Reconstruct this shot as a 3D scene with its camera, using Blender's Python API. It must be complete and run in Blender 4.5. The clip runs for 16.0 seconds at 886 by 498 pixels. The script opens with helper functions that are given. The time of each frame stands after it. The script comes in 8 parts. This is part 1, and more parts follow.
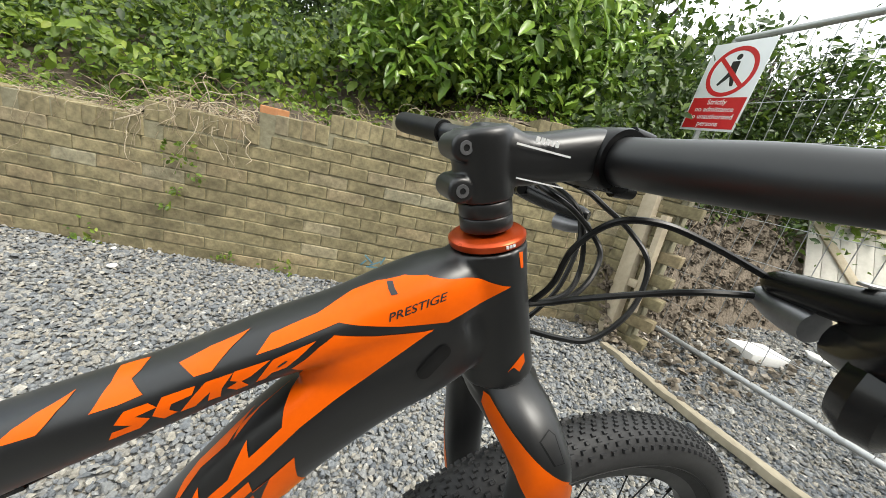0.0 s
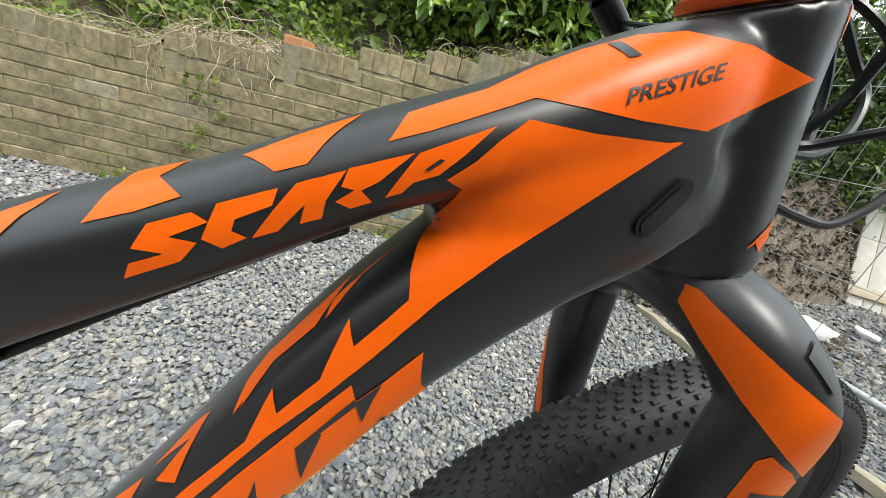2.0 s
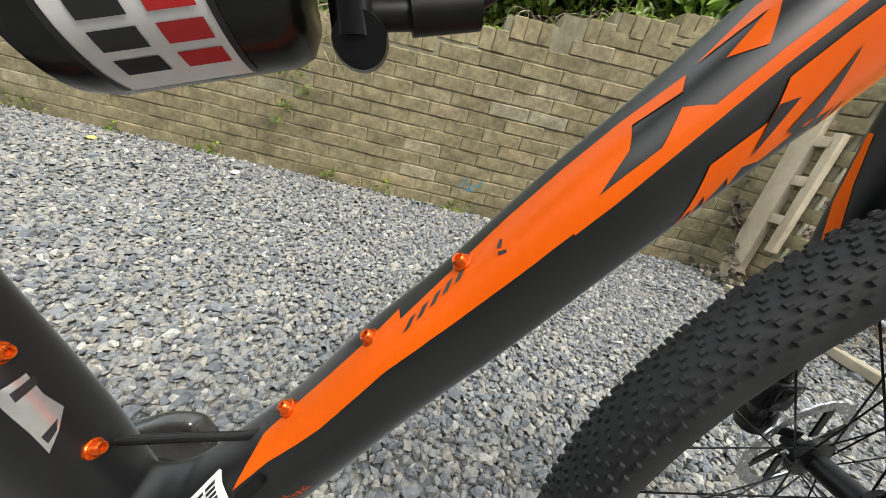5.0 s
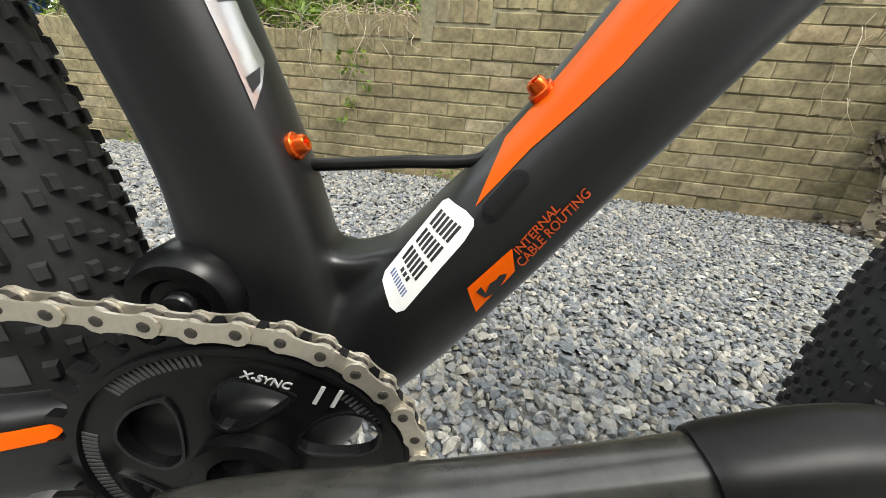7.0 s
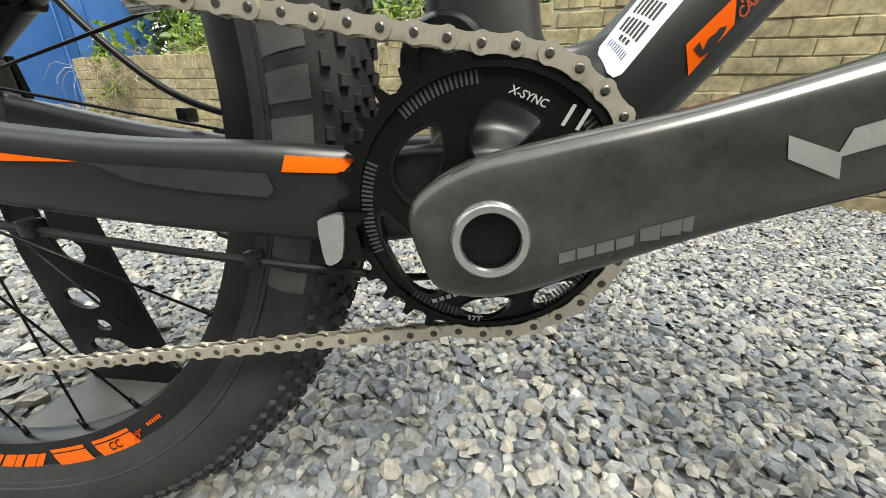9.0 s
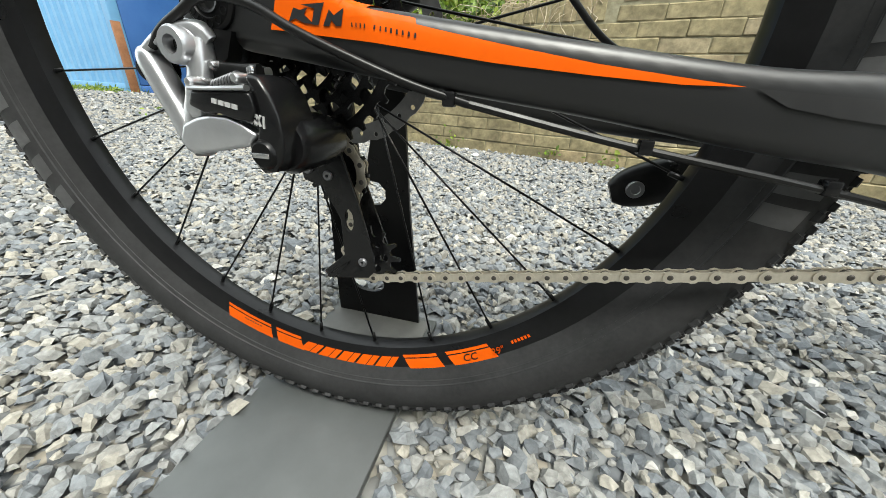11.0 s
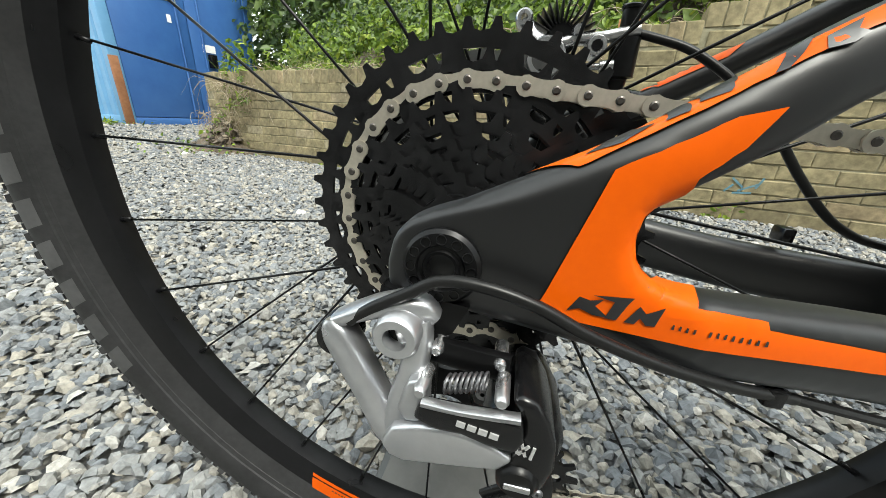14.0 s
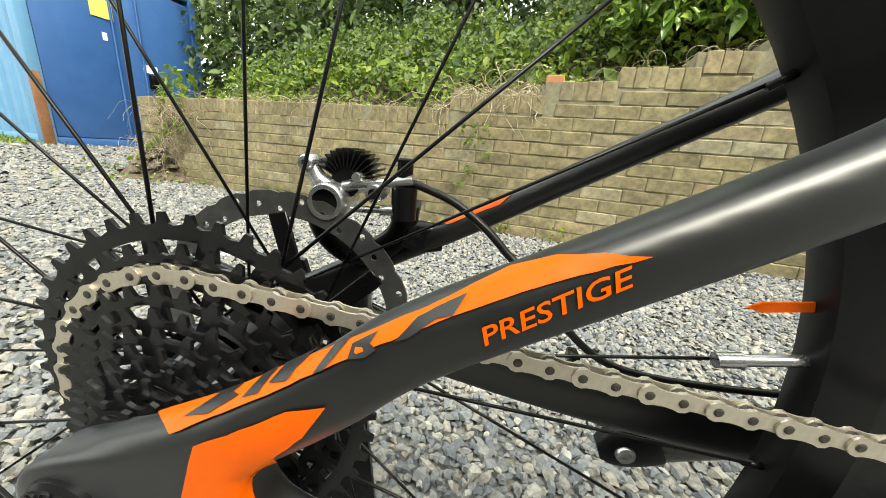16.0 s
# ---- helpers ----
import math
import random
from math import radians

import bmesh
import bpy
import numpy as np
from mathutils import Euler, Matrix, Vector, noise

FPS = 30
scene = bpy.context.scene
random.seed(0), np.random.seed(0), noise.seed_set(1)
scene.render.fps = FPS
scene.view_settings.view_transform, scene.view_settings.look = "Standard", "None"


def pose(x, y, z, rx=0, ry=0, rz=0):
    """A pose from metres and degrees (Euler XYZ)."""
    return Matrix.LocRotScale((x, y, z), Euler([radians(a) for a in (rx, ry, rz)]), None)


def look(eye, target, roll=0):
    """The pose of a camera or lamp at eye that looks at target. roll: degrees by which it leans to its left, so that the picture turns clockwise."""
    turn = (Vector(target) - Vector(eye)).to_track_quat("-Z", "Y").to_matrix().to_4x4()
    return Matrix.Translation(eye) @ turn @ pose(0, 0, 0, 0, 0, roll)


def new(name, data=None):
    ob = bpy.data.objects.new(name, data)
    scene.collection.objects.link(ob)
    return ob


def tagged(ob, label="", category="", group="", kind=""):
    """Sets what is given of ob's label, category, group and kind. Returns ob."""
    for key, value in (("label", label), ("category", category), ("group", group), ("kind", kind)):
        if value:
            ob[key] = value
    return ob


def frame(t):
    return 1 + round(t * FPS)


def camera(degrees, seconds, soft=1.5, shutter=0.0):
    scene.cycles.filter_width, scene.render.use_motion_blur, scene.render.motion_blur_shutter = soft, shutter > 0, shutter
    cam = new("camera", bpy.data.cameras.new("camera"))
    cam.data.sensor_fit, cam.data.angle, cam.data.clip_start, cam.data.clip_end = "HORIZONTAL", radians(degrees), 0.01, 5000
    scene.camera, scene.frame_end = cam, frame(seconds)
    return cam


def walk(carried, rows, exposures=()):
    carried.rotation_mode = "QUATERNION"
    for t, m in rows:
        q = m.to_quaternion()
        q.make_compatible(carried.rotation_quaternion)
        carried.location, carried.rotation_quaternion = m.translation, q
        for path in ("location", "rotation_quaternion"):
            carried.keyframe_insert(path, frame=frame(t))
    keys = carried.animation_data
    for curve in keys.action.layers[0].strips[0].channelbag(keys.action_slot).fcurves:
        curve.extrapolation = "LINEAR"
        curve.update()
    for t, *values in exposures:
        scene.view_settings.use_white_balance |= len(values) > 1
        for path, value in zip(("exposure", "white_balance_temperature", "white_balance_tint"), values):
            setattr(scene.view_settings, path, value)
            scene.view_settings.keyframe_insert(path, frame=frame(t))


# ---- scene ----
from mathutils.bvhtree import BVHTree

cam = camera(106.0, 16.0, soft=0.6)
# seconds, eye, (yaw, pitch, roll) in degrees
PATH = [
    (0.0, (0.7802, -0.1983, 0.9536), (-22.89, -15.93, 13.26)),
    (0.5, (0.7997, -0.1274, 0.9096), (-23.97, -19.76, 11.82)),
    (1.0, (0.7924, -0.1112, 0.8788), (-23.48, -20.65, 14.29)),
    (1.5, (0.7737, -0.1154, 0.8631), (-22.65, -21.30, 15.07)),
    (2.0, (0.7465, -0.1217, 0.8402), (-21.50, -22.65, 14.87)),
    (2.5, (0.7168, -0.1280, 0.8112), (-21.09, -24.17, 15.70)),
    (3.0, (0.6735, -0.1273, 0.7844), (-18.40, -23.44, 13.40)),
    (3.5, (0.6385, -0.1376, 0.7326), (-17.68, -23.32, 17.68)),
    (4.0, (0.6194, -0.1381, 0.6988), (-17.00, -23.11, 16.95)),
    (4.2, (0.6101, -0.1380, 0.6850), (-16.80, -23.25, 16.39)),
    (6.3, (0.5148, -0.1364, 0.5280), (-10.60, -25.18, 8.52)),
    (6.5, (0.5115, -0.1311, 0.5032), (-9.56, -25.23, 7.89)),
    (7.0, (0.4988, -0.1364, 0.4641), (-4.76, -24.19, 4.71)),
    (7.5, (0.4724, -0.1433, 0.4484), (-1.62, -23.86, 2.42)),
    (8.0, (0.4616, -0.1600, 0.4124), (0.62, -24.82, 1.38)),
    (8.5, (0.4423, -0.1841, 0.3832), (3.00, -21.14, 4.12)),
    (9.0, (0.4305, -0.1974, 0.3685), (4.00, -21.56, 1.70)),
    (9.5, (0.3497, -0.2188, 0.3693), (7.97, -22.04, 2.48)),
    (10.0, (0.2781, -0.2425, 0.3567), (11.11, -23.34, 3.31)),
    (10.2, (0.2527, -0.2518, 0.3466), (11.21, -24.11, 3.15)),
    (12.3, (0.0819, -0.2813, 0.3327), (16.63, -24.46, 3.81)),
    (12.5, (0.0658, -0.2768, 0.3367), (16.10, -23.15, 4.10)),
    (13.0, (0.0489, -0.2382, 0.3651), (13.79, -22.93, 2.62)),
    (13.5, (0.0350, -0.2192, 0.3975), (12.83, -22.28, 1.84)),
    (14.0, (0.0237, -0.2099, 0.4287), (11.74, -21.09, 2.82)),
    (14.5, (0.0051, -0.2080, 0.4760), (11.62, -18.57, 4.50)),
    (15.0, (0.0173, -0.1980, 0.4850), (11.39, -17.96, 4.44)),
    (15.5, (0.0841, -0.1720, 0.4972), (7.79, -17.61, 4.43)),
    (16.0, (0.1281, -0.1661, 0.5064), (5.11, -16.46, 4.75)),
]
walk(cam, [(t, Matrix.Translation(e) @ Euler((0, 0, radians(a[0]))).to_matrix().to_4x4()
            @ Euler((radians(90 + a[1]), 0, 0)).to_matrix().to_4x4()
            @ Euler((0, 0, radians(a[2]))).to_matrix().to_4x4()) for t, e, a in PATH],
     exposures=((0.0, 1.42, 6450, 9), (2.5, 1.44, 6200, 9), (4.0, 1.42, 6400, 10), (6.5, 1.47, 6400, 9), (8.5, 1.78, 6650, 7), (10.0, 1.84, 6250, 6), (12.5, 1.53, 6450, 5), (14.0, 1.60, 6350, 5), (16.0, 1.81, 6850, 3)))

# ---------------------------------------------------------------- world and light
world = bpy.data.worlds.new("overcast_sky")
scene.world = world
world.use_nodes = True
wn = world.node_tree
wn.nodes.clear()
w_out = wn.nodes.new("ShaderNodeOutputWorld")
w_bg = wn.nodes.new("ShaderNodeBackground")
w_sky = wn.nodes.new("ShaderNodeTexSky")
w_sky.sky_type = "NISHITA"
w_sky.sun_disc = False
w_sky.sun_elevation = radians(52)
w_sky.sun_rotation = radians(150)
w_sky.air_density, w_sky.dust_density, w_sky.ozone_density = 1.0, 4.0, 0.6
w_mix = wn.nodes.new("ShaderNodeMixRGB")
w_mix.inputs[0].default_value = 0.6
w_mix.inputs[2].default_value = (9.35, 9.5, 8.9, 1)
wn.links.new(w_sky.outputs[0], w_mix.inputs[1])
wn.links.new(w_mix.outputs[0], w_bg.inputs[0])
w_bg.inputs[1].default_value = 0.12
wn.links.new(w_bg.outputs[0], w_out.inputs[0])

sun_data = bpy.data.lights.new("sun", "SUN")
sun_data.energy, sun_data.angle, sun_data.color = 1.5, radians(20), (1.0, 0.97, 0.89)
sun = new("sun", sun_data)
# light from high above, a little to the front
sun.matrix_world = look((1.8, -2.3, 5.0), (0, 0, 0))


# ---------------------------------------------------------------- materials
def material(name, rough=0.5, metal=0.0, coat=0.0):
    m = bpy.data.materials.new(name)
    m.use_nodes = True
    b = m.node_tree.nodes["Principled BSDF"]
    b.inputs["Roughness"].default_value = rough
    b.inputs["Metallic"].default_value = metal
    b.inputs["Coat Weight"].default_value = coat
    b.inputs["Coat Roughness"].default_value = 0.25
    return m, m.node_tree, b


def ramp(nt, fac, stops):
    r = nt.nodes.new("ShaderNodeValToRGB")
    e = r.color_ramp.elements
    while len(e) < len(stops):
        e.new(0.5)
    for el, (p, c) in zip(e, stops):
        el.position, el.color = p, (*c, 1)
    nt.links.new(fac, r.inputs[0])
    return r.outputs[0]


def tex_noise(nt, scale, detail=5.0, rough=0.6, coord="Object"):
    tc = nt.nodes.new("ShaderNodeTexCoord")
    n = nt.nodes.new("ShaderNodeTexNoise")
    n.inputs["Scale"].default_value = scale
    n.inputs["Detail"].default_value = detail
    n.inputs["Roughness"].default_value = rough
    nt.links.new(tc.outputs[coord], n.inputs["Vector"])
    return n.outputs["Fac"]


def mixed(nt, fac, a, b, mode="MIX"):
    m = nt.nodes.new("ShaderNodeMixRGB")
    m.blend_type = mode
    for k, v in ((0, fac), (1, a), (2, b)):
        if isinstance(v, (int, float)):
            m.inputs[k].default_value = v
        elif isinstance(v, tuple):
            m.inputs[k].default_value = (*v, 1)
        else:
            nt.links.new(v, m.inputs[k])
    return m.outputs[0]


def bumped(nt, b, height, strength=0.3, dist=0.002):
    n = nt.nodes.new("ShaderNodeBump")
    n.inputs["Strength"].default_value = strength
    n.inputs["Distance"].default_value = dist
    nt.links.new(height, n.inputs["Height"])
    nt.links.new(n.outputs[0], b.inputs["Normal"])


def simple(name, dark, light, rough=0.5, metal=0.0, scale=60.0, bump=0.15, dist=0.0006, coat=0.0, rough_var=0.12, spec=0.5):
    """Two close colours broken up by noise at two sizes, with fine relief."""
    m, nt, b = material(name, rough, metal, coat)
    b.inputs["Specular IOR Level"].default_value = spec
    f1, f2 = tex_noise(nt, scale), tex_noise(nt, scale * 0.13, 3.0)
    f = mixed(nt, 0.5, f1, f2)
    c = ramp(nt, f, [(0.3, dark), (0.7, light)])
    nt.links.new(c, b.inputs["Base Color"])
    mr = nt.nodes.new("ShaderNodeMapRange")
    mr.inputs[3].default_value, mr.inputs[4].default_value = max(rough - rough_var, 0.02), min(rough + rough_var, 1)
    nt.links.new(f2, mr.inputs[0])
    nt.links.new(mr.outputs[0], b.inputs["Roughness"])
    if bump:
        bumped(nt, b, f1, bump, dist)
    return m


def varied(name, stops, source="island", rough=0.8, scale=40.0, grain=0.35, bump=0.4, dist=0.001, trans=0.0):
    """Colour picked per piece, then mottled by noise."""
    m, nt, b = material(name, rough)
    if source == "island":
        g = nt.nodes.new("ShaderNodeNewGeometry")
        r = g.outputs["Random Per Island"]
    else:
        g = nt.nodes.new("ShaderNodeObjectInfo")
        r = g.outputs["Random"]
    base = ramp(nt, r, stops)
    f = tex_noise(nt, scale)
    spots = ramp(nt, f, [(0.25, (1 - grain,) * 3), (0.75, (1 + grain * 0.4,) * 3)])
    c = mixed(nt, 1.0, base, spots, "MULTIPLY")
    nt.links.new(c, b.inputs["Base Color"])
    if bump:
        bumped(nt, b, f, bump, dist)
    if trans:
        t = nt.nodes.new("ShaderNodeBsdfTranslucent")
        nt.links.new(c, t.inputs[0])
        mx = nt.nodes.new("ShaderNodeMixShader")
        mx.inputs[0].default_value = trans
        nt.links.new(b.outputs[0], mx.inputs[1])
        nt.links.new(t.outputs[0], mx.inputs[2])
        nt.links.new(mx.outputs[0], nt.nodes["Material Output"].inputs[0])
    return m


M = {}
M["carbon"] = simple("matte_black_lacquer", (0.0028, 0.0028, 0.0031), (0.0048, 0.0048, 0.0053), 0.40, 0, 250, 0.05, 0.0001, 0.0, 0.05, spec=0.6)
M["orange"] = simple("orange_lacquer", (0.63, 0.086, 0.0005), (0.69, 0.100, 0.0007), 0.38, 0, 250, 0.05, 0.0001, 0.0, 0.05, spec=0.16)
for key, w in (("carbon", 0.12), ("orange", 0.22)):      # silky bloom of the matte lacquer
    lq = M[key].node_tree.nodes["Principled BSDF"]
    lq.inputs["Sheen Weight"].default_value = w
    lq.inputs["Sheen Roughness"].default_value = 0.35
    lq.inputs["Sheen Tint"].default_value = (0.86, 0.93, 1.0, 1) if key == "carbon" else (1.0, 0.50, 0.10, 1)
M["decal_black"] = simple("black_lettering", (0.012, 0.012, 0.013), (0.018, 0.018, 0.02), 0.36, 0, 250, 0)
M["rubber"] = simple("tyre_rubber", (0.014, 0.014, 0.0145), (0.033, 0.033, 0.034), 0.62, 0, 180, 0.25, 0.0004, spec=0.25)
M["soft_rubber"] = simple("soft_black_rubber", (0.004, 0.004, 0.004), (0.009, 0.009, 0.0095), 0.45, 0, 300, 0.1, 0.0003, spec=0.25)
M["black_metal"] = simple("black_anodised_metal", (0.0028, 0.0028, 0.003), (0.0065, 0.0065, 0.007), 0.30, 0.2, 200, 0.08, 0.0002, spec=0.25)
M["black_plastic"] = simple("black_plastic", (0.003, 0.003, 0.0034), (0.007, 0.007, 0.0075), 0.24, 0, 200, 0.05, 0.0002, spec=0.35)
M["rim_black"] = simple("black_rim", (0.005, 0.005, 0.0055), (0.010, 0.010, 0.011), 0.32, 0.1, 200, 0.05, 0.0002, spec=0.25)
M["stay_film"] = simple("smoky_film", (0.016, 0.016, 0.0165), (0.024, 0.024, 0.025), 0.3, 0, 120, 0)
M["cassette"] = simple("black_oxide_steel", (0.008, 0.008, 0.0084), (0.038, 0.038, 0.040), 0.24, 0.7, 200, 0.08, 0.0002, spec=0.6)
M["silver"] = simple("silver_alloy", (0.44, 0.445, 0.455), (0.60, 0.60, 0.61), 0.28, 0.92, 120, 0.08, 0.0002)
M["rotor_steel"] = simple("dull_rotor_steel", (0.07, 0.07, 0.072), (0.15, 0.15, 0.15), 0.4, 0.7, 120, 0.08, 0.0002)
M["dark_silver"] = simple("grey_alloy", (0.16, 0.16, 0.17), (0.26, 0.26, 0.27), 0.35, 0.8, 120, 0.08, 0.0002)
M["cast_silver"] = simple("cast_silver_alloy", (0.42, 0.425, 0.445), (0.58, 0.585, 0.60), 0.30, 0.85, 90, 0.12, 0.0003)
M["chain"] = simple("nickel_chain", (0.46, 0.42, 0.345), (0.64, 0.59, 0.50), 0.32, 0.75, 300, 0.1, 0.0002)
M["pin"] = simple("dark_chain_pin", (0.05, 0.045, 0.04), (0.12, 0.11, 0.10), 0.4, 0.8, 300, 0)
M["grey_print"] = simple("grey_print", (0.085, 0.085, 0.088), (0.13, 0.13, 0.135), 0.5, 0, 200, 0)
M["tyre_print"] = simple("worn_grey_tyre_print", (0.040, 0.040, 0.041), (0.080, 0.080, 0.082), 0.6, 0, 120, 0)
M["orange_dim"] = simple("dull_orange_print", (0.34, 0.050, 0.005), (0.42, 0.062, 0.006), 0.5, 0, 200, 0)
M["pale_print"] = simple("pale_grey_print", (0.30, 0.30, 0.30), (0.42, 0.42, 0.42), 0.5, 0, 200, 0)
M["engraved"] = simple("engraved_metal", (0.045, 0.045, 0.047), (0.08, 0.08, 0.083), 0.4, 0.3, 200, 0)
M["white_print"] = simple("white_print", (0.55, 0.55, 0.55), (0.72, 0.72, 0.72), 0.5, 0, 200, 0)
M["white_sticker"] = simple("white_vinyl", (0.68, 0.68, 0.68), (0.78, 0.78, 0.78), 0.35, 0, 100, 0)
M["foil"] = simple("hologram_foil", (0.35, 0.36, 0.42), (0.62, 0.6, 0.55), 0.2, 0.7, 60, 0)
M["orange_metal"] = simple("orange_anodised", (0.66, 0.09, 0.008), (0.76, 0.13, 0.012), 0.25, 0.7, 200, 0.05, 0.0002)
M["red_print"] = simple("red_print", (0.45, 0.012, 0.014), (0.56, 0.016, 0.02), 0.4, 0, 60, 0)
M["crank_carbon"] = simple("glossy_carbon_weave", (0.004, 0.004, 0.004), (0.048, 0.047, 0.042), 0.20, 0, 70, 0.08, 0.0003, 0.25, 0.14, spec=0.6)
M["rubble"] = varied("earthy_rubble", [(0.0, (0.08, 0.068, 0.054)), (0.5, (0.17, 0.142, 0.105)), (0.85, (0.26, 0.215, 0.16)), (1.0, (0.42, 0.40, 0.36))], "island", 0.9, 60, 0.45, 0.5, 0.0012)
M["crank_grey"] = simple("grey_crank_mark", (0.19, 0.19, 0.185), (0.27, 0.27, 0.26), 0.28, 0, 90, 0, 0.0002, 0.3)
M["stand_plate"] = simple("scuffed_grey_plate", (0.043, 0.046, 0.046), (0.079, 0.083, 0.083), 0.45, 0.1, 14, 0.15, 0.0006)
M["stand_dark"] = simple("dusty_stand_plate", (0.055, 0.055, 0.052), (0.121, 0.118, 0.110), 0.6, 0.1, 25, 0.2, 0.0006)
M["stone"] = varied("crushed_stone", [(0.0, (0.116, 0.127, 0.140)), (0.25, (0.182, 0.194, 0.205)), (0.5, (0.241, 0.245, 0.240)),
                                      (0.75, (0.246, 0.236, 0.212)), (0.92, (0.330, 0.309, 0.262)), (1.0, (0.446, 0.438, 0.412))], "island", 0.85, 120, 0.45, 0.5, 0.0012)
M["brick"] = varied("weathered_buff_brick", [(0.0, (0.197, 0.170, 0.101)), (0.35, (0.232, 0.199, 0.118)), (0.7, (0.259, 0.223, 0.132)), (0.9, (0.278, 0.224, 0.138)), (1.0, (0.286, 0.263, 0.187))],
                    "object", 0.92, 26, 0.5, 0.9, 0.004)


def grimy(m, scale=1.7, low=0.77, high=1.24):
    """Broad weather stains over many bricks, laid out in the place itself."""
    nt = m.node_tree
    b = nt.nodes["Principled BSDF"]
    src = b.inputs["Base Color"].links[0].from_socket
    g = nt.nodes.new("ShaderNodeNewGeometry")
    facs = []
    for sc in (scale, scale * 7):
        n = nt.nodes.new("ShaderNodeTexNoise")
        n.inputs["Scale"].default_value = sc
        n.inputs["Detail"].default_value = 6
        n.inputs["Roughness"].default_value = 0.65
        nt.links.new(g.outputs["Position"], n.inputs["Vector"])
        facs.append(ramp(nt, n.outputs["Fac"], [(0.32, (low, low * 0.99, low * 0.96)), (0.68, (high, high, high * 0.97))]))
    c = mixed(nt, 1.0, mixed(nt, 1.0, src, facs[0], "MULTIPLY"), facs[1], "MULTIPLY")
    nt.links.new(c, b.inputs["Base Color"])
    return m


grimy(M["brick"])
M["orange_brick"] = simple("broken_orange_brick", (0.36, 0.15, 0.06), (0.48, 0.24, 0.11), 0.9, 0, 40, 0.4, 0.003)
M["mortar"] = simple("grimy_mortar", (0.128, 0.115, 0.073), (0.289, 0.275, 0.196), 0.95, 0, 30, 0.5, 0.004)
grimy(M["mortar"])
M["blue_print"] = simple("blue_print", (0.10, 0.13, 0.26), (0.14, 0.18, 0.34), 0.5, 0, 200, 0)
M["blue_spray"] = simple("faded_blue_spray", (0.05, 0.17, 0.24), (0.16, 0.25, 0.27), 0.9, 0, 80, 0)
M["render_grey"] = simple("grey_rendered_wall", (0.16, 0.155, 0.145), (0.24, 0.23, 0.215), 0.9, 0, 3, 0.3, 0.004)
M["soil"] = simple("dark_soil", (0.035, 0.026, 0.018), (0.13, 0.10, 0.07), 0.95, 0, 12, 0.8, 0.02)
M["bank_soil"] = simple("clay_bank", (0.06, 0.048, 0.035), (0.20, 0.162, 0.12), 0.95, 0, 11, 1.0, 0.04)
M["root"] = varied("dry_roots", [(0, (0.20, 0.15, 0.09)), (0.5, (0.32, 0.26, 0.17)), (1, (0.42, 0.36, 0.26))], "island", 0.85, 60)
M["leaf_dark"] = varied("ivy_leaves", [(0, (0.024, 0.046, 0.010)), (0.4, (0.047, 0.090, 0.015)), (0.75, (0.082, 0.140, 0.018)), (1, (0.135, 0.205, 0.026))], "island", 0.5, 25, 0.3, 0.2, 0.001, 0.3)
M["leaf_bright"] = varied("bramble_leaves", [(0, (0.065, 0.115, 0.012)), (0.4, (0.125, 0.205, 0.02)), (0.8, (0.205, 0.30, 0.03)), (1, (0.30, 0.36, 0.05))], "island", 0.5, 25, 0.3, 0.2, 0.001, 0.4)
M["leaf_laurel"] = varied("laurel_leaves", [(0, (0.07, 0.14, 0.017)), (0.5, (0.17, 0.30, 0.035)), (1, (0.32, 0.45, 0.07))], "island", 0.32, 20, 0.25, 0.15, 0.001, 0.3)
M["bark"] = simple("bark", (0.05, 0.04, 0.03), (0.13, 0.10, 0.075), 0.9, 0, 30, 0.6, 0.01)
M["timber"] = simple("weathered_timber", (0.36, 0.30, 0.21), (0.55, 0.48, 0.36), 0.85, 0, 25, 0.3, 0.003)
M["pale_timber"] = simple("pale_painted_timber", (0.42, 0.40, 0.35), (0.62, 0.60, 0.54), 0.8, 0, 14, 0.3, 0.003)
M["galv"] = simple("galvanised_steel", (0.30, 0.31, 0.31), (0.45, 0.46, 0.46), 0.5, 0.7, 30, 0.1, 0.0005)
M["white_foam"] = simple("white_foam_block", (0.66, 0.66, 0.64), (0.78, 0.78, 0.76), 0.8, 0, 30, 0.15, 0.001)
M["sign_white"] = simple("white_sign_board", (0.66, 0.69, 0.70), (0.74, 0.76, 0.77), 0.35, 0, 10, 0)
M["blue_side"] = simple("faded_blue_paint", (0.083, 0.217, 0.380), (0.125, 0.280, 0.446), 0.55, 0, 5, 0.1, 0.002)
M["blue_door"] = simple("deep_blue_paint", (0.023, 0.081, 0.247), (0.042, 0.124, 0.325), 0.45, 0, 4, 0.1, 0.002)
M["rust"] = simple("rust", (0.14, 0.055, 0.02), (0.28, 0.13, 0.06), 0.9, 0, 20, 0.3, 0.003)
M["yellow_print"] = simple("yellow_notice", (0.62, 0.55, 0.12), (0.72, 0.64, 0.18), 0.5, 0, 20, 0)
M["concrete"] = simple("worn_concrete", (0.20, 0.172, 0.12), (0.42, 0.375, 0.28), 0.9, 0, 14, 0.6, 0.005)
M["cable"] = simple("black_cable_sheath", (0.006, 0.006, 0.006), (0.011, 0.011, 0.011), 0.35, 0, 300, 0.05, 0.0001, spec=0.25)


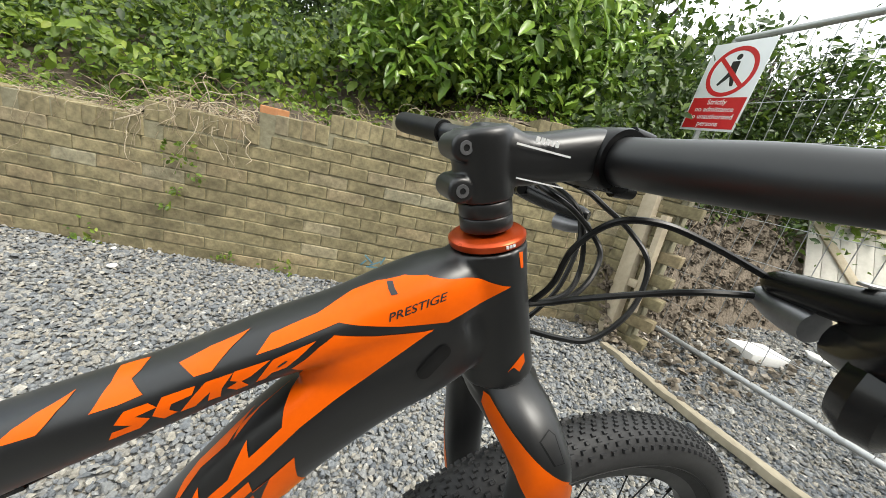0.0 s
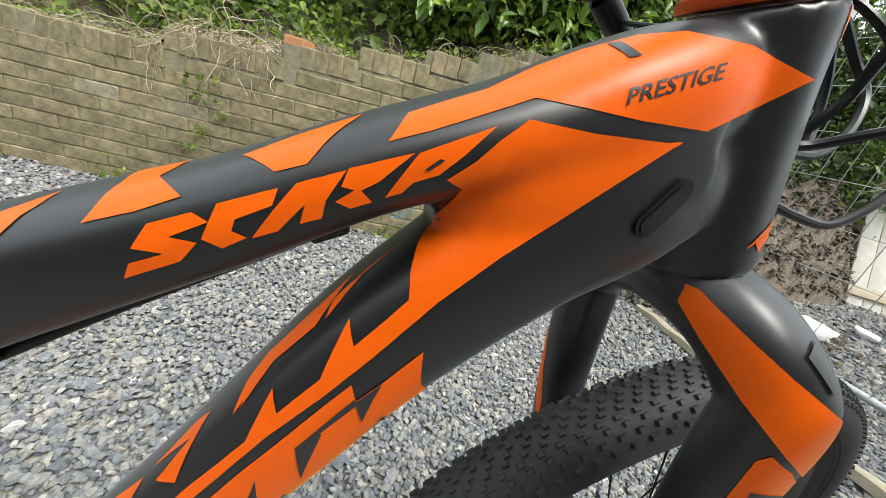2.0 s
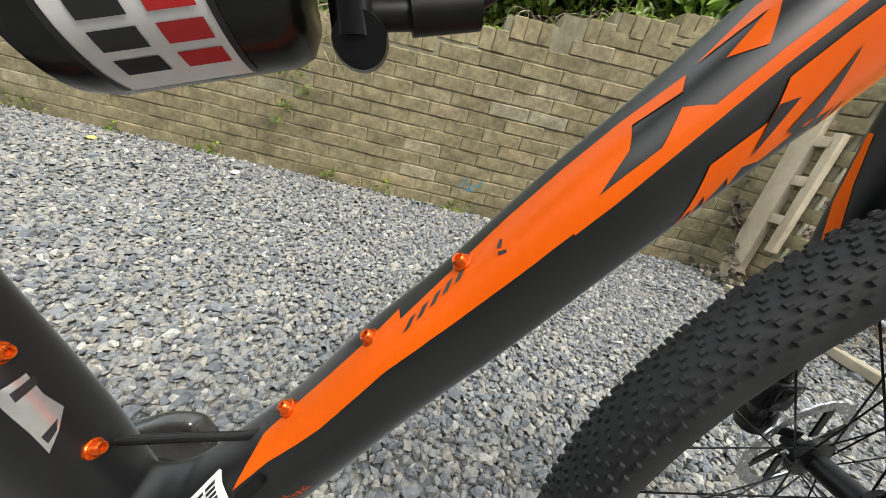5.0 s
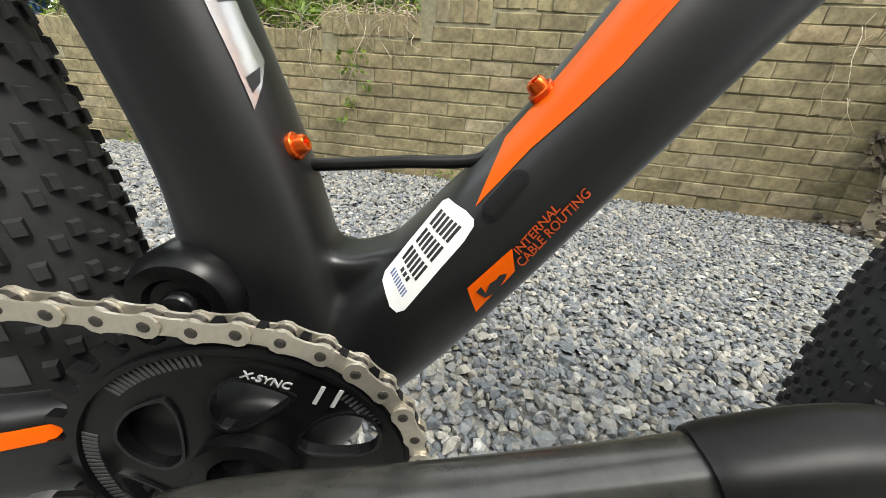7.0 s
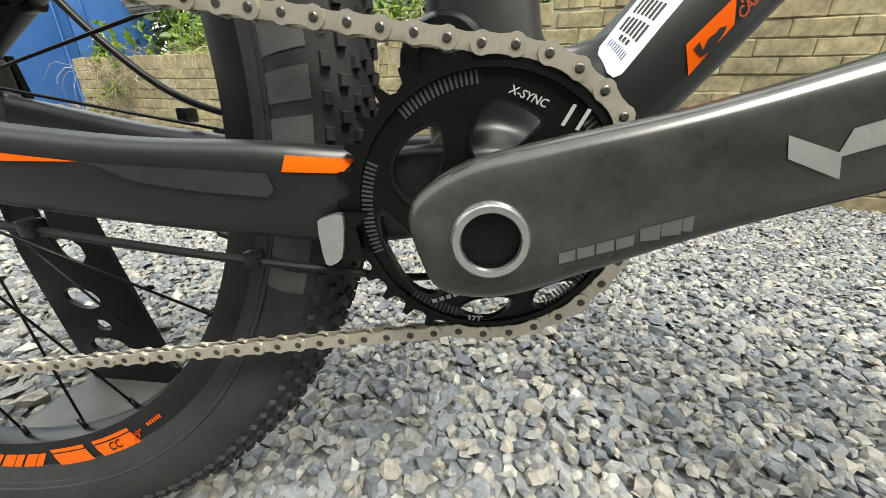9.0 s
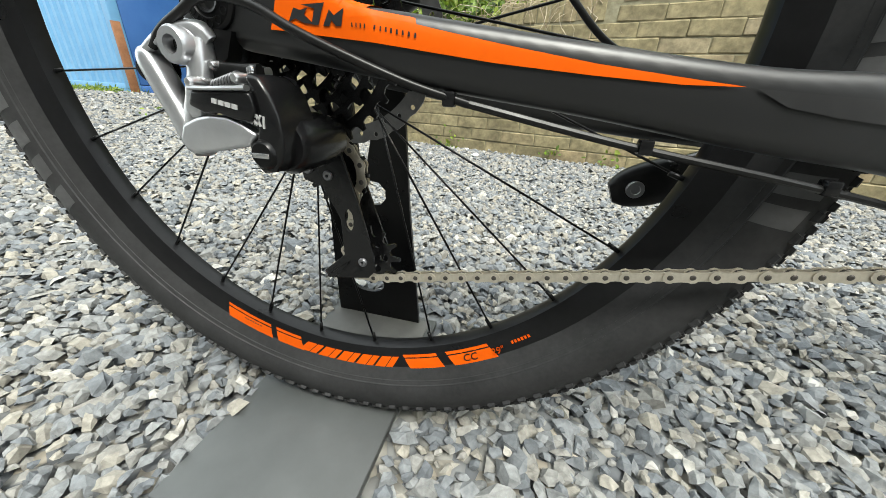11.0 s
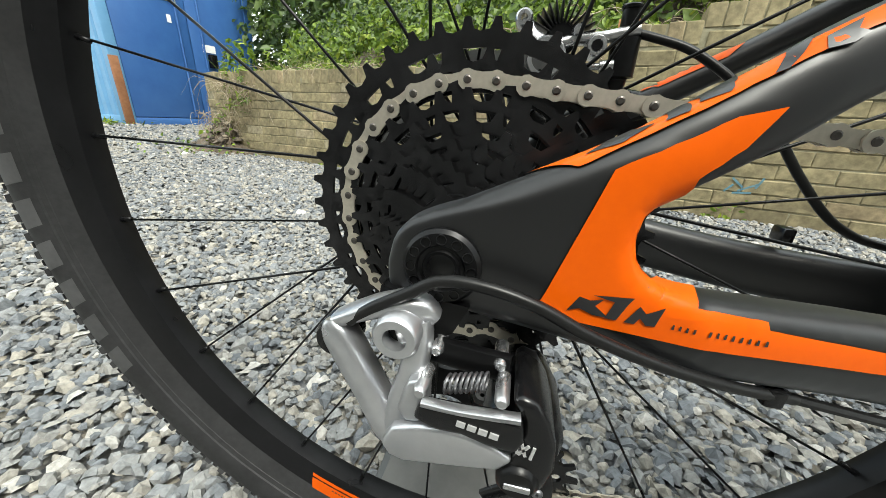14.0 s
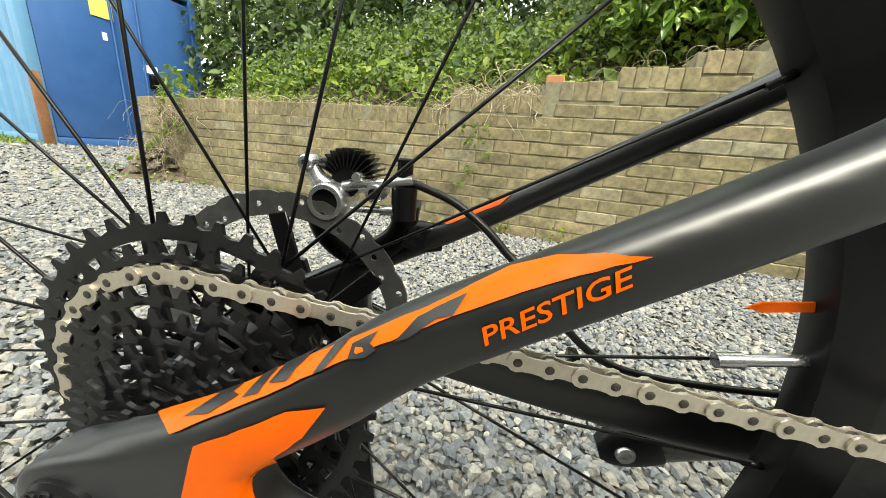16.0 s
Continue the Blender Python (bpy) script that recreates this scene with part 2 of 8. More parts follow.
def gravel_ground():
    m, nt, b = material("gravel_ground", 0.95)
    tc = nt.nodes.new("ShaderNodeTexCoord")
    v = nt.nodes.new("ShaderNodeTexVoronoi")
    v.inputs["Scale"].default_value = 55
    nt.links.new(tc.outputs["Object"], v.inputs["Vector"])
    sep = nt.nodes.new("ShaderNodeSeparateColor")
    nt.links.new(v.outputs["Color"], sep.inputs[0])
    base = ramp(nt, sep.outputs[0], [(0, (0.13, 0.14, 0.155)), (0.35, (0.22, 0.23, 0.235)), (0.7, (0.28, 0.275, 0.25)), (1, (0.42, 0.38, 0.31))])
    big = ramp(nt, tex_noise(nt, 1.3, 4), [(0.3, (0.8, 0.8, 0.8)), (0.7, (1.05, 1.03, 1.0))])
    # shade in the gaps between stones, put into the colour towards each cell's rim
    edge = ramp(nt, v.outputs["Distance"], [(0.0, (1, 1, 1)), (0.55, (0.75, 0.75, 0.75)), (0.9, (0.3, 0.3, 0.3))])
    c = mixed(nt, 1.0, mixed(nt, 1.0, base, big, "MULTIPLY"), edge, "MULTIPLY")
    nt.links.new(c, b.inputs["Base Color"])
    inv = nt.nodes.new("ShaderNodeMath")
    inv.operation = "SUBTRACT"
    inv.inputs[0].default_value = 1.0
    nt.links.new(v.outputs["Distance"], inv.inputs[1])
    bumped(nt, b, inv.outputs[0], 0.9, 0.01)
    return m


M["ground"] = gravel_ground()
M["red_anodised"] = simple("red_orange_anodised", (0.40, 0.045, 0.006), (0.50, 0.065, 0.009), 0.3, 0.55, 200, 0.05, 0.0002)


# ---------------------------------------------------------------- mesh helpers
def mesh_of(bm, name, mat, smooth=True):
    me = bpy.data.meshes.new(name)
    bm.to_mesh(me)
    bm.free()
    me.materials.append(mat)
    if smooth:
        me.shade_smooth()
    return me


def part(name, bm, mat, parent=None, label="", smooth=True, angle=40):
    """One bmesh as one mesh object under a thing or a part."""
    if angle and smooth:
        for e in bm.edges:
            if len(e.link_faces) == 2 and e.calc_face_angle(0) > radians(angle):
                e.smooth = False
    ob = new(name, mesh_of(bm, name, mat, smooth))
    if parent:
        ob.parent = parent
    if label:
        ob["label"] = label
    return ob


def join(*bms):
    out = bmesh.new()
    for b in bms:
        me = bpy.data.meshes.new("joining")
        b.to_mesh(me)
        b.free()
        out.from_mesh(me)
        bpy.data.meshes.remove(me)
    return out


def moved(bm, m):
    bmesh.ops.transform(bm, matrix=m, verts=bm.verts)
    return bm


def loft(rings, closed=False, caps=True):
    bm = bmesh.new()
    vs = [[bm.verts.new(p) for p in r] for r in rings]
    n = len(vs[0])
    for i in range(len(vs) - (0 if closed else 1)):
        a, b = vs[i], vs[(i + 1) % len(vs)]
        for k in range(n):
            bm.faces.new((a[k], a[(k + 1) % n], b[(k + 1) % n], b[k]))
    if caps and not closed:
        bm.faces.new(list(reversed(vs[0])))
        bm.faces.new(vs[-1])
    bmesh.ops.recalc_face_normals(bm, faces=bm.faces)
    return bm


def smooth_path(pts, n):
    """Catmull-Rom through the points; pts may hold more than three numbers each."""
    p = [np.array(q, float) for q in pts]
    p = [2 * p[0] - p[1]] + p + [2 * p[-1] - p[-2]]
    out = []
    segs = len(p) - 3
    for s in np.linspace(0, segs - 1e-6, n):
        i, u = int(s), s - int(s)
        a, b, c, d = p[i:i + 4]
        out.append(0.5 * (2 * b + (c - a) * u + (2 * a - 5 * b + 4 * c - d) * u * u + (3 * b - a - 3 * c + d) * u ** 3))
    return out


def sweep(stations, n=28, sides=20, power=2.4, side=(0, 1, 0)):
    """A tube through stations (x, y, z, half width across, half height), a rounded-box section."""
    st = smooth_path(stations, n)
    rings = []
    across0 = Vector(side)
    for i, s in enumerate(st):
        a, b = st[max(i - 1, 0)], st[min(i + 1, len(st) - 1)]
        d = Vector(b[:3] - a[:3]).normalized()
        across = (across0 - d * across0.dot(d)).normalized()
        up = across.cross(d).normalized()
        ring = []
        for k in range(sides):
            t = 2 * math.pi * k / sides
            c, q = math.cos(t), math.sin(t)
            cx = math.copysign(abs(c) ** (2 / power), c)
            cy = math.copysign(abs(q) ** (2 / power), q)
            ring.append(Vector(s[:3]) + across * cx * s[3] + up * cy * s[4])
        rings.append(ring)
    return loft(rings)


def hose(pts, r, n=40, sides=8):
    return sweep([(*p, r, r) for p in pts], n, sides, 2.0, (0.13, 0.21, 0.97) if abs(pts[0][2] - pts[-1][2]) < 0.6 * (abs(pts[0][0] - pts[-1][0]) + abs(pts[0][1] - pts[-1][1])) else (0.35, 0.9, 0.1))


def box(x0, x1, y0, y1, z0, z1, bevel=0.0, seg=2):
    bm = bmesh.new()
    bmesh.ops.create_cube(bm, size=1, matrix=Matrix.Translation(((x0 + x1) / 2, (y0 + y1) / 2, (z0 + z1) / 2)) @ Matrix.Diagonal((x1 - x0, y1 - y0, z1 - z0, 1)))
    if bevel:
        bmesh.ops.bevel(bm, geom=bm.edges[:], offset=bevel, segments=seg, affect="EDGES", profile=0.5)
    return bm


def lathe(profile, sides=48, axis="y", at=(0, 0, 0), closed=False):
    """Revolves (radius, along) pairs round an axis through a point."""
    rings = []
    for k in range(sides):
        t = 2 * math.pi * k / sides
        c, s = math.cos(t), math.sin(t)
        rings.append([Vector(at) + (Vector((r * c, h, r * s)) if axis == "y" else Vector((r * c, r * s, h)) if axis == "z" else Vector((h, r * c, r * s)))
                      for r, h in profile])
    bm = bmesh.new()
    vs = [[bm.verts.new(p) for p in r] for r in rings]
    m = len(profile)
    for i in range(sides):
        a, b = vs[i], vs[(i + 1) % sides]
        for k in range(m if closed else m - 1):
            bm.faces.new((a[k], a[(k + 1) % m], b[(k + 1) % m], b[k]))
    bmesh.ops.remove_doubles(bm, verts=bm.verts, dist=1e-6)
    bmesh.ops.recalc_face_normals(bm, faces=bm.faces)
    return bm


def rod(a, b, r, sides=12, r2=None):
    a, b = Vector(a), Vector(b)
    d = (b - a).normalized()
    u = d.orthogonal().normalized()
    w = d.cross(u)
    r2 = r if r2 is None else r2
    ring = lambda p, q: [p + (u * math.cos(2 * math.pi * k / sides) + w * math.sin(2 * math.pi * k / sides)) * q for k in range(sides)]
    return loft([ring(a, r), ring(b, r2)])


def plate(outline, y0, y1, holes=(), bevel=0.0):
    """A flat plate in the x-z plane with its outline and holes, y0 to y1 thick."""
    bm = bmesh.new()
    edges = []
    for loop in (outline, *holes):
        vs = [bm.verts.new((p[0], y0, p[1])) for p in loop]
        edges += [bm.edges.new((vs[i], vs[(i + 1) % len(vs)])) for i in range(len(vs))]
    bmesh.ops.triangle_fill(bm, use_beauty=True, use_dissolve=False, edges=edges)
    faces = bm.faces[:]
    ext = bmesh.ops.extrude_face_region(bm, geom=faces)
    vs = [g for g in ext["geom"] if isinstance(g, bmesh.types.BMVert)]
    bmesh.ops.translate(bm, vec=(0, y1 - y0, 0), verts=vs)
    bmesh.ops.recalc_face_normals(bm, faces=bm.faces)
    return bm


def circle2(cx, cz, r, n=24, a0=0.0, rz=None):
    rz = r if rz is None else rz
    return [(cx + r * math.cos(a0 + 2 * math.pi * k / n), cz + rz * math.sin(a0 + 2 * math.pi * k / n)) for k in range(n)]


def from_arrays(name, verts, faces, mat, parent=None, smooth=False):
    me = bpy.data.meshes.new(name)
    me.from_pydata(verts.tolist() if hasattr(verts, "tolist") else verts, [], faces.tolist() if hasattr(faces, "tolist") else faces)
    me.update()
    me.materials.append(mat)
    if smooth:
        me.shade_smooth()
    ob = new(name, me)
    if parent:
        ob.parent = parent
    return ob


# ---------------------------------------------------------------- ground
WA, WB = Vector((2.2, 1.585, 0)), Vector((-3.184, 2.9336, 0))       # foot of the retaining wall
WDIR = (WB - WA).normalized()
WLEN = (WB - WA).length
WSTART = -0.52                      # the wall runs on past WA to its corner
WBACK = Vector((-WDIR.y, WDIR.x, 0)) if WDIR.x > 0 else Vector((WDIR.y, -WDIR.x, 0))   # away from the camera
rng = np.random.default_rng(7)


def ground_height(x, y):
    """Level round the bicycle, rising a little towards the container."""
    s = np.clip((-x - 1.5) / 5.0, 0, 1)
    q = np.clip((np.asarray(x) - 0.55) / 0.6, 0, 1) * np.clip((1.3 - np.abs(y)) / 0.9, 0, 1)
    return 0.16 * s * s * (3 - 2 * s) - 0.030 * q * q * (3 - 2 * q)


def make_ground():
    xs = np.concatenate([[-900, -200, -60, -25], np.arange(-14, 8.01, 0.25), [20, 60, 200, 900]])
    ys = np.concatenate([[-900, -200, -60, -20, -8], np.arange(-3, 10.01, 0.25), [25, 60, 200, 900]])
    gx, gy = np.meshgrid(xs, ys)
    gz = ground_height(gx, gy) - 0.012 + 0.006 * np.sin(gx * 3.1) * np.cos(gy * 2.7)
    v = np.stack([gx, gy, gz], -1).reshape(-1, 3)
    n = len(xs)
    i, j = np.meshgrid(np.arange(len(ys) - 1), np.arange(n - 1), indexing="ij")
    a = (i * n + j).ravel()
    f = np.stack([a, a + 1, a + n + 1, a + n], 1)
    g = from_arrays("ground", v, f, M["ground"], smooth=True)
    return tagged(g, "grey crushed-stone yard surface with compacted dirt below", "ground", kind="structure")


make_ground()


def stone_field(name, pts, size, seed):
    """Many angular stones as one mesh: squashed, jittered octahedra with cut tops."""
    r = np.random.default_rng(seed)
    n = len(pts)
    base = np.array([[1, 0, -.25], [.35, .85, -.2], [-.6, .7, -.3], [-.95, -.1, -.2], [-.3, -.9, -.25], [.6, -.75, -.2],
                     [.55, .25, .55], [-.15, .5, .6], [-.5, -.2, .55], [.2, -.5, .6]])
    tri = np.array([[0, 1, 6], [1, 7, 6], [1, 2, 7], [2, 8, 7], [2, 3, 8], [3, 4, 8], [4, 9, 8], [4, 5, 9], [5, 6, 9], [5, 0, 6], [6, 7, 8], [6, 8, 9]])
    v = base[None] * (1 + r.normal(0, 0.24, (n, 10, 3)))
    v *= (size * np.exp(r.normal(0, 0.28, n)))[:, None, None] * np.stack([np.ones(n), r.uniform(.55, .95, n), r.uniform(.45, .95, n)], 1)[:, None]
    a, tx, ty = r.uniform(0, 6.283, n), r.normal(0, .38, n), r.normal(0, .38, n)
    def rot(v, c, s, i, j):
        o = v.copy()
        o[..., i] = v[..., i] * c[:, None] - v[..., j] * s[:, None]
        o[..., j] = v[..., i] * s[:, None] + v[..., j] * c[:, None]
        return o
    v = rot(v, np.cos(tx), np.sin(tx), 1, 2)
    v = rot(v, np.cos(ty), np.sin(ty), 0, 2)
    v = rot(v, np.cos(a), np.sin(a), 0, 1)
    v += pts[:, None]
    f = (tri[None] + (np.arange(n) * 10)[:, None, None]).reshape(-1, 3)
    ob = from_arrays(name, v.reshape(-1, 3), f, M["stone"])
    return tagged(ob, "loose grey and buff crushed-stone chippings", "gravel", kind="stuff")


def scatter(x0, x1, y0, y1, step, jitter=0.45):
    gx, gy = np.meshgrid(np.arange(x0, x1, step), np.arange(y0, y1, step))
    p = np.stack([gx.ravel(), gy.ravel()], 1) + rng.uniform(-jitter, jitter, (gx.size, 2)) * step
    return p


def before_wall(p, margin=0.0):
    """True for plan points on the yard's side of the wall's face."""
    return (p[:, 0] - WA.x) * WBACK.x + (p[:, 1] - WA.y) * WBACK.y < -margin


def make_gravel():
    near = scatter(-0.75, 1.95, -0.22, 1.3, 0.0132)
    near = near[before_wall(near)]
    on_base = (near[:, 0] > -0.102) & (near[:, 0] < 0.082) & (near[:, 1] > -0.26) & (near[:, 1] < 0.192)
    near = near[~on_base]
    z = ground_height(near[:, 0], near[:, 1]) + rng.uniform(-0.009, 0.004, len(near))
    stone_field("gravel", np.c_[near, z], 0.0102, 3)
    mid = scatter(-2.7, 3.8, -0.5, 2.95, 0.0195)
    inside = (mid[:, 0] > -0.75) & (mid[:, 0] < 1.95) & (mid[:, 1] > -0.22) & (mid[:, 1] < 1.3)
    mid = mid[~inside & (before_wall(mid) | (mid[:, 0] < -2.8) | (mid[:, 0] > 2.72))]
    mid = mid[~((mid[:, 0] > 2.65) & (mid[:, 1] > 1.40))]
    stone_field("gravel", np.c_[mid, ground_height(mid[:, 0], mid[:, 1]) + rng.uniform(-0.008, 0.004, len(mid))], 0.0125, 4)
    far = scatter(-9, -2.7, -0.6, 7, 0.055)
    stone_field("gravel", np.c_[far, ground_height(far[:, 0], far[:, 1]) + rng.uniform(-0.01, 0.003, len(far))], 0.02, 5)
    far = scatter(3.8, 6.5, -1, 2.5, 0.045)
    stone_field("gravel", np.c_[far, rng.uniform(-0.01, 0.003, len(far))], 0.02, 6)


make_gravel()


# ---------------------------------------------------------------- retaining wall
def wall_frame(s, depth=0.0, z=0.0):
    """A place on the wall: s metres from its corner, depth behind its face."""
    p = WA + WDIR * s + WBACK * depth
    return Vector((p.x, p.y, z))


WALL_TURN = math.atan2(WDIR.y, WDIR.x)


def wall_top(s):
    """Top of the coping in steps of one course, highest at the corner."""
    for lim, z in ((-0.2, 1.325), (0.2, 1.27), (0.55, 1.21), (0.8, 1.15), (1.08, 1.09), (1.41, 1.015), (1.80, 0.945), (2.38, 0.865), (9, 0.775)):
        if s < lim:
            return z
    return 0.775


def brick_mesh(name, l, d, h, seed):
    r = random.Random(seed)
    bm = box(-l / 2, l / 2, -d / 2, d / 2, -h / 2, h / 2, 0.0042, 1)
    for v in bm.verts:
        v.co += Vector((r.uniform(-1, 1), r.uniform(-1, 1), r.uniform(-1, 1))) * 0.0021
    return mesh_of(bm, name, M["brick"], False)


def make_wall():
    body = bmesh.new()
    for s0, s1 in ((WSTART, -0.2), (-0.2, 0.2), (0.2, 0.55), (0.55, 0.8), (0.8, 1.08), (1.08, 1.41), (1.41, 1.80), (1.80, 2.38), (2.38, WLEN)):
        b = box(s0, s1, 0.0045, 0.205, -0.25, wall_top((s0 + s1) / 2) - 0.012)
        body = join(body, b)
    moved(body, Matrix.Translation(WA) @ Matrix.Rotation(WALL_TURN, 4, "Z") @ Matrix.Diagonal((1, -1, 1, 1)))
    bmesh.ops.reverse_faces(body, faces=body.faces)
    wall = part("wall_retaining", body, M["mortar"], None, "", False)
    tagged(wall, "low weathered buff brick retaining wall with stepped brick-on-edge coping", "wall", kind="structure")
    stretch = [brick_mesh("brick", 0.2228, 0.1, 0.0712, k) for k in range(4)]
    upright = [brick_mesh("brick", 0.0715, 0.2, 0.104, k + 10) for k in range(3)]
    half = brick_mesh("brick", 0.102, 0.1, 0.065, 20)
    r = random.Random(5)
    turn = Matrix.Rotation(WALL_TURN, 4, "Z")
    def lay(me, s, depth, z, tilt=0.0):
        ob = new("brick", me)
        ob.parent = wall
        ob.matrix_basis = Matrix.Translation(wall_frame(s, depth, z)) @ turn @ Matrix.Rotation(r.gauss(0, 0.006) + tilt, 4, "Y") @ Matrix.Rotation(r.gauss(0, 0.006), 4, "Z")
    course = 0
    z = -0.005
    while z < 1.25:
        s = WSTART + (0.1125 if course % 2 == 0 else 0.0)
        while s < WLEN + 0.05:
            if s > WSTART + 0.01 and z + 0.075 < wall_top(s) - 0.075 + 0.01 and s < WLEN - 0.05:
                lay(r.choice(stretch), s, 0.05 + r.uniform(-0.0035, 0.0025), z + 0.0375 + r.gauss(0, 0.0008))
            elif s <= WSTART + 0.01 and z + 0.075 < wall_top(s) - 0.065:
                lay(half, WSTART + 0.056, 0.05, z + 0.0375)
            s += 0.225
        course += 1
        z += 0.075
    s = WSTART + 0.04
    while s < WLEN - 0.02:
        if not (1.71 < s < 1.795) and r.random() > 0.015:
            lay(r.choice(upright), s, 0.1 + r.uniform(-0.006, 0.004), wall_top(s) - 0.058 + r.uniform(-0.004, 0.004), r.gauss(0, 0.012))
        s += 0.0745
    # return at the corner, coming forward to the timber post
    ret = bmesh.new()
    ret = box(0.0, 0.30, 0.010, 0.20, -0.2, 1.16)
    a = math.atan2(-0.27, 0.11)
    mret = Matrix.Translation(wall_frame(WSTART)) @ Matrix.Rotation(a, 4, "Z")
    moved(ret, mret)
    part("wall_return_core", ret, M["mortar"], wall, "", False)
    for c in range(15):
        for k in range(2):
            ob = new("brick", stretch[(c + k) % 4] if not (c % 2 and k) else half)
            ob.parent = wall
            ob.matrix_basis = mret @ Matrix.Translation((0.085 + 0.2 * k - 0.06 * (c % 2), 0.045, 0.0375 - 0.005 + c * 0.075))
    # a scribble of blue spray paint
    scr = bmesh.new()
    for ds, dz, ang, ln in ((0.0, 0.0, 0.5, 0.09), (0.05, 0.02, -0.7, 0.07), (-0.04, 0.025, 1.2, 0.06), (0.02, -0.03, 0.1, 0.08), (0.08, -0.01, 0.9, 0.05)):
        b = moved(box(-ln / 2, ln / 2, -0.0008, 0.0008, -0.005, 0.005), Matrix.Translation(wall_frame(1.03 + ds, -0.0035, 0.175 + dz)) @ turn @ Matrix.Rotation(ang, 4, "Y"))
        scr = join(scr, b)
    part("paint_scribble", scr, M["blue_spray"], wall, "faded blue spray scribble", False)
    # the odd orange brick bedded on the coping
    ob = new("orange_brick", mesh_of(box(-0.05, 0.05, -0.09, 0.09, -0.033, 0.033, 0.005, 2), "orange_brick", M["orange_brick"], False))
    ob.matrix_basis = Matrix.Translation(wall_frame(1.755, 0.1, 0.945 - 0.005)) @ turn
    tagged(ob, "broken orange brick bedded loosely on the wall coping", "brick")


make_wall()
# unseen wall, added behind the camera to darken the sides facing it
back = part("wall_south", box(-9.0, 9.0, -3.75, -3.45, -0.2, 4.4, 0.01), M["render_grey"])
tagged(back, "plain grey unseen wall added behind the camera to hold back side light", "wall", kind="structure")


# ---------------------------------------------------------------- planted bank behind the wall
def bank_height(x, y):
    """Ground behind the wall: a soil shelf, then a bank climbing away."""
    d = (x - WA.x) * WBACK.x + (y - WA.y) * WBACK.y
    s = (x - WA.x) * WDIR.x + (y - WA.y) * WDIR.y
    top = np.interp(s, [-3, 0, 1.2, 1.9, 2.6, 5, 5.6, 7], [1.2, 1.22, 1.02, 0.88, 0.73, 0.71, 0.48, 0.12])
    rise = np.interp(d, [0, 0.15, 0.6, 1.1, 2.2, 4, 9], [-0.06, -0.02, 0.08, 0.34, 0.95, 1.35, 1.8])
    return top + rise * np.interp(s, [4.5, 6.5], [1, 0.45]) + 0.05 * np.sin(3 * s + 2 * d) + 0.03 * np.sin(9 * s - 5 * d)


def make_bank():
    s = np.arange(-0.5, 5.6, 0.08)
    d = np.concatenate([np.arange(0.12, 1.4, 0.06), np.arange(1.5, 9, 0.4)])
    gs, gd = np.meshgrid(s, d)
    x = WA.x + WDIR.x * gs + WBACK.x * gd
    y = WA.y + WDIR.y * gs + WBACK.y * gd
    z = bank_height(x, y) + rng.normal(0, 0.012, x.shape)
    z[:, -2:] = np.minimum(z[:, -2:], 0.35)
    z[:, -1] = -0.1
    v = np.stack([x, y, z], -1).reshape(-1, 3)
    n = len(s)
    i, j = np.meshgrid(np.arange(len(d) - 1), np.arange(n - 1), indexing="ij")
    a = (i * n + j).ravel()
    ob = from_arrays("bank", v, np.stack([a, a + n, a + n + 1, a + 1], 1), M["soil"], smooth=True)
    tagged(ob, "dark crumbly soil bank held behind the brick wall", "soil bank", kind="structure")


make_bank()


def leaves(name, pts, nrm, size, mat, label, category, seed, spread=0.6, long=1.7):
    """A mass of folded, pointed leaves round given places, one mesh."""
    r = np.random.default_rng(seed)
    n = len(pts)
    nr = nrm + r.normal(0, spread, (n, 3))
    nr /= np.linalg.norm(nr, axis=1, keepdims=True)
    d = np.cross(nr, r.normal(0, 1, (n, 3)))
    d /= np.linalg.norm(d, axis=1, keepdims=True)
    d[:, 2] -= 0.15
    w = np.cross(nr, d)
    L = size * np.exp(r.normal(0, 0.3, n))
    W = L / long
    c = lambda a, b, e: pts + d * (L * a)[:, None] + w * (W * b)[:, None] + nr * (L * e)[:, None]
    v = np.stack([c(-.5, 0, 0), c(-.12, .5, .10), c(.28, .36, .06), c(.55, 0, -.10), c(.28, -.36, .06), c(-.12, -.5, .10), c(.05, 0, -.02)], 1)
    f = np.array([[0, 6, 1], [1, 6, 2], [2, 6, 3], [3, 6, 4], [4, 6, 5], [5, 6, 0]])
    f = (f[None] + (np.arange(n) * 7)[:, None, None]).reshape(-1, 3)
    ob = from_arrays(name, v.reshape(-1, 3), f, mat, smooth=True)
    return tagged(ob, label, category, kind="stuff")


def bank_points(n, s0, s1, d0, d1, lift, r):
    s, d = r.uniform(s0, s1, n), r.uniform(d0, d1, n)
    x = WA.x + WDIR.x * s + WBACK.x * d
    y = WA.y + WDIR.y * s + WBACK.y * d
    # uneven clumps
    clump = 0.5 + 0.5 * np.sin(s * 5.1 + 3 * np.sin(d * 4)) * np.sin(d * 6.3 + s * 2)
    z = bank_height(x, y) + lift * (0.15 + clump) * r.uniform(0, 1, n) ** 0.6
    return np.stack([x, y, z], 1)


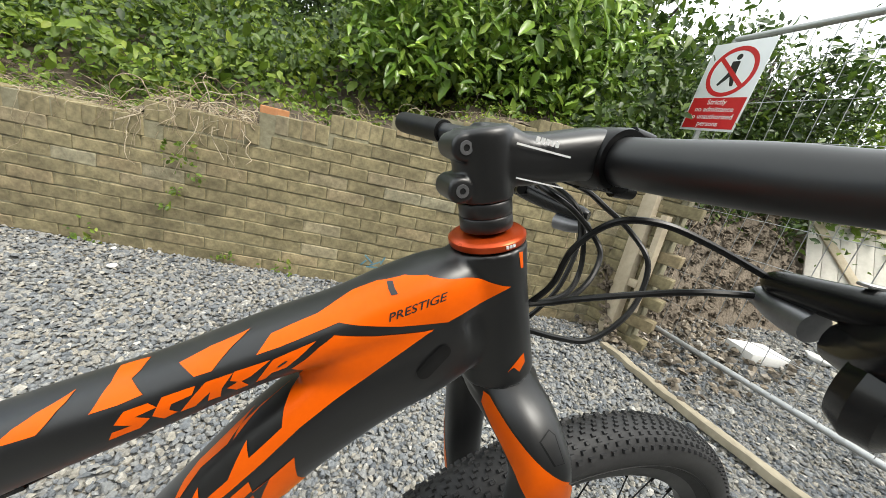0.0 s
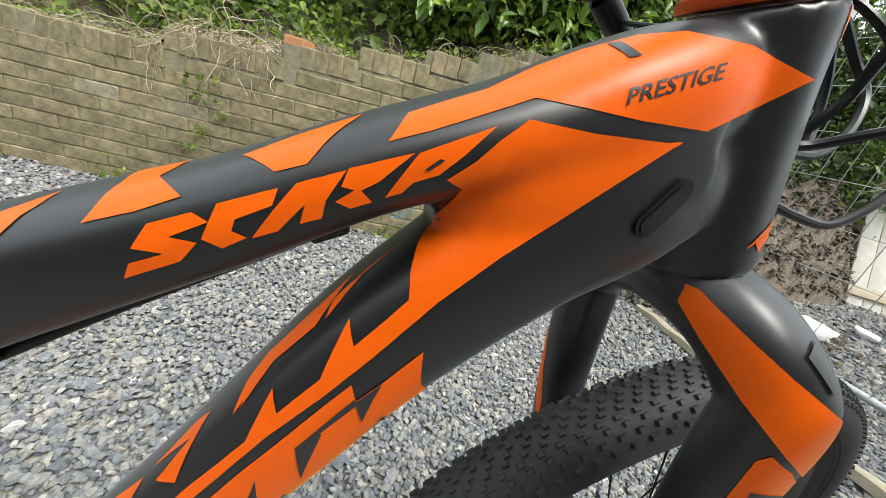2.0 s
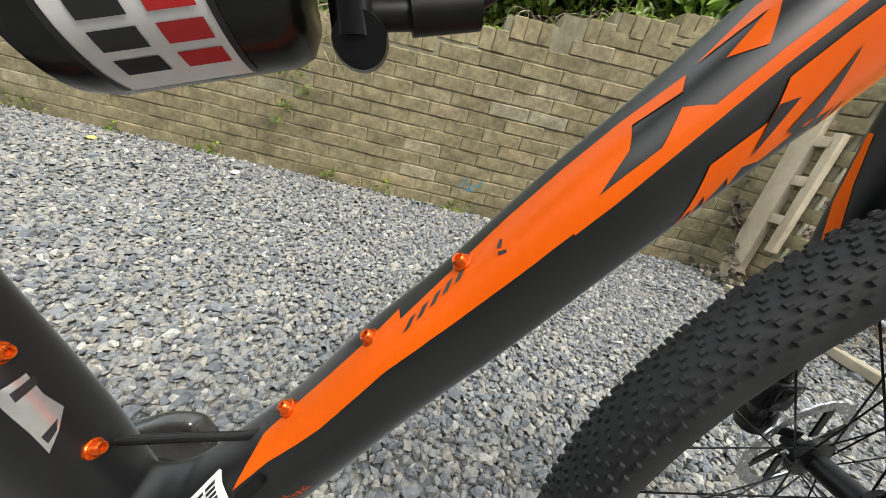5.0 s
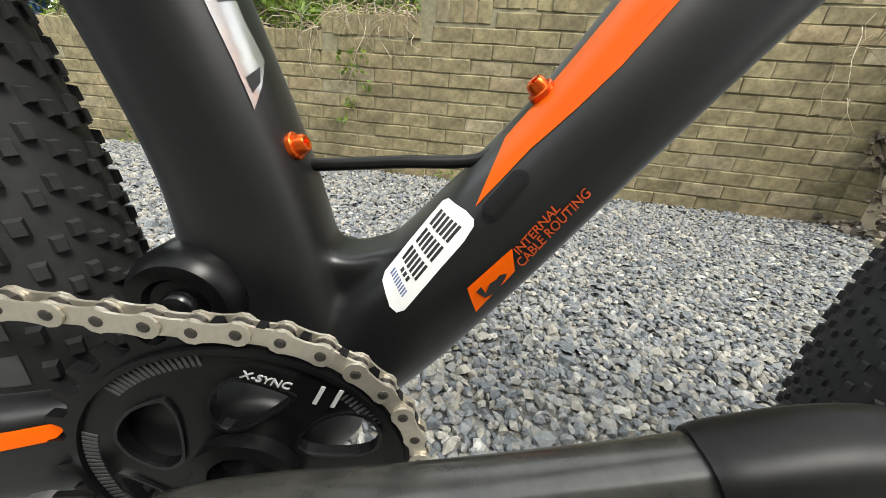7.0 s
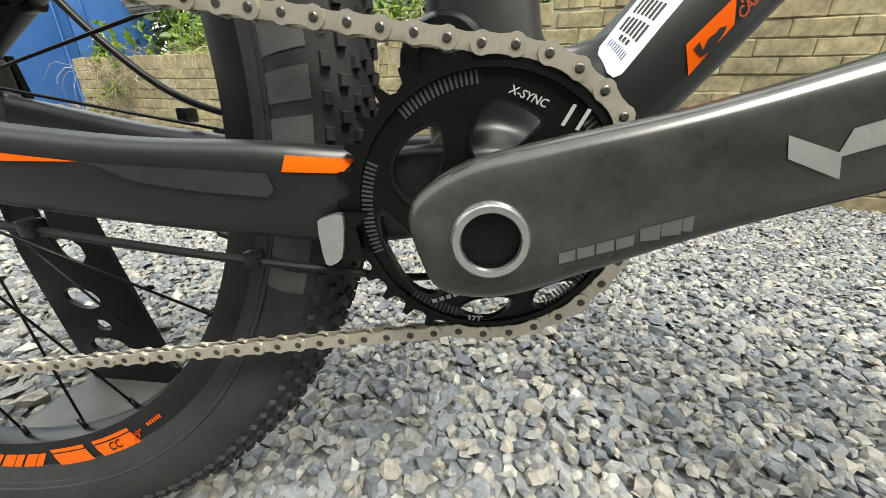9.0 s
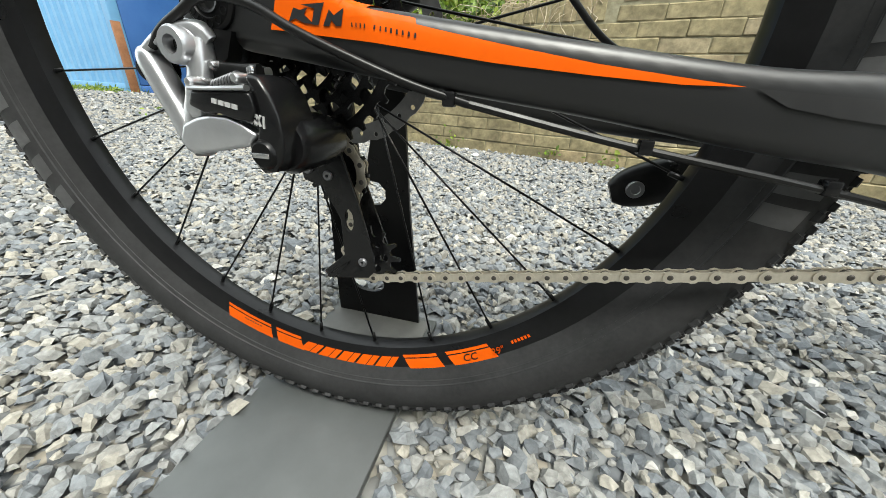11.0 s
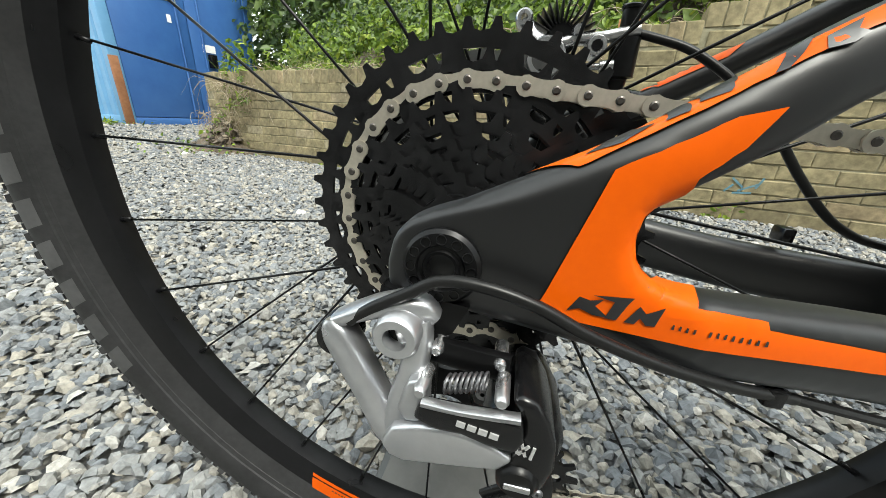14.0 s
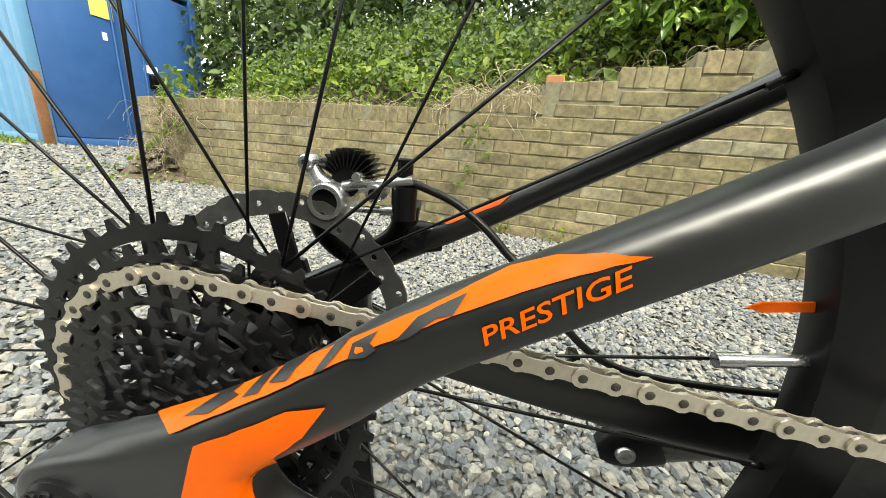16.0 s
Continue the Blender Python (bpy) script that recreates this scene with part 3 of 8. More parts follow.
def make_foliage():
    r = np.random.default_rng(11)
    face = np.array([-WBACK.x * 0.75, -WBACK.y * 0.75, 0.65])
    p = bank_points(19000, -0.3, 5.4, 0.80, 4.2, 0.55, r)
    leaves("ivy", p, face, 0.054, M["leaf_dark"], "dense dark green ivy covering the bank", "ivy", 1)
    p = bank_points(12000, 0.6, 5.5, 0.58, 2.4, 0.45, r)
    leaves("bramble", p, face, 0.055, M["leaf_bright"], "bright green bramble and nettle leaves on the bank", "bramble", 2)
    p = bank_points(3000, -0.3, 5.5, 0.24, 0.85, 0.10, r)
    leaves("ground_weeds", p, np.array([0, -0.3, 1.0]), 0.03, M["leaf_bright"], "low green weeds on the soil shelf above the wall", "weeds", 3)
    # laurel shrub
    n = 9000
    s, d, h = r.uniform(-0.7, 1.5, n), r.uniform(0.45, 1.7, n), r.uniform(0, 1, n)
    x = WA.x + WDIR.x * s + WBACK.x * d
    y = WA.y + WDIR.y * s + WBACK.y * d
    z = 1.18 + h * (1.1 + 0.35 * np.sin(s * 4) + 0.2 * np.sin(d * 7 + s * 9)) + d * 0.35
    leaves("laurel_shrub", np.stack([x, y, z], 1), face, 0.088, M["leaf_laurel"], "glossy light green laurel shrub above the wall", "shrub", 4, 0.55, 2.6)
    # tall dark hedge and trees further back
    n = 32000
    s, d, h = r.uniform(-1.0, 11.0, n), r.uniform(2.4, 5.5, n), r.uniform(0, 1, n) ** 0.8
    keep = (np.sin(s * 2.3 + 5 * h) * np.sin(d * 3 + 4 * h + s) > -0.85)
    s, d, h = s[keep], d[keep], h[keep]
    x = WA.x + WDIR.x * s + WBACK.x * d
    y = WA.y + WDIR.y * s + WBACK.y * d
    z = np.where(s > 5.6, 0.2, bank_height(x, y)) + h * 3.4
    n = 11000
    s, d, h = r.uniform(3.6, 8.6, n), r.uniform(3.6, 5.6, n), r.uniform(0, 1, n)
    x = np.r_[x, WA.x + WDIR.x * s + WBACK.x * d]
    y = np.r_[y, WA.y + WDIR.y * s + WBACK.y * d]
    z = np.r_[z, 0.15 + h * 3.3]
    leaves("hedge", np.stack([x, y, z], 1), face, 0.12, M["leaf_dark"], "tall dark overgrown hedge at the top of the bank", "hedge", 5)


make_foliage()


# ---------------------------------------------------------------- blue shipping container
def make_container():
    ob = new("shipping_container")
    a = radians(10)
    ob.matrix_basis = Matrix.Translation((-5.85, 4.02, 0.13)) @ Matrix.Rotation(math.pi - a, 4, "Z")
    tagged(ob, "blue corrugated steel shipping container with rusty corner post", "shipping container")
    L, W, H = 6.06, 2.44, 2.6
    # local x runs along the side, local -y is the depth of the door end
    prof, x = [], 0.12
    while x < L - 0.12:
        prof += [(x, 0), (x + 0.07, 0), (x + 0.105, 0.034), (x + 0.175, 0.034)]
        x += 0.21
    bm = bmesh.new()
    lo = [bm.verts.new((p[0], p[1] - 0.045, 0.13)) for p in prof]
    hi = [bm.verts.new((p[0], p[1] - 0.045, H - 0.1)) for p in prof]
    for i in range(len(prof) - 1):
        bm.faces.new((lo[i], hi[i], hi[i + 1], lo[i + 1]))
    part("side_panel", bm, M["blue_side"], ob, "faded lighter blue corrugated side", False)
    part("bottom_rail", box(0, L, -0.06, 0.0, 0.0, 0.14, 0.01), M["blue_side"], ob)
    part("top_rail", box(0, L, -0.06, 0.0, H - 0.11, H, 0.01), M["blue_side"], ob)
    part("corner_post", box(-0.02, 0.13, -0.13, 0.004, 0.0, H, 0.012), M["blue_side"], ob)
    part("rust_patch", box(-0.024, 0.02, -0.10, 0.006, 0.02, 0.95, 0.004), M["rust"], ob, "rust-streaked lower corner")
    part("roof", box(0.0, L, -W, 0.0, H - 0.03, H + 0.01, 0.01), M["blue_side"], ob)
    part("far_wall", box(0.0, L, -W, -W + 0.05, 0.0, H, 0.01), M["blue_side"], ob)
    part("end_wall", box(L - 0.05, L, -W, 0.0, 0.0, H, 0.01), M["blue_side"], ob)
    part("door_post", box(-0.02, 0.12, -W, -W + 0.12, 0.0, H, 0.012), M["blue_door"], ob)
    part("sill", box(-0.01, 0.1, -W + 0.12, -0.13, 0.0, 0.12, 0.01), M["blue_door"], ob)
    for k in range(2):
        y1 = -0.14 - k * 1.085
        d = part("door", box(0.0, 0.05, y1 - 1.07, y1, 0.13, H - 0.12, 0.012), M["blue_door"], ob, "flat deep blue steel door leaf")
        bar = part("locking_bar", rod((-0.03, y1 - (0.9 if k == 0 else 0.18), 0.15), (-0.03, y1 - (0.9 if k == 0 else 0.18), H - 0.14), 0.017), M["blue_door"], d)
    part("notice", box(-0.012, -0.004, -1.08, -0.80, 1.85, 2.1), M["yellow_print"], ob, "yellow printed notice")
    part("label_plate", box(-0.012, -0.004, -1.62, -1.40, 1.22, 1.34), M["white_sticker"], ob, "small white label")
    part("lock_box", box(-0.09, 0.0, -1.58, -1.46, 0.98, 1.19, 0.01), M["black_plastic"], ob, "black padlock box")
    part("pale_scuff", box(-0.010, -0.004, -0.96, -0.90, 1.55, 1.66), M["white_sticker"], ob)
    part("side_plate", box(1.1, 1.45, -0.01, 0.004, 1.4, 1.95, 0.004), M["white_sticker"], ob, "pale plate on the corrugated side")


make_container()


# ---------------------------------------------------------------- fence, sign, post, rubble
def make_fence():
    ob = new("mesh_fence")
    ob.location = (3.27, 0, 0)
    tagged(ob, "galvanised wire mesh temporary fence panel standing on the gravel", "fence")
    y0, y1, z0, z1 = -1.6, 1.62, 0.06, 2.08
    for nm, a, b in (("bottom_tube", (0.03, y0, z0), (0, y1, z0)), ("top_tube", (0, y0, z1), (0, y1, z1)), ("upright", (0, y1, 0), (0, y1, z1)), ("upright", (0, y0, 0), (0, y0, z1))):
        part(nm, rod(a, b, 0.019, 10), M["galv"], ob)
    for k, y in enumerate(np.arange(y0 + 0.1, y1, 0.1)):
        part("wire", rod((0, float(y), z0), (0, float(y), z1), 0.0022, 5), M["galv"], ob)
    for z in np.arange(z0 + 0.23, z1, 0.23):
        part("wire", rod((0.003, y0, float(z)), (0.003, y1, float(z)), 0.0022, 5), M["galv"], ob)


make_fence()


def text_mesh(body, size, depth=0.0004, shear=0.0, align="LEFT"):
    c = bpy.data.curves.new("lettering", "FONT")
    c.body, c.size, c.shear, c.align_x = body, size, shear, align
    c.extrude = depth
    c.resolution_u = 3
    c.offset = size * 0.012
    o = new("lettering", c)
    me = bpy.data.meshes.new_from_object(o.evaluated_get(bpy.context.evaluated_depsgraph_get()))
    bpy.data.objects.remove(o)
    bpy.data.curves.remove(c)
    bm = bmesh.new()
    bm.from_mesh(me)
    bpy.data.meshes.remove(me)
    return bm


def make_sign():
    ob = new("warning_sign")
    # local x to the right along the board, y out of the board, z up
    ob.matrix_basis = Matrix.Translation((3.24, 1.56, 1.49)) @ Matrix.Rotation(radians(-92), 4, "Z") @ Matrix.Rotation(radians(3), 4, "Y")
    tagged(ob, "white and red no-admittance sign board tied to the fence", "sign")
    part("board", box(-0.19, 0.19, 0.0, 0.004, 0.0, 0.56, 0.001), M["sign_white"], ob)
    part("red_panel", box(-0.178, 0.178, -0.0016, -0.0006, 0.015, 0.215), M["red_print"], ob)
    ring = plate(circle2(0, 0.375, 0.155, 40), -0.0016, -0.0006, [circle2(0, 0.375, 0.128, 40)])
    part("red_ring", ring, M["red_print"], ob)
    bar = box(-0.13, 0.13, -0.0020, -0.0012, -0.012, 0.012)
    part("red_slash", moved(bar, Matrix.Translation((0, 0, 0.375)) @ Matrix.Rotation(radians(42), 4, "Y")), M["red_print"], ob)
    blob = join(plate(circle2(0.012, 0.465, 0.018, 14), -0.0012, -0.0005), plate([(-0.02, 0.44), (0.03, 0.44), (0.034, 0.36), (0.05, 0.285), (0.03, 0.285), (0.004, 0.345), (-0.05, 0.29), (-0.062, 0.3), (-0.018, 0.37)], -0.0012, -0.0005))
    part("pictogram", blob, M["decal_black"], ob)
    for k, line in enumerate(("Strictly", "no admittance", "to unauthorised", "persons")):
        b = text_mesh(line, 0.046, 0.0004, 0, "CENTER")
        moved(b, Matrix.Translation((0, -0.0024, 0.172 - k * 0.047)) @ Matrix.Rotation(radians(90), 4, "X"))
        part("lettering", b, M["white_print"], ob, "", False)


make_sign()


def make_yard_things():
    post = new("timber_post")
    post.matrix_basis = Matrix.Translation((2.72, 1.28, -0.05)) @ Matrix.Rotation(radians(-4), 4, "X") @ Matrix.Rotation(radians(2), 4, "Y")
    tagged(post, "weathered timber plank post at the broken wall end", "post")
    part("plank", box(-0.03, 0.03, -0.05, 0.05, 0, 1.15, 0.004), M["timber"], post)
    part("batten", box(-0.01, 0.04, -0.14, -0.10, 0.3, 0.93, 0.003), M["timber"], post)
    for z in (0.45, 0.66, 0.86):
        part("cleat", box(-0.02, 0.03, -0.11, -0.05, z, z + 0.05, 0.003), M["timber"], post)
    kerb = new("edging_board")
    kerb.location = (0, 0, 0)
    bm = sweep([(2.62, 1.18, 0.01, 0.028, 0.022), (2.61, 0.80, 0.006, 0.026, 0.022), (2.64, 0.16, 0.004, 0.03, 0.024), (2.72, -0.7, 0.0, 0.03, 0.024), (2.8, -1.5, 0.0, 0.03, 0.024)], 40, 10, 5, (1, 0, 0))
    for v in bm.verts:
        v.co += Vector(noise.noise_vector(v.co * 9)) * 0.011
    k2 = part("edging_board", bm, M["concrete"])
    bpy.data.objects.remove(kerb)
    tagged(k2, "worn pale edging strip half buried in the gravel", "edging")
    blk = part("foam_block", moved(box(-0.17, 0.17, -0.11, 0.11, 0, 0.08, 0.006), Matrix.Translation((4.0, 1.02, 0.0)) @ Matrix.Rotation(radians(-14), 4, "Z")), M["white_foam"])
    tagged(blk, "white rectangular foam block lying on the ground", "block")
    # clay bank and rubble beyond the wall end
    xs, ys = np.arange(2.68, 9, 0.07), np.arange(1.2, 4.2, 0.06)
    gx, gy = np.meshgrid(xs, ys)
    lip = 1.28 + 0.12 * np.sin(gx * 2) + np.clip(gx - 3.2, 0, 9) * 0.12
    t = np.clip((gy - lip) / 0.75, 0, 1)
    z = -0.08 + 1.38 * t ** 0.8 + 0.045 * rng.normal(0, 0.6, gx.shape) * (t > 0.02) + 0.05 * np.sin(gx * 17 + 3 * np.sin(gy * 11)) * np.sin(gy * 15) * (t > 0.02) + 0.18 * np.sin(gx * 5 + gy * 7) * t * (1 - t)
    v = np.stack([gx, gy, z], -1).reshape(-1, 3)
    n = len(xs)
    i, j = np.meshgrid(np.arange(len(ys) - 1), np.arange(n - 1), indexing="ij")
    a = (i * n + j).ravel()
    b = from_arrays("clay_bank", v, np.stack([a, a + 1, a + n + 1, a + n], 1), M["bank_soil"], smooth=True)
    tagged(b, "rough cut brown clay bank with hanging roots", "soil bank", kind="structure")
    # clods and stones bedded in the cut face
    r = np.random.default_rng(20)
    pick = r.choice(len(v), 5200, replace=True, p=((t.ravel() > 0.03) & (t.ravel() < 0.98) & (gx.ravel() < 6)).astype(float) / ((t.ravel() > 0.03) & (t.ravel() < 0.98) & (gx.ravel() < 6)).sum())
    cl = stone_field("earth_clods", v[pick] + r.normal(0, 0.02, (len(pick), 3)), 0.021, 19)
    cl.data.materials[0] = M["bank_soil"]
    tagged(cl, "crumbling clods and stones in the cut clay bank", "clods", kind="stuff")
    r = np.random.default_rng(21)
    n = 1100
    p = np.c_[r.uniform(2.62, 4.3, n), r.uniform(0.60, 1.55, n), np.zeros(n)]
    p = p[(p[:, 1] - 0.55) / 0.9 + r.uniform(-.4, .4, len(p)) > 0.45]
    p[:, 2] = r.uniform(0, 0.05, len(p))
    ob = stone_field("rubble", p, 0.024, 22)
    ob.data.materials[0] = M["rubble"]
    tagged(ob, "broken brick and stone rubble below the clay bank", "rubble")
    # pale ledged gate leaning far off
    g = new("timber_gate")
    g.matrix_basis = Matrix.Translation((6.2, 1.28, -0.02)) @ Matrix.Rotation(radians(-38), 4, "Z") @ Matrix.Rotation(radians(-30), 4, "X")
    tagged(g, "pale ledged timber gate leaning against the bank", "gate")
    for k in range(5):
        part("board", box(-0.40 + k * 0.16, -0.245 + k * 0.16, 0, 0.02, 0, 1.62 + 0.02 * (k % 2), 0.003), M["pale_timber"], g)
    for z in (0.12, 1.36):
        part("ledge", box(-0.41, 0.41, -0.028, -0.001, z, z + 0.10, 0.003), M["timber"], g)
    part("brace", moved(box(-0.72, 0.72, -0.026, -0.002, -0.045, 0.045, 0.003), Matrix.Translation((0, 0, 0.79)) @ Matrix.Rotation(radians(58), 4, "Y")), M["timber"], g)
    # white sacks
    for k, (x, y, s) in enumerate(((5.2, 0.36, 0.36), (5.35, 0.80, 0.20), (4.75, 0.95, 0.08))):
        bm = bmesh.new()
        bmesh.ops.create_icosphere(bm, subdivisions=3, radius=s)
        for v in bm.verts:
            v.co += Vector(noise.noise_vector(v.co * 9 + Vector((k * 3, 0, 0)))) * 0.035
            v.co.z *= 0.45
        moved(bm, Matrix.Translation((x, y, s * 0.38)))
        tagged(part("plastic_sack", bm, M["white_foam"]), "crumpled white plastic sack on the gravel", "sack", "white sacks")


make_yard_things()


# ---------------------------------------------------------------- the bicycle
bike = new("mountain_bicycle")
tagged(bike, "matte black and orange full-suspension mountain bicycle held in a floor stand", "bicycle")
RA = Vector((0.001, -0.007, 0.3815))      # rear axle
FA = Vector((1.132, 0.012, 0.337))    # front axle
BB = Vector((0.439, 0.0, 0.330))    # bottom bracket
PITCH = 0.0127

# --- main tubes: x, y, z, half width, half height
top_tube = part("top_tube", sweep([(0.40, 0, 0.645, .024, .022), (0.455, 0, 0.672, .025, .022), (0.505, 0, 0.690, .0255, .0240), (0.530, 0, 0.697, .0255, .0300), (0.556, 0, 0.7080, .0255, .0305), (0.5845, 0, 0.7235, .0255, .0262), (0.6075, 0, 0.7355, .0255, .0232), (0.646, 0, 0.7570, .026, .0202), (0.6785, 0, 0.7735, .0262, .0187),
                                   (0.717, 0, 0.7925, .0265, .0168), (0.761, 0, 0.8170, .0275, .0160), (0.806, 0, 0.8370, .029, .0180), (0.842, 0, 0.8530, .0300, .0235), (0.872, 0, 0.8660, .0280, .0250), (0.898, 0, 0.874, .020, .020)], 70, 32, 2.6),
                M["carbon"], bike)
down_tube = part("down_tube", sweep([(0.452, 0, 0.334, .027, .031), (0.486, 0, 0.364, .0275, .0285), (0.524, 0, 0.408, .028, .0255), (0.5585, 0, 0.4515, .0265, .0235), (0.5965, 0, 0.504, .0255, .0250), (0.6295, 0, 0.5445, .0250, .0258), (0.6705, 0, 0.6010, .0250, .0274), (0.7040, 0, 0.6445, .0250, .0280),
                                     (0.7375, 0, 0.6895, .0255, .0295), (0.7785, 0, 0.7440, .0270, .0310), (0.826, 0, 0.792, .0300, .0320), (0.868, 0, 0.8210, .030, .0330), (0.906, 0, 0.842, .022, .026)], 70, 32, 2.6),
                 M["carbon"], bike)
HT, HB = Vector((0.895, 0, 0.902)), Vector((0.932, 0, 0.800))
ht = lambda k, r: (*(HT.lerp(HB, k)), r, r)
head_tube = part("head_tube", sweep([ht(0.0, .0272), ht(0.10, .0268), ht(0.3, .0268), ht(0.55, .0278), ht(0.8, .0288), ht(1.0, .0300)], 24, 32, 2.1), M["carbon"], bike)
seat_tube = part("seat_tube", sweep([(0.446, 0, 0.335, .030, .034), (0.436, 0, 0.385, .0285, .031), (0.428, 0, 0.440, .0255, .0255), (0.404, 0, 0.515, .0235, .0240), (0.372, 0, 0.605, .0225, .0235), (0.345, 0, 0.69, .022, .022)], 40, 28, 2.5),
                 M["carbon"], bike)
shell = part("bottom_bracket_shell", join(lathe([(0.0, -.047), (.026, -.047), (.029, -.042), (.034, -.03), (.036, 0), (.034, .03), (.029, .042), (.026, .047), (0, .047)], 32, "y", BB),
                                          sweep([(0.408, 0, 0.352, .034, .03), (0.44, 0, 0.328, .04, .034), (0.47, 0, 0.335, .034, .026)], 14, 20, 2.4)), M["carbon"], bike)
# gussets that blend the tubes
gusset = part("frame_gusset", plate([(0.428, 0.436), (0.436, 0.424), (0.446, 0.411), (0.458, 0.403), (0.472, 0.401), (0.488, 0.406), (0.505, 0.418), (0.500, 0.375), (0.46, 0.35), (0.43, 0.37)], -0.014, 0.014), M["carbon"], bike)
throat = part("frame_gusset", sweep([(0.783, 0, 0.806, .014, .010), (0.808, 0, 0.814, .026, .024), (0.842, 0, 0.828, .0295, .036), (0.882, 0, 0.845, .029, .038)], 20, 28, 2.5), M["carbon"], bike)


def fuse(name, obs, voxel, label, rounds=10):
    """One moulded carbon piece out of overlapping tubes: the joints flow into each other."""
    bm = bmesh.new()
    for o in obs:
        bm.from_mesh(o.data)
    me = bpy.data.meshes.new(name)
    bm.to_mesh(me)
    bm.free()
    tmp = new(name, me)
    r = tmp.modifiers.new("skin", "REMESH")
    r.mode, r.voxel_size, r.adaptivity = "VOXEL", voxel, 0.0
    q = tmp.modifiers.new("flow", "SMOOTH")
    q.factor, q.iterations = 0.5, rounds
    dg = bpy.context.evaluated_depsgraph_get()
    out = bmesh.new()
    em = bpy.data.meshes.new_from_object(tmp.evaluated_get(dg))
    out.from_mesh(em)
    bpy.data.objects.remove(tmp)
    for m in (em, me):
        bpy.data.meshes.remove(m)
    for o in obs:
        bpy.data.objects.remove(o)
    return part(name, out, M["carbon"], bike, label, True, 0)


main_frame = fuse("main_frame", [top_tube, down_tube, head_tube, seat_tube, shell, gusset, throat], 0.0024, "matte black carbon main frame with orange paintwork")
top_tube = down_tube = head_tube = seat_tube = main_frame

# --- decals laid on the painted tubes
frame_tree = {}


def tree_of(obs):
    dg = bpy.context.evaluated_depsgraph_get()
    bm = bmesh.new()
    for o in obs:
        bm.from_mesh(o.data)
    t = BVHTree.FromBMesh(bm)
    bm.free()
    return t


def decal(name, outline, obs, way, mat, parent, label="", lift=0.0005, plane=-0.03, step=0.006):
    """Wraps a flat outline (x, z on the plane) onto parts of the frame, thrown along a way (three numbers) or from a point (four)."""
    key = tuple(o.name for o in obs)
    if key not in frame_tree:
        frame_tree[key] = tree_of(obs)
    bm = bmesh.new()
    vs = [bm.verts.new((p[0], plane, p[1])) for p in outline]
    edges = [bm.edges.new((vs[i], vs[(i + 1) % len(vs)])) for i in range(len(vs))]
    bmesh.ops.triangle_fill(bm, use_beauty=True, use_dissolve=False, edges=edges)
    wrap(bm, frame_tree[key], way, lift + (0.0005 if key == ("swingarm",) else 0.0), step)
    return part(name, bm, mat, parent, label, True, 0)


def wrap(bm, tree, way, lift, step):
    lift = 0.0003 + (lift - 0.0004) * 0.55
    for _ in range(4):
        long = [e for e in bm.edges if e.calc_length() > step]
        if not long:
            break
        bmesh.ops.subdivide_edges(bm, edges=long, cuts=1, use_grid_fill=False)
        bmesh.ops.triangulate(bm, faces=bm.faces[:])
    centre = Vector(way[:3]) if len(way) == 4 else None
    w = Vector(way[:3]).normalized()
    lost = []
    for v in bm.verts:
        if centre:
            w = (v.co - centre).normalized()
        hit = tree.ray_cast(centre if centre else v.co - w * 0.25, w)
        if hit[0] is not None and hit[0].y < v.co.y + 0.06:
            v.co = hit[0] + hit[1] * lift
            continue
        # past the edge of the tube: fold over it
        near = tree.find_nearest(v.co + w * max((0.008 - v.co.y) / max(w.y, 0.2), 0.0)) if v.co.y > -0.045 else None
        if near is None or near[3] > 0.035:
            near = min((tree.find_nearest(v.co + w * (0.006 * k)) for k in range(9)), key=lambda q: q[3])
        if near[3] > 0.035:
            lost.append(v)
        else:
            v.co = near[0] + near[1] * lift
    bmesh.ops.delete(bm, geom=lost, context="VERTS")
    torn = [f for f in bm.faces if max(e.calc_length() for e in f.edges) > 0.045]
    bmesh.ops.delete(bm, geom=torn, context="FACES")
    for _ in range(3):
        long = [e for e in bm.edges if e.calc_length() > step]
        if not long:
            break
        bmesh.ops.subdivide_edges(bm, edges=long, cuts=1, use_grid_fill=False)
        bmesh.ops.triangulate(bm, faces=bm.faces[:])
        for v in bm.verts:
            q = tree.find_nearest(v.co)
            v.co = q[0] + q[1] * lift
    bmesh.ops.remove_doubles(bm, verts=bm.verts[:], dist=0.00025)
    bmesh.ops.dissolve_degenerate(bm, edges=bm.edges[:], dist=0.0001)
    bm.normal_update()
    turned = []
    for f in bm.faces:
        q = tree.find_nearest(f.calc_center_median())
        if f.normal.dot(q[1]) < 0:
            turned.append(f)
    bmesh.ops.reverse_faces(bm, faces=turned)


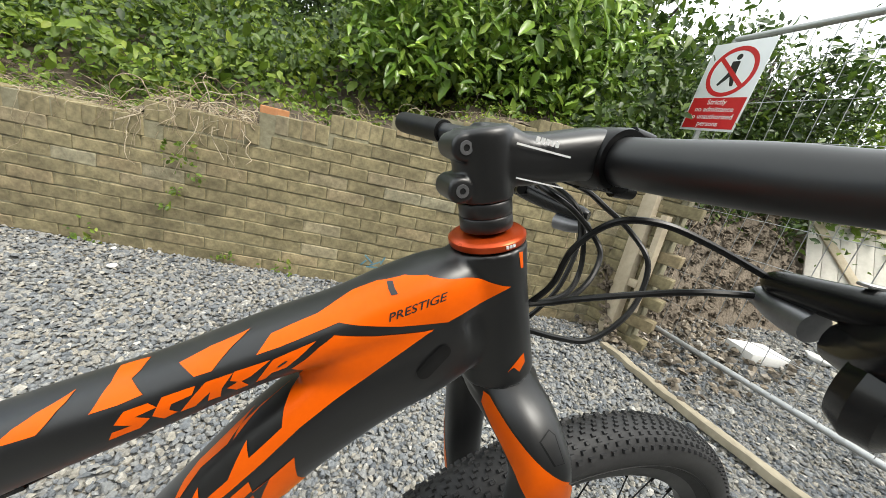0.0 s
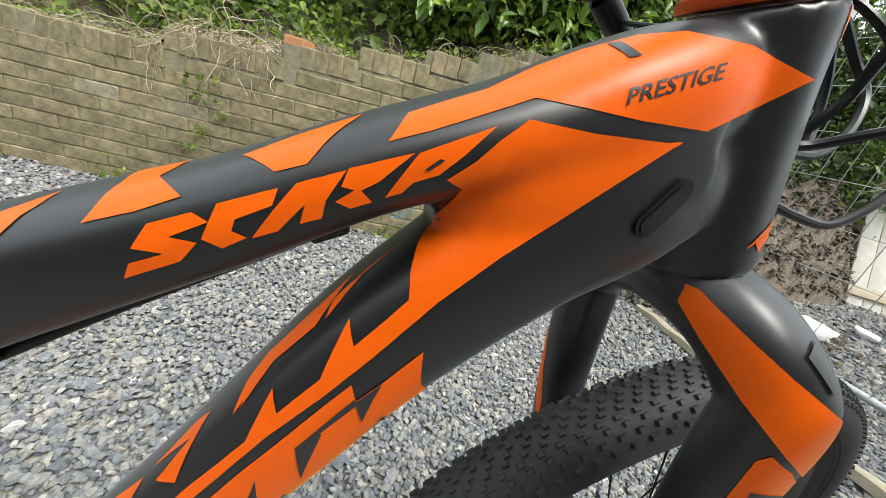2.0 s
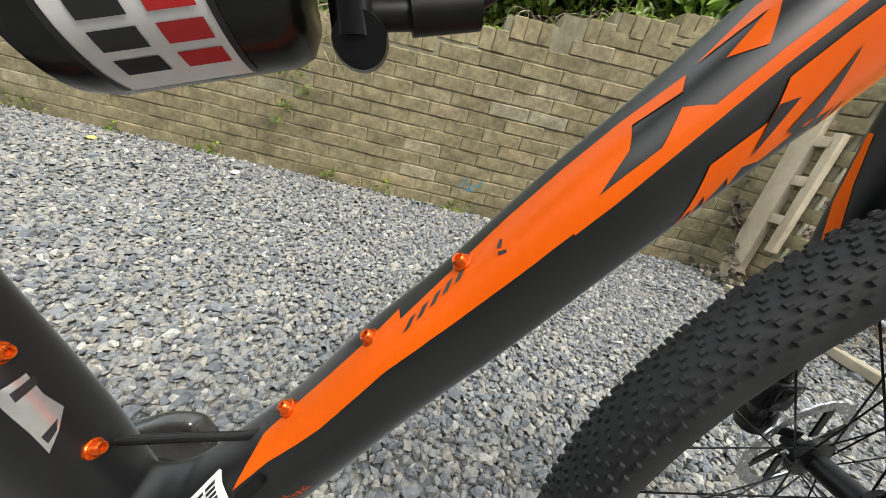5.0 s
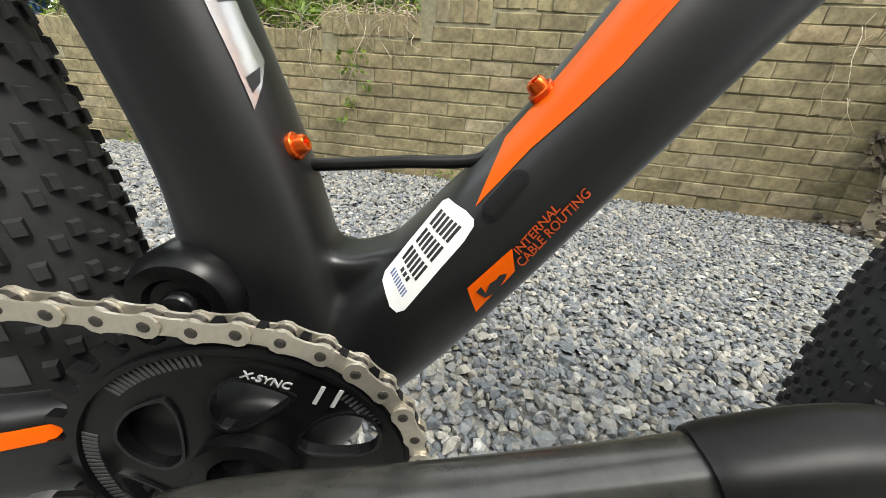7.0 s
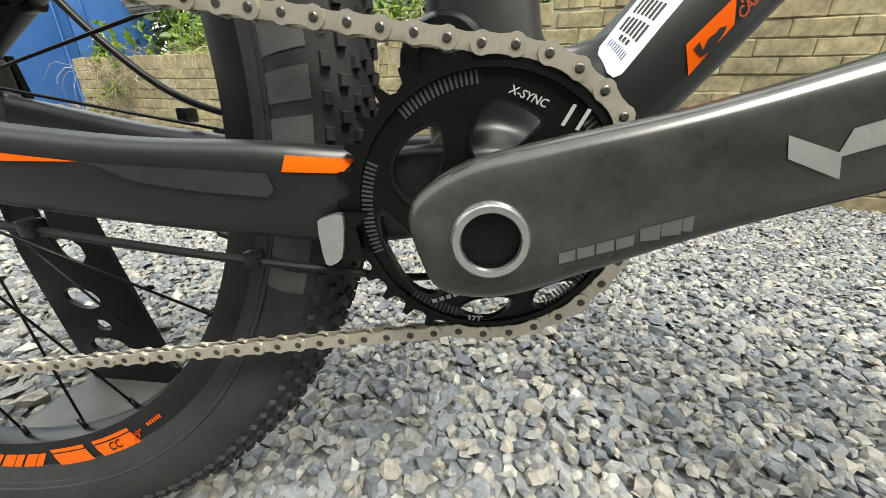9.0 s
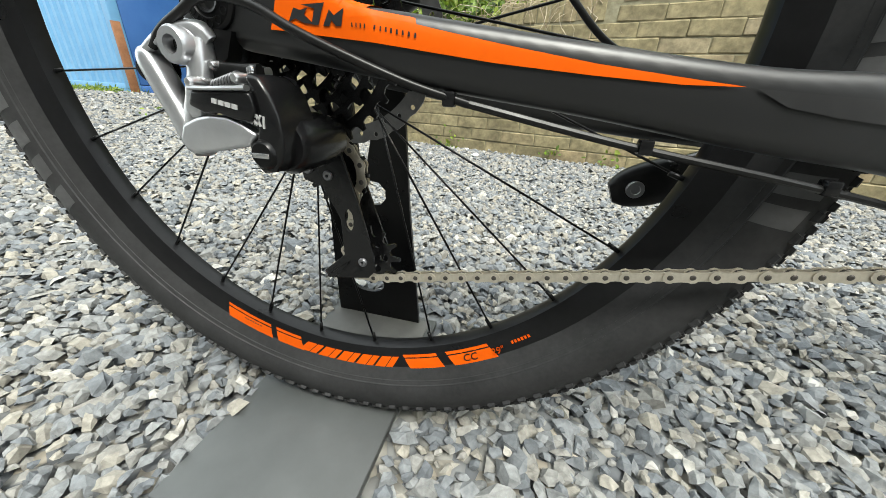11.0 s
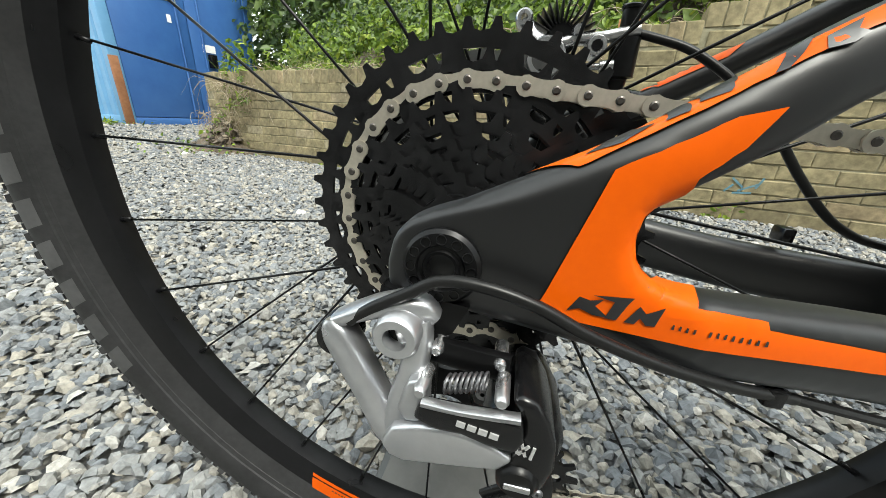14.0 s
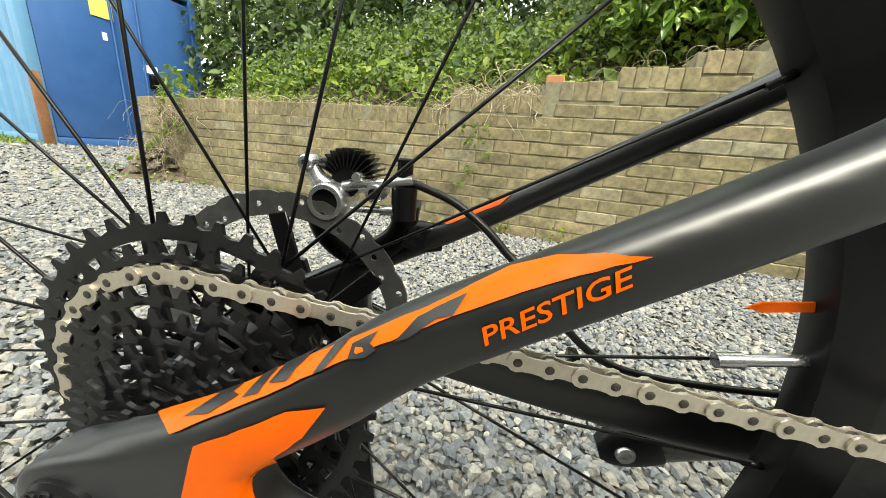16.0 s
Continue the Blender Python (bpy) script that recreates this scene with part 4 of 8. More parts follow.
def decal_text(name, body, origin, along, height, obs, way, mat, parent, label="", width=None, shear=0.25, plane=-0.03, lift=0.0008):
    """Lettering wrapped on the frame: origin (x, z), direction of the line (dx, dz)."""
    key = tuple(o.name for o in obs)
    if key not in frame_tree:
        frame_tree[key] = tree_of(obs)
    bm = text_mesh(body, 1.0, 0.0, shear)
    xs = [v.co.x for v in bm.verts]
    ys = [v.co.y for v in bm.verts]
    hx, hy = max(xs) - min(xs), max(ys) - min(ys)
    d = Vector((along[0], 0, along[1])).normalized()
    u = Vector((-d.z, 0, d.x))
    sx = (width / hx) if width else height / hy
    for v in bm.verts:
        v.co = Vector((origin[0], plane, origin[1])) + d * ((v.co.x - min(xs)) * sx) + u * ((v.co.y - min(ys)) * height / hy)
    wrap(bm, frame_tree[key], way, lift, 0.004)
    return part(name, bm, mat, parent, label, True, 0)


# --- wheels
def knob_rows(R, rows, count):
    """Tread knobs as little bevelled blocks on the tyre's crown: (angle across, half length, half width, height, stagger)."""
    V, F = [], []
    for across, hl, hw, h, stag in rows:
        for k in range(count):
            t = 2 * math.pi * (k + stag) / count
            y = 0.0275 * math.sin(across)
            r0 = R - 0.0285 * (1 - math.cos(across)) - 0.001
            er = Vector((math.cos(t), 0, math.sin(t)))
            et = Vector((-math.sin(t), 0, math.cos(t)))
            n = (er * math.cos(across) + Vector((0, 1, 0)) * math.sin(across)).normalized()
            b = n.cross(et).normalized()
            c = er * r0 + Vector((0, y, 0))
            i = len(V)
            for q, g in ((0, 1.0), (h, 0.72)):
                for sx, sy in ((-1, -1), (1, -1), (1, 1), (-1, 1)):
                    V.append(c + n * q + et * sx * hl * g + b * sy * hw * g)
            F += [[i, i + 1, i + 5, i + 4], [i + 1, i + 2, i + 6, i + 5], [i + 2, i + 3, i + 7, i + 6], [i + 3, i, i + 4, i + 7], [i + 4, i + 5, i + 6, i + 7]]
    return V, F


def wheel(name, centre, label):
    hub_at = new(name)
    hub_at.parent = bike
    hub_at.location = centre
    hub_at["label"] = label
    R = 0.3695
    prof = []
    for k in range(25):
        a = math.pi * (k / 24 * 1.36 - 0.68)
        prof.append((R - 0.0290 + 0.0285 * math.cos(a) - 0.0, 0.0285 * math.sin(a)))
    bm = lathe([(0.309, -0.0135)] + prof + [(0.309, 0.0135)], 120, "y")
    me = bpy.data.meshes.new("tyre")
    bm.to_mesh(me)
    bm.free()
    V, F = knob_rows(R, [(0.0, .0030, .0019, .0028, 0.25), (0.17, .0029, .0019, .0028, 0.0), (-0.17, .0029, .0019, .0028, 0.5), (0.36, .0031, .0020, .0029, .35), (-0.36, .0031, .0020, .0029, .85), (0.56, .0031, .0021, .0031, 0.1), (-0.56, .0031, .0021, .0031, 0.6),
                         (0.80, .0033, .0025, .0036, 0.6), (-0.80, .0033, .0025, .0036, 0.1), (1.06, .0038, .0024, .0038, 0.1), (-1.06, .0038, .0024, .0038, 0.6)], 144)
    km = bpy.data.meshes.new("knobs")
    km.from_pydata([tuple(v) for v in V], [], F)
    b2 = bmesh.new()
    b2.from_mesh(me)
    b2.from_mesh(km)
    bpy.data.meshes.remove(km)
    bpy.data.meshes.remove(me)
    bmesh.ops.recalc_face_normals(b2, faces=b2.faces)
    part("tyre", b2, M["rubber"], hub_at, "black knobbly rubber tyre", True, 35)
    for rr0 in (0.3215, 0.3255):      # bead lines moulded into the sidewall
        d = rr0 - (R - 0.0290)
        yy = math.sqrt(0.0285 ** 2 - d * d)
        for sd_ in (-1, 1):
            part("bead_line", lathe([(rr0 - .0007, sd_ * (yy - .0005)), (rr0, sd_ * (yy + .0008)), (rr0 + .0007, sd_ * (yy - .0002))], 120, "y"), M["rubber"], hub_at)
    part("rim", lathe([(0.3155, -0.0135), (0.3135, -0.0150), (0.3100, -0.0142), (0.3000, -0.0128), (0.2905, -0.0085), (0.2885, 0.0), (0.2905, 0.0085), (0.3000, 0.0128), (0.3100, 0.0142), (0.3135, 0.0150), (0.3155, 0.0135)], 120, "y", (0, 0, 0), True),
         M["rim_black"], hub_at, "black rim with orange decals")
    return hub_at


def add_spokes(w, flange_r, y_in, y_out, n=28, tilt=0.32, rim_r=0.291, phase=0.0):
    for k in range(n):
        a = 2 * math.pi * (k + 0.5) / n + phase
        y = y_in if k % 2 else y_out
        s = tilt * 2.6 * (1 if (k // 2) % 2 else -1)
        h = Vector((flange_r * math.cos(a + s), y, flange_r * math.sin(a + s)))
        e = Vector((rim_r * math.cos(a), 0.0, rim_r * math.sin(a)))
        part("spoke", rod(h, e, 0.00095, 6), M["black_metal"], w, "", True, 0)
    return w


def add_nipples(w, n=28, rim_r=0.291, phase=0.0):
    for k in range(n):
        a = 2 * math.pi * (k + 0.5) / n + phase
        d = Vector((math.cos(a), 0, math.sin(a)))
        part("spoke_nipple", rod(d * rim_r, d * (rim_r - 0.012), 0.0021, 8, 0.0017), M["black_metal"], w, "", True, 0)


rear_wheel = wheel("rear_wheel", RA, "29-inch rear wheel with black rim and orange decals")
add_spokes(rear_wheel, 0.026, -0.022, 0.034, 28, 0.34, 0.291, 0.03)
add_nipples(rear_wheel, 28, 0.291, 0.03)
part("hub", lathe([(0.0, -.070), (.0095, -.070), (.010, -.03), (.014, -.028), (.030, -.026), (.030, -.019), (.016, -.014), (.014, .02), (.016, .028), (.032, .031), (.032, .037), (.02, .042), (.0095, .06), (.0095, .07), (0, .07)], 32, "y"), M["black_metal"], rear_wheel)
rear_wheel.scale = (1.022, 1.0, 1.022)
front_wheel = wheel("front_wheel", FA, "29-inch front wheel with black rim and orange decals")
add_spokes(front_wheel, 0.026, -0.032, 0.022, 28, 0.34, 0.291, 0.11)
add_nipples(front_wheel, 28, 0.291, 0.11)
part("hub", lathe([(0.0, -.052), (.0105, -.052), (.012, -.04), (.030, -.037), (.030, -.030), (.015, -.024), (.014, .018), (.030, .022), (.030, .030), (.013, .035), (.0105, .052), (0, .052)], 32, "y"), M["black_metal"], front_wheel)


def rotor(r_out, y, parent, n_arm=6, steel="rotor_steel"):
    """A brake disc: slotted ring and slanted arms."""
    ring = plate([(r_out * (1 - 0.018 * (k % 4 == 0)) * math.cos(2 * math.pi * k / 96), r_out * (1 - 0.018 * (k % 4 == 0)) * math.sin(2 * math.pi * k / 96)) for k in range(96)], y - 0.001, y + 0.001,
                 [circle2(0, 0, r_out - 0.016, 60)] + [circle2((r_out - 0.0085 + 0.0035 * (k % 3 - 1)) * math.cos(2 * math.pi * k / 36), (r_out - 0.0085 + 0.0035 * (k % 3 - 1)) * math.sin(2 * math.pi * k / 36), 0.0022, 8) for k in range(36)])
    rt = part("brake_rotor", ring, M[steel], parent, "perforated steel disc brake rotor", False)
    for k in range(n_arm):
        a = 2 * math.pi * k / n_arm
        b = a + 0.55
        p0, p1 = (0.022 * math.cos(a), 0.022 * math.sin(a)), ((r_out - 0.014) * math.cos(b), (r_out - 0.014) * math.sin(b))
        arm = box(0, math.dist(p0, p1), -0.0014, 0.0014, -0.0065, 0.0065, 0.0008, 1)
        part("rotor_arm", moved(arm, Matrix.Translation((p0[0], y, p0[1])) @ Matrix.Rotation(-math.atan2(p1[1] - p0[1], p1[0] - p0[0]), 4, "Y")), M["black_metal"], rt)
    return rt


rotor(0.090, 0.045, rear_wheel)
rotor(0.080, 0.040, front_wheel, 6, "silver")


def rim_panel(w, a0, a1, r0, r1, y, mat, name="rim_decal", label="", slant=0.0):
    """A printed band on the rim's near flank between two angles."""
    bm = bmesh.new()
    n = max(int(abs(a1 - a0) / 0.02), 2)
    rows = []
    for k in range(n + 1):
        u = k / n
        lo, hi = a0 + (a1 - a0) * u, a0 + (a1 - a0) * u + slant
        vs = []
        for j in range(3):
            v = j / 2
            r = r0 + (r1 - r0) * v
            a = lo + (hi - lo) * v
            yy = np.interp(r, [0.2905, 0.3000, 0.3100, 0.3135], [-0.0085, -0.0128, -0.0142, -0.0150]) - 0.0005
            vs.append(bm.verts.new((r * math.cos(a), float(yy), r * math.sin(a))))
        rows.append(vs)
    for k in range(n):
        for j in range(2):
            bm.faces.new((rows[k][j], rows[k + 1][j], rows[k + 1][j + 1], rows[k][j + 1]))
    bmesh.ops.recalc_face_normals(bm, faces=bm.faces)
    if sum(f.normal.y for f in bm.faces) > 0:
        bmesh.ops.reverse_faces(bm, faces=bm.faces)
    return part(name, bm, mat, w, label, True, 0)


def tyre_bars(w, angles, r0, r1, mat):
    """Brand lettering on the tyre's flank, kept as one plain slanted block for each letter."""
    for a, wd in angles:
        bm = bmesh.new()
        rows = []
        for k in range(4):
            aa = a + wd * (k / 3 - 0.5)
            vs = []
            for j in range(6):
                f = j / 5
                r = r0 + (r1 - r0) * f
                d = r - (0.3695 - 0.0290)
                y = -math.sqrt(max(0.0285 ** 2 - d * d, 0)) - 0.0004
                vs.append(bm.verts.new((r * math.cos(aa + 0.012 * f), y, r * math.sin(aa + 0.012 * f))))
            rows.append(vs)
        for k in range(3):
            for j in range(5):
                bm.faces.new((rows[k][j], rows[k + 1][j], rows[k + 1][j + 1], rows[k][j + 1]))
        bmesh.ops.recalc_face_normals(bm, faces=bm.faces)
        if sum(f.normal.y for f in bm.faces) > 0:
            bmesh.ops.reverse_faces(bm, faces=bm.faces)
        part("sidewall_mark", bm, mat, w, "grey sidewall marking", True, 0)


# --- rear triangle
cs = [(0.010, -.084, 0.370, .009, .016), (0.05, -.084, 0.3635, .0105, .0145), (0.09, -.0838, 0.3592, .0115, .0160), (0.12, -.0785, 0.3558, .0115, .0166), (0.155, -.0718, 0.3520, .0112, .0170), (0.21, -.065, 0.3460, .011, .0175), (0.28, -.057, 0.3380, .011, .0195), (0.340, -.049, 0.3345, .0105, .0225), (0.385, -.036, 0.331, .010, .0235), (0.425, -.028, 0.336, .012, .022)]
chainstay_r = part("chainstay", sweep(cs, 40, 20, 3.2), M["carbon"], bike)
csl = [(0.010, .078, 0.362, .009, .020), (0.08, .075, 0.352, .010, .019), (0.2, .064, 0.336, .011, .019), (0.32, .052, 0.330, .011, .021), (0.41, .040, 0.336, .013, .022)]
chainstay_l = part("chainstay", sweep(csl, 40, 20, 2.6), M["carbon"], bike)
ss = [(-0.004, -.0850, 0.379, .0095, .016), (0.02, -.0855, 0.392, .0100, .0150), (0.06, -.0850, 0.414, .0108, .0125), (0.09, -.0830, 0.4335, .0108, .0120), (0.12, -.0790, 0.4545, .0108, .0114), (0.20, -.068, 0.4935, .011, .0115), (0.243, -.063, 0.517, .011, .0115), (0.30, -.056, 0.556, .011, .012), (0.349, -.045, 0.60, .011, .014)]
seatstay_r = part("seatstay", sweep(ss, 44, 20, 2.8), M["carbon"], bike)
ssl = [(-0.008, .080, 0.380, .009, .016), (0.04, .079, 0.412, .0095, .011), (0.12, .072, 0.455, .0095, .0085), (0.20, .066, 0.502, .0095, .0085), (0.29, .058, 0.556, .010, .0095), (0.345, .045, 0.60, .011, .014)]
seatstay_l = part("seatstay", sweep(ssl, 44, 20, 2.4), M["carbon"], bike)
web = smooth_path([(-0.0235, 0.374), (-0.019, 0.388), (-0.006, 0.3965), (0.03, 0.409), (0.060, 0.4240), (0.0700, 0.4260), (0.0715, 0.4180), (0.0665, 0.4060), (0.0645, 0.3940), (0.0690, 0.3830), (0.079, 0.3765), (0.090, 0.3735), (0.097, 0.3640), (0.090, 0.3500), (0.045, 0.3535), (0.015, 0.3575), (-0.012, 0.3575), (-0.0220, 0.363), (-0.0235, 0.374)], 90)[:-1]
bm = plate([(float(q[0]), float(q[1])) for q in web], -0.0958, -0.074)
bmesh.ops.bevel(bm, geom=[e for e in bm.edges if len(e.link_faces) == 2 and e.calc_face_angle(0) > 1.0], offset=0.0035, segments=3, affect="EDGES", profile=0.5)
dropout_r = part("dropout", bm, M["carbon"], bike, "orange and black drive-side dropout", True)
dropout_l = part("dropout", plate([(-0.024, 0.365), (-0.01, 0.398), (0.035, 0.412), (0.05, 0.40), (0.05, 0.372), (0.06, 0.345), (0.0, 0.345), (-0.024, 0.355)], 0.070, 0.084), M["carbon"], bike)
swingarm = fuse("swingarm", [chainstay_r, seatstay_r, dropout_r, chainstay_l, seatstay_l, dropout_l], 0.0017, "matte black carbon swingarm with orange paintwork", 9)
chainstay_r = seatstay_r = dropout_r = chainstay_l = seatstay_l = dropout_l = swingarm
part("gear_hanger", plate([(-0.024, 0.366), (0.012, 0.362), (0.006, 0.349), (-0.006, 0.343), (-0.020, 0.345), (-0.026, 0.355)], -0.0985, -0.0885), M["black_metal"], bike)
CAP = Vector((0.0, 0.0, 0.377))
axle_cap = part("thru_axle", lathe([(.0050, -.0940), (.0056, -.0990), (.0068, -.0994), (.0074, -.0984), (.0088, -.0984), (.0094, -.0994), (.0138, -.0990), (.0152, -.0975), (.0154, -.092), (.0050, -.092)], 40, "y", CAP, True), M["black_metal"], bike, "black round thru-axle cap")
for k in range(12):
    a = 2 * math.pi * k / 12
    part("axle_notch", lathe([(0, -.0988), (.0016, -.0988), (.0018, -.0997), (.0021, -.0997), (.0022, -.0985)], 10, "y", (CAP.x + .0116 * math.cos(a), 0, CAP.z + .0116 * math.sin(a))), M["black_plastic"], axle_cap)
part("rocker_link", join(rod((0.345, -.055, 0.602), (0.345, .055, 0.602), .013, 16), sweep([(0.345, -.045, 0.602, .006, .014), (0.40, -.043, 0.635, .006, .013), (0.44, -.040, 0.652, .006, .014)], 14, 14, 2.4),
                         sweep([(0.345, .045, 0.602, .006, .014), (0.40, .043, 0.635, .006, .013), (0.44, .040, 0.652, .006, .014)], 14, 14, 2.4)), M["black_metal"], bike, "black suspension rocker link")
main_pivot = part("main_pivot", lathe([(0.0, -.0335), (.010, -.0335), (.0115, -.0355), (.0165, -.0352), (.0190, -.0325), (.0205, -.028), (.0205, -.015), (.0, -.015)], 36, "y", (0.417, 0, 0.391)), M["black_metal"], bike, "round black suspension pivot")
part("pivot_bolt", lathe([(0, -.0365), (.0050, -.0365), (.0062, -.0350), (.0062, -.033)], 24, "y", (0.417, 0, 0.391)), M["black_plastic"], main_pivot)

# --- fork with inverted carbon legs
crown = part("fork_crown", join(sweep([(0.955, -.063, 0.742, .017, .017), (0.9535, -.056, 0.756, .0210, .0215), (0.947, -.038, 0.774, .024, .0215), (0.942, -.018, 0.783, .0265, .021), (0.941, 0, 0.785, .0285, .021), (0.942, .018, 0.783, .0265, .021), (0.947, .043, 0.774, .024, .0215), (0.9535, .066, 0.756, .0215, .0215), (0.955, .074, 0.742, .017, .017)], 44, 24, 2.5, (1, 0, 0)),
                                lathe([(.0, -.010), (.0310, -.010), (.0312, -.002), (.0300, .004), (0, .004)], 32, "z", (0.9395, 0, 0.796))), M["carbon"], bike, "black carbon fork crown")
legs = {}
lat = lambda s: 0.070 if s > 0 else -0.060     # the crown sits a little to the far side
for s, nm in ((-1, "fork_leg"), (1, "fork_leg")):
    st = [(0.952, lat(s), 0.762, .017, .019), (0.9555, lat(s), 0.742, .0190, .0225), (0.962, lat(s), 0.700, .0190, .0225), (0.976, lat(s), 0.630, .0185, .0215), (1.000, lat(s) + .002, 0.545, .018, .0205), (1.026, lat(s) + .004, 0.482, .018, .020)]
    leg = part(nm, sweep(st, 40, 24, 2.5), M["carbon"], bike, "matte black fork leg with orange panel")
    legs[s] = leg
    part("stanchion", rod((1.021, lat(s), 0.49), (1.104, lat(s) + .022, 0.358), .016, 24), M["black_plastic"], bike, "glossy black stanchion")
    part("fork_foot", sweep([(1.102, lat(s) + .024, 0.368, .019, .019), (1.117, lat(s) + .026, 0.340, .020, .022), (1.122, lat(s) + .026, 0.320, .017, .018)], 12, 18, 2.4), M["black_metal"], bike)
fork_body = fuse("fork_body", [crown, legs[-1], legs[1]], 0.0022, "matte black carbon fork crown and legs with orange panels", 8)
for ob in [o for o in bike.children if o.name.startswith(("stanchion", "fork_foot"))]:
    ob.parent = fork_body
crown = fork_body
legs = {-1: fork_body, 1: fork_body}
part("front_caliper", join(box(1.040, 1.085, 0.060, 0.090, 0.385, 0.430, 0.006), rod((1.055, 0.06, 0.415), (1.055, 0.097, 0.415), 0.012, 16)), M["black_metal"], bike, "black front disc brake caliper")

# --- stem, spacers, bar and controls
part("headset_cap", lathe([(0, -.0035), (.0262, -.0035), (.0268, -.0022), (.0268, .0008), (.0252, .0024), (.0236, .0030), (0, .0030)], 48, "z"), M["red_anodised"], bike, "orange anodised headset cover").matrix_basis = \
    Matrix.Translation((0.8932, 0, 0.9065)) @ Matrix.Rotation(radians(-20), 4, "Y")
for k in range(3):
    part("cap_mark", moved(box(-.0009, .0009, -.0003, .0003, -.0010, .0010), Matrix.Translation((0.8932, 0, 0.9065)) @ Matrix.Rotation(radians(-20), 4, "Y") @ Matrix.Rotation(radians(3 + k * 5.5), 4, "Z") @ Matrix.Translation((0, -0.0270, -0.0008))), M["white_print"], bike)
UP = (HT - HB).normalized()
for k in range(2):
    sp = part("steerer_spacer", lathe([(.015, 0.0004), (.0174, 0.0004), (.018, .0012), (.018, .0090), (.0174, .0098), (.015, .0098)], 40, "z"), M["carbon"], bike)
    sp.matrix_basis = Matrix.Translation(HT + UP * (0.0105 + k * 0.0099)) @ Matrix.Rotation(radians(-20), 4, "Y")
STEM0 = HT + UP * 0.062
BAR0 = Vector((0.966, 0, 0.973))
C0, C1 = Vector((STEM0.x - .0165, 0, STEM0.z - .002)), Vector((STEM0.x - .0125, 0, STEM0.z - .0265))
boss = lambda c: lathe([(0, -.0150), (.0068, -.0150), (.0084, -.0130), (.0084, .0130), (.0068, .0150), (0, .0150)], 28, "y", c)
stem = fuse("stem", [part("stem_core", join(sweep([(*(STEM0 - UP * .0312), .0186, .0186), (*(STEM0 - UP * .022), .0192, .0192), (*STEM0, .0198, .0198), (*(STEM0 + UP * .010), .0198, .0198), (*(STEM0 + UP * .0135), .017, .017)], 18, 32, 2.1),
                         boss(C0), boss(C1),
                         sweep([(STEM0.x - .004, 0, STEM0.z - .005, .0150, .020), (STEM0.x + .012, 0, STEM0.z - .002, .0180, .0195), (STEM0.x + .032, 0, STEM0.z + .000, .0185, .0165), (BAR0.x - .016, 0, BAR0.z, .0205, .0175), (BAR0.x - .004, 0, BAR0.z, .0225, .0195)], 22, 28, 3.0)),
            M["carbon"], bike)], 0.0011, "satin black forged alloy stem", 7)
part("face_plate", lathe([(.0162, -.023), (.0205, -.023), (.0215, -.020), (.0215, .020), (.0205, .023), (.0162, .023)], 40, "y", BAR0, True), M["black_metal"], stem)
for c in (C0, C1):
    part("clamp_bolt", lathe([(0, -.0138), (.0020, -.0138), (.0020, -.0156), (.0040, -.0156), (.0044, -.0140), (.0044, -.011)], 18, "y", c), M["dark_silver"], stem)
for z in (-.0185, .0185):
    for y in (-.017, .017):
        part("face_plate_bolt", rod((BAR0.x + .004, y, BAR0.z + z), (BAR0.x + .022, y, BAR0.z + z * 0.95), .0052, 14), M["black_metal"], stem)
for k in range(5):
    part("stem_mark", moved(box(0, .0026, -.0004, 0, 0, .0034), Matrix.Translation((STEM0.x + .024 + k * .0036, -.0192, STEM0.z + .0105))), M["white_print"], stem)
part("stem_stripe", moved(box(0, .040, -.0004, 0, 0, .0012), Matrix.Translation((STEM0.x + .012, -.0192, STEM0.z + .0065))), M["white_print"], stem)
part("stem_stripe", moved(box(0, .036, -.0004, 0, 0, .0009), Matrix.Translation((STEM0.x + .018, -.0188, STEM0.z - .0125))), M["white_print"], stem)

bar_r = [(BAR0.x, -.0, BAR0.z, .0159, .0159), (BAR0.x, -.05, BAR0.z, .0159, .0159), (BAR0.x - .002, -.10, BAR0.z + .001, .0155, .0155), (BAR0.x - .008, -.16, BAR0.z + .002, .0125, .0125), (BAR0.x - .040, -.26, BAR0.z + .006, .0111, .0111), (BAR0.x - .065, -.36, BAR0.z + .010, .0111, .0111)]
handlebar = part("handlebar", join(sweep(bar_r, 40, 28, 2.0, (0, 0, 1)), sweep([(s[0], -s[1], *s[2:]) for s in bar_r], 40, 28, 2.0, (0, 0, 1))), M["carbon"], bike, "satin black flat handlebar")
grip = lambda s: sweep([(BAR0.x - .036, s * .245, BAR0.z + .005, .0152, .0152), (BAR0.x - .050, s * .30, BAR0.z + .0075, .0152, .0152), (BAR0.x - .0645, s * .358, BAR0.z + .010, .0155, .0155), (BAR0.x - .066, s * .364, BAR0.z + .010, .012, .012)], 26, 22, 2.0, (0, 0, 1))
for s in (-1, 1):
    part("grip", grip(s), M["soft_rubber"], bike, "black foam handlebar grip")


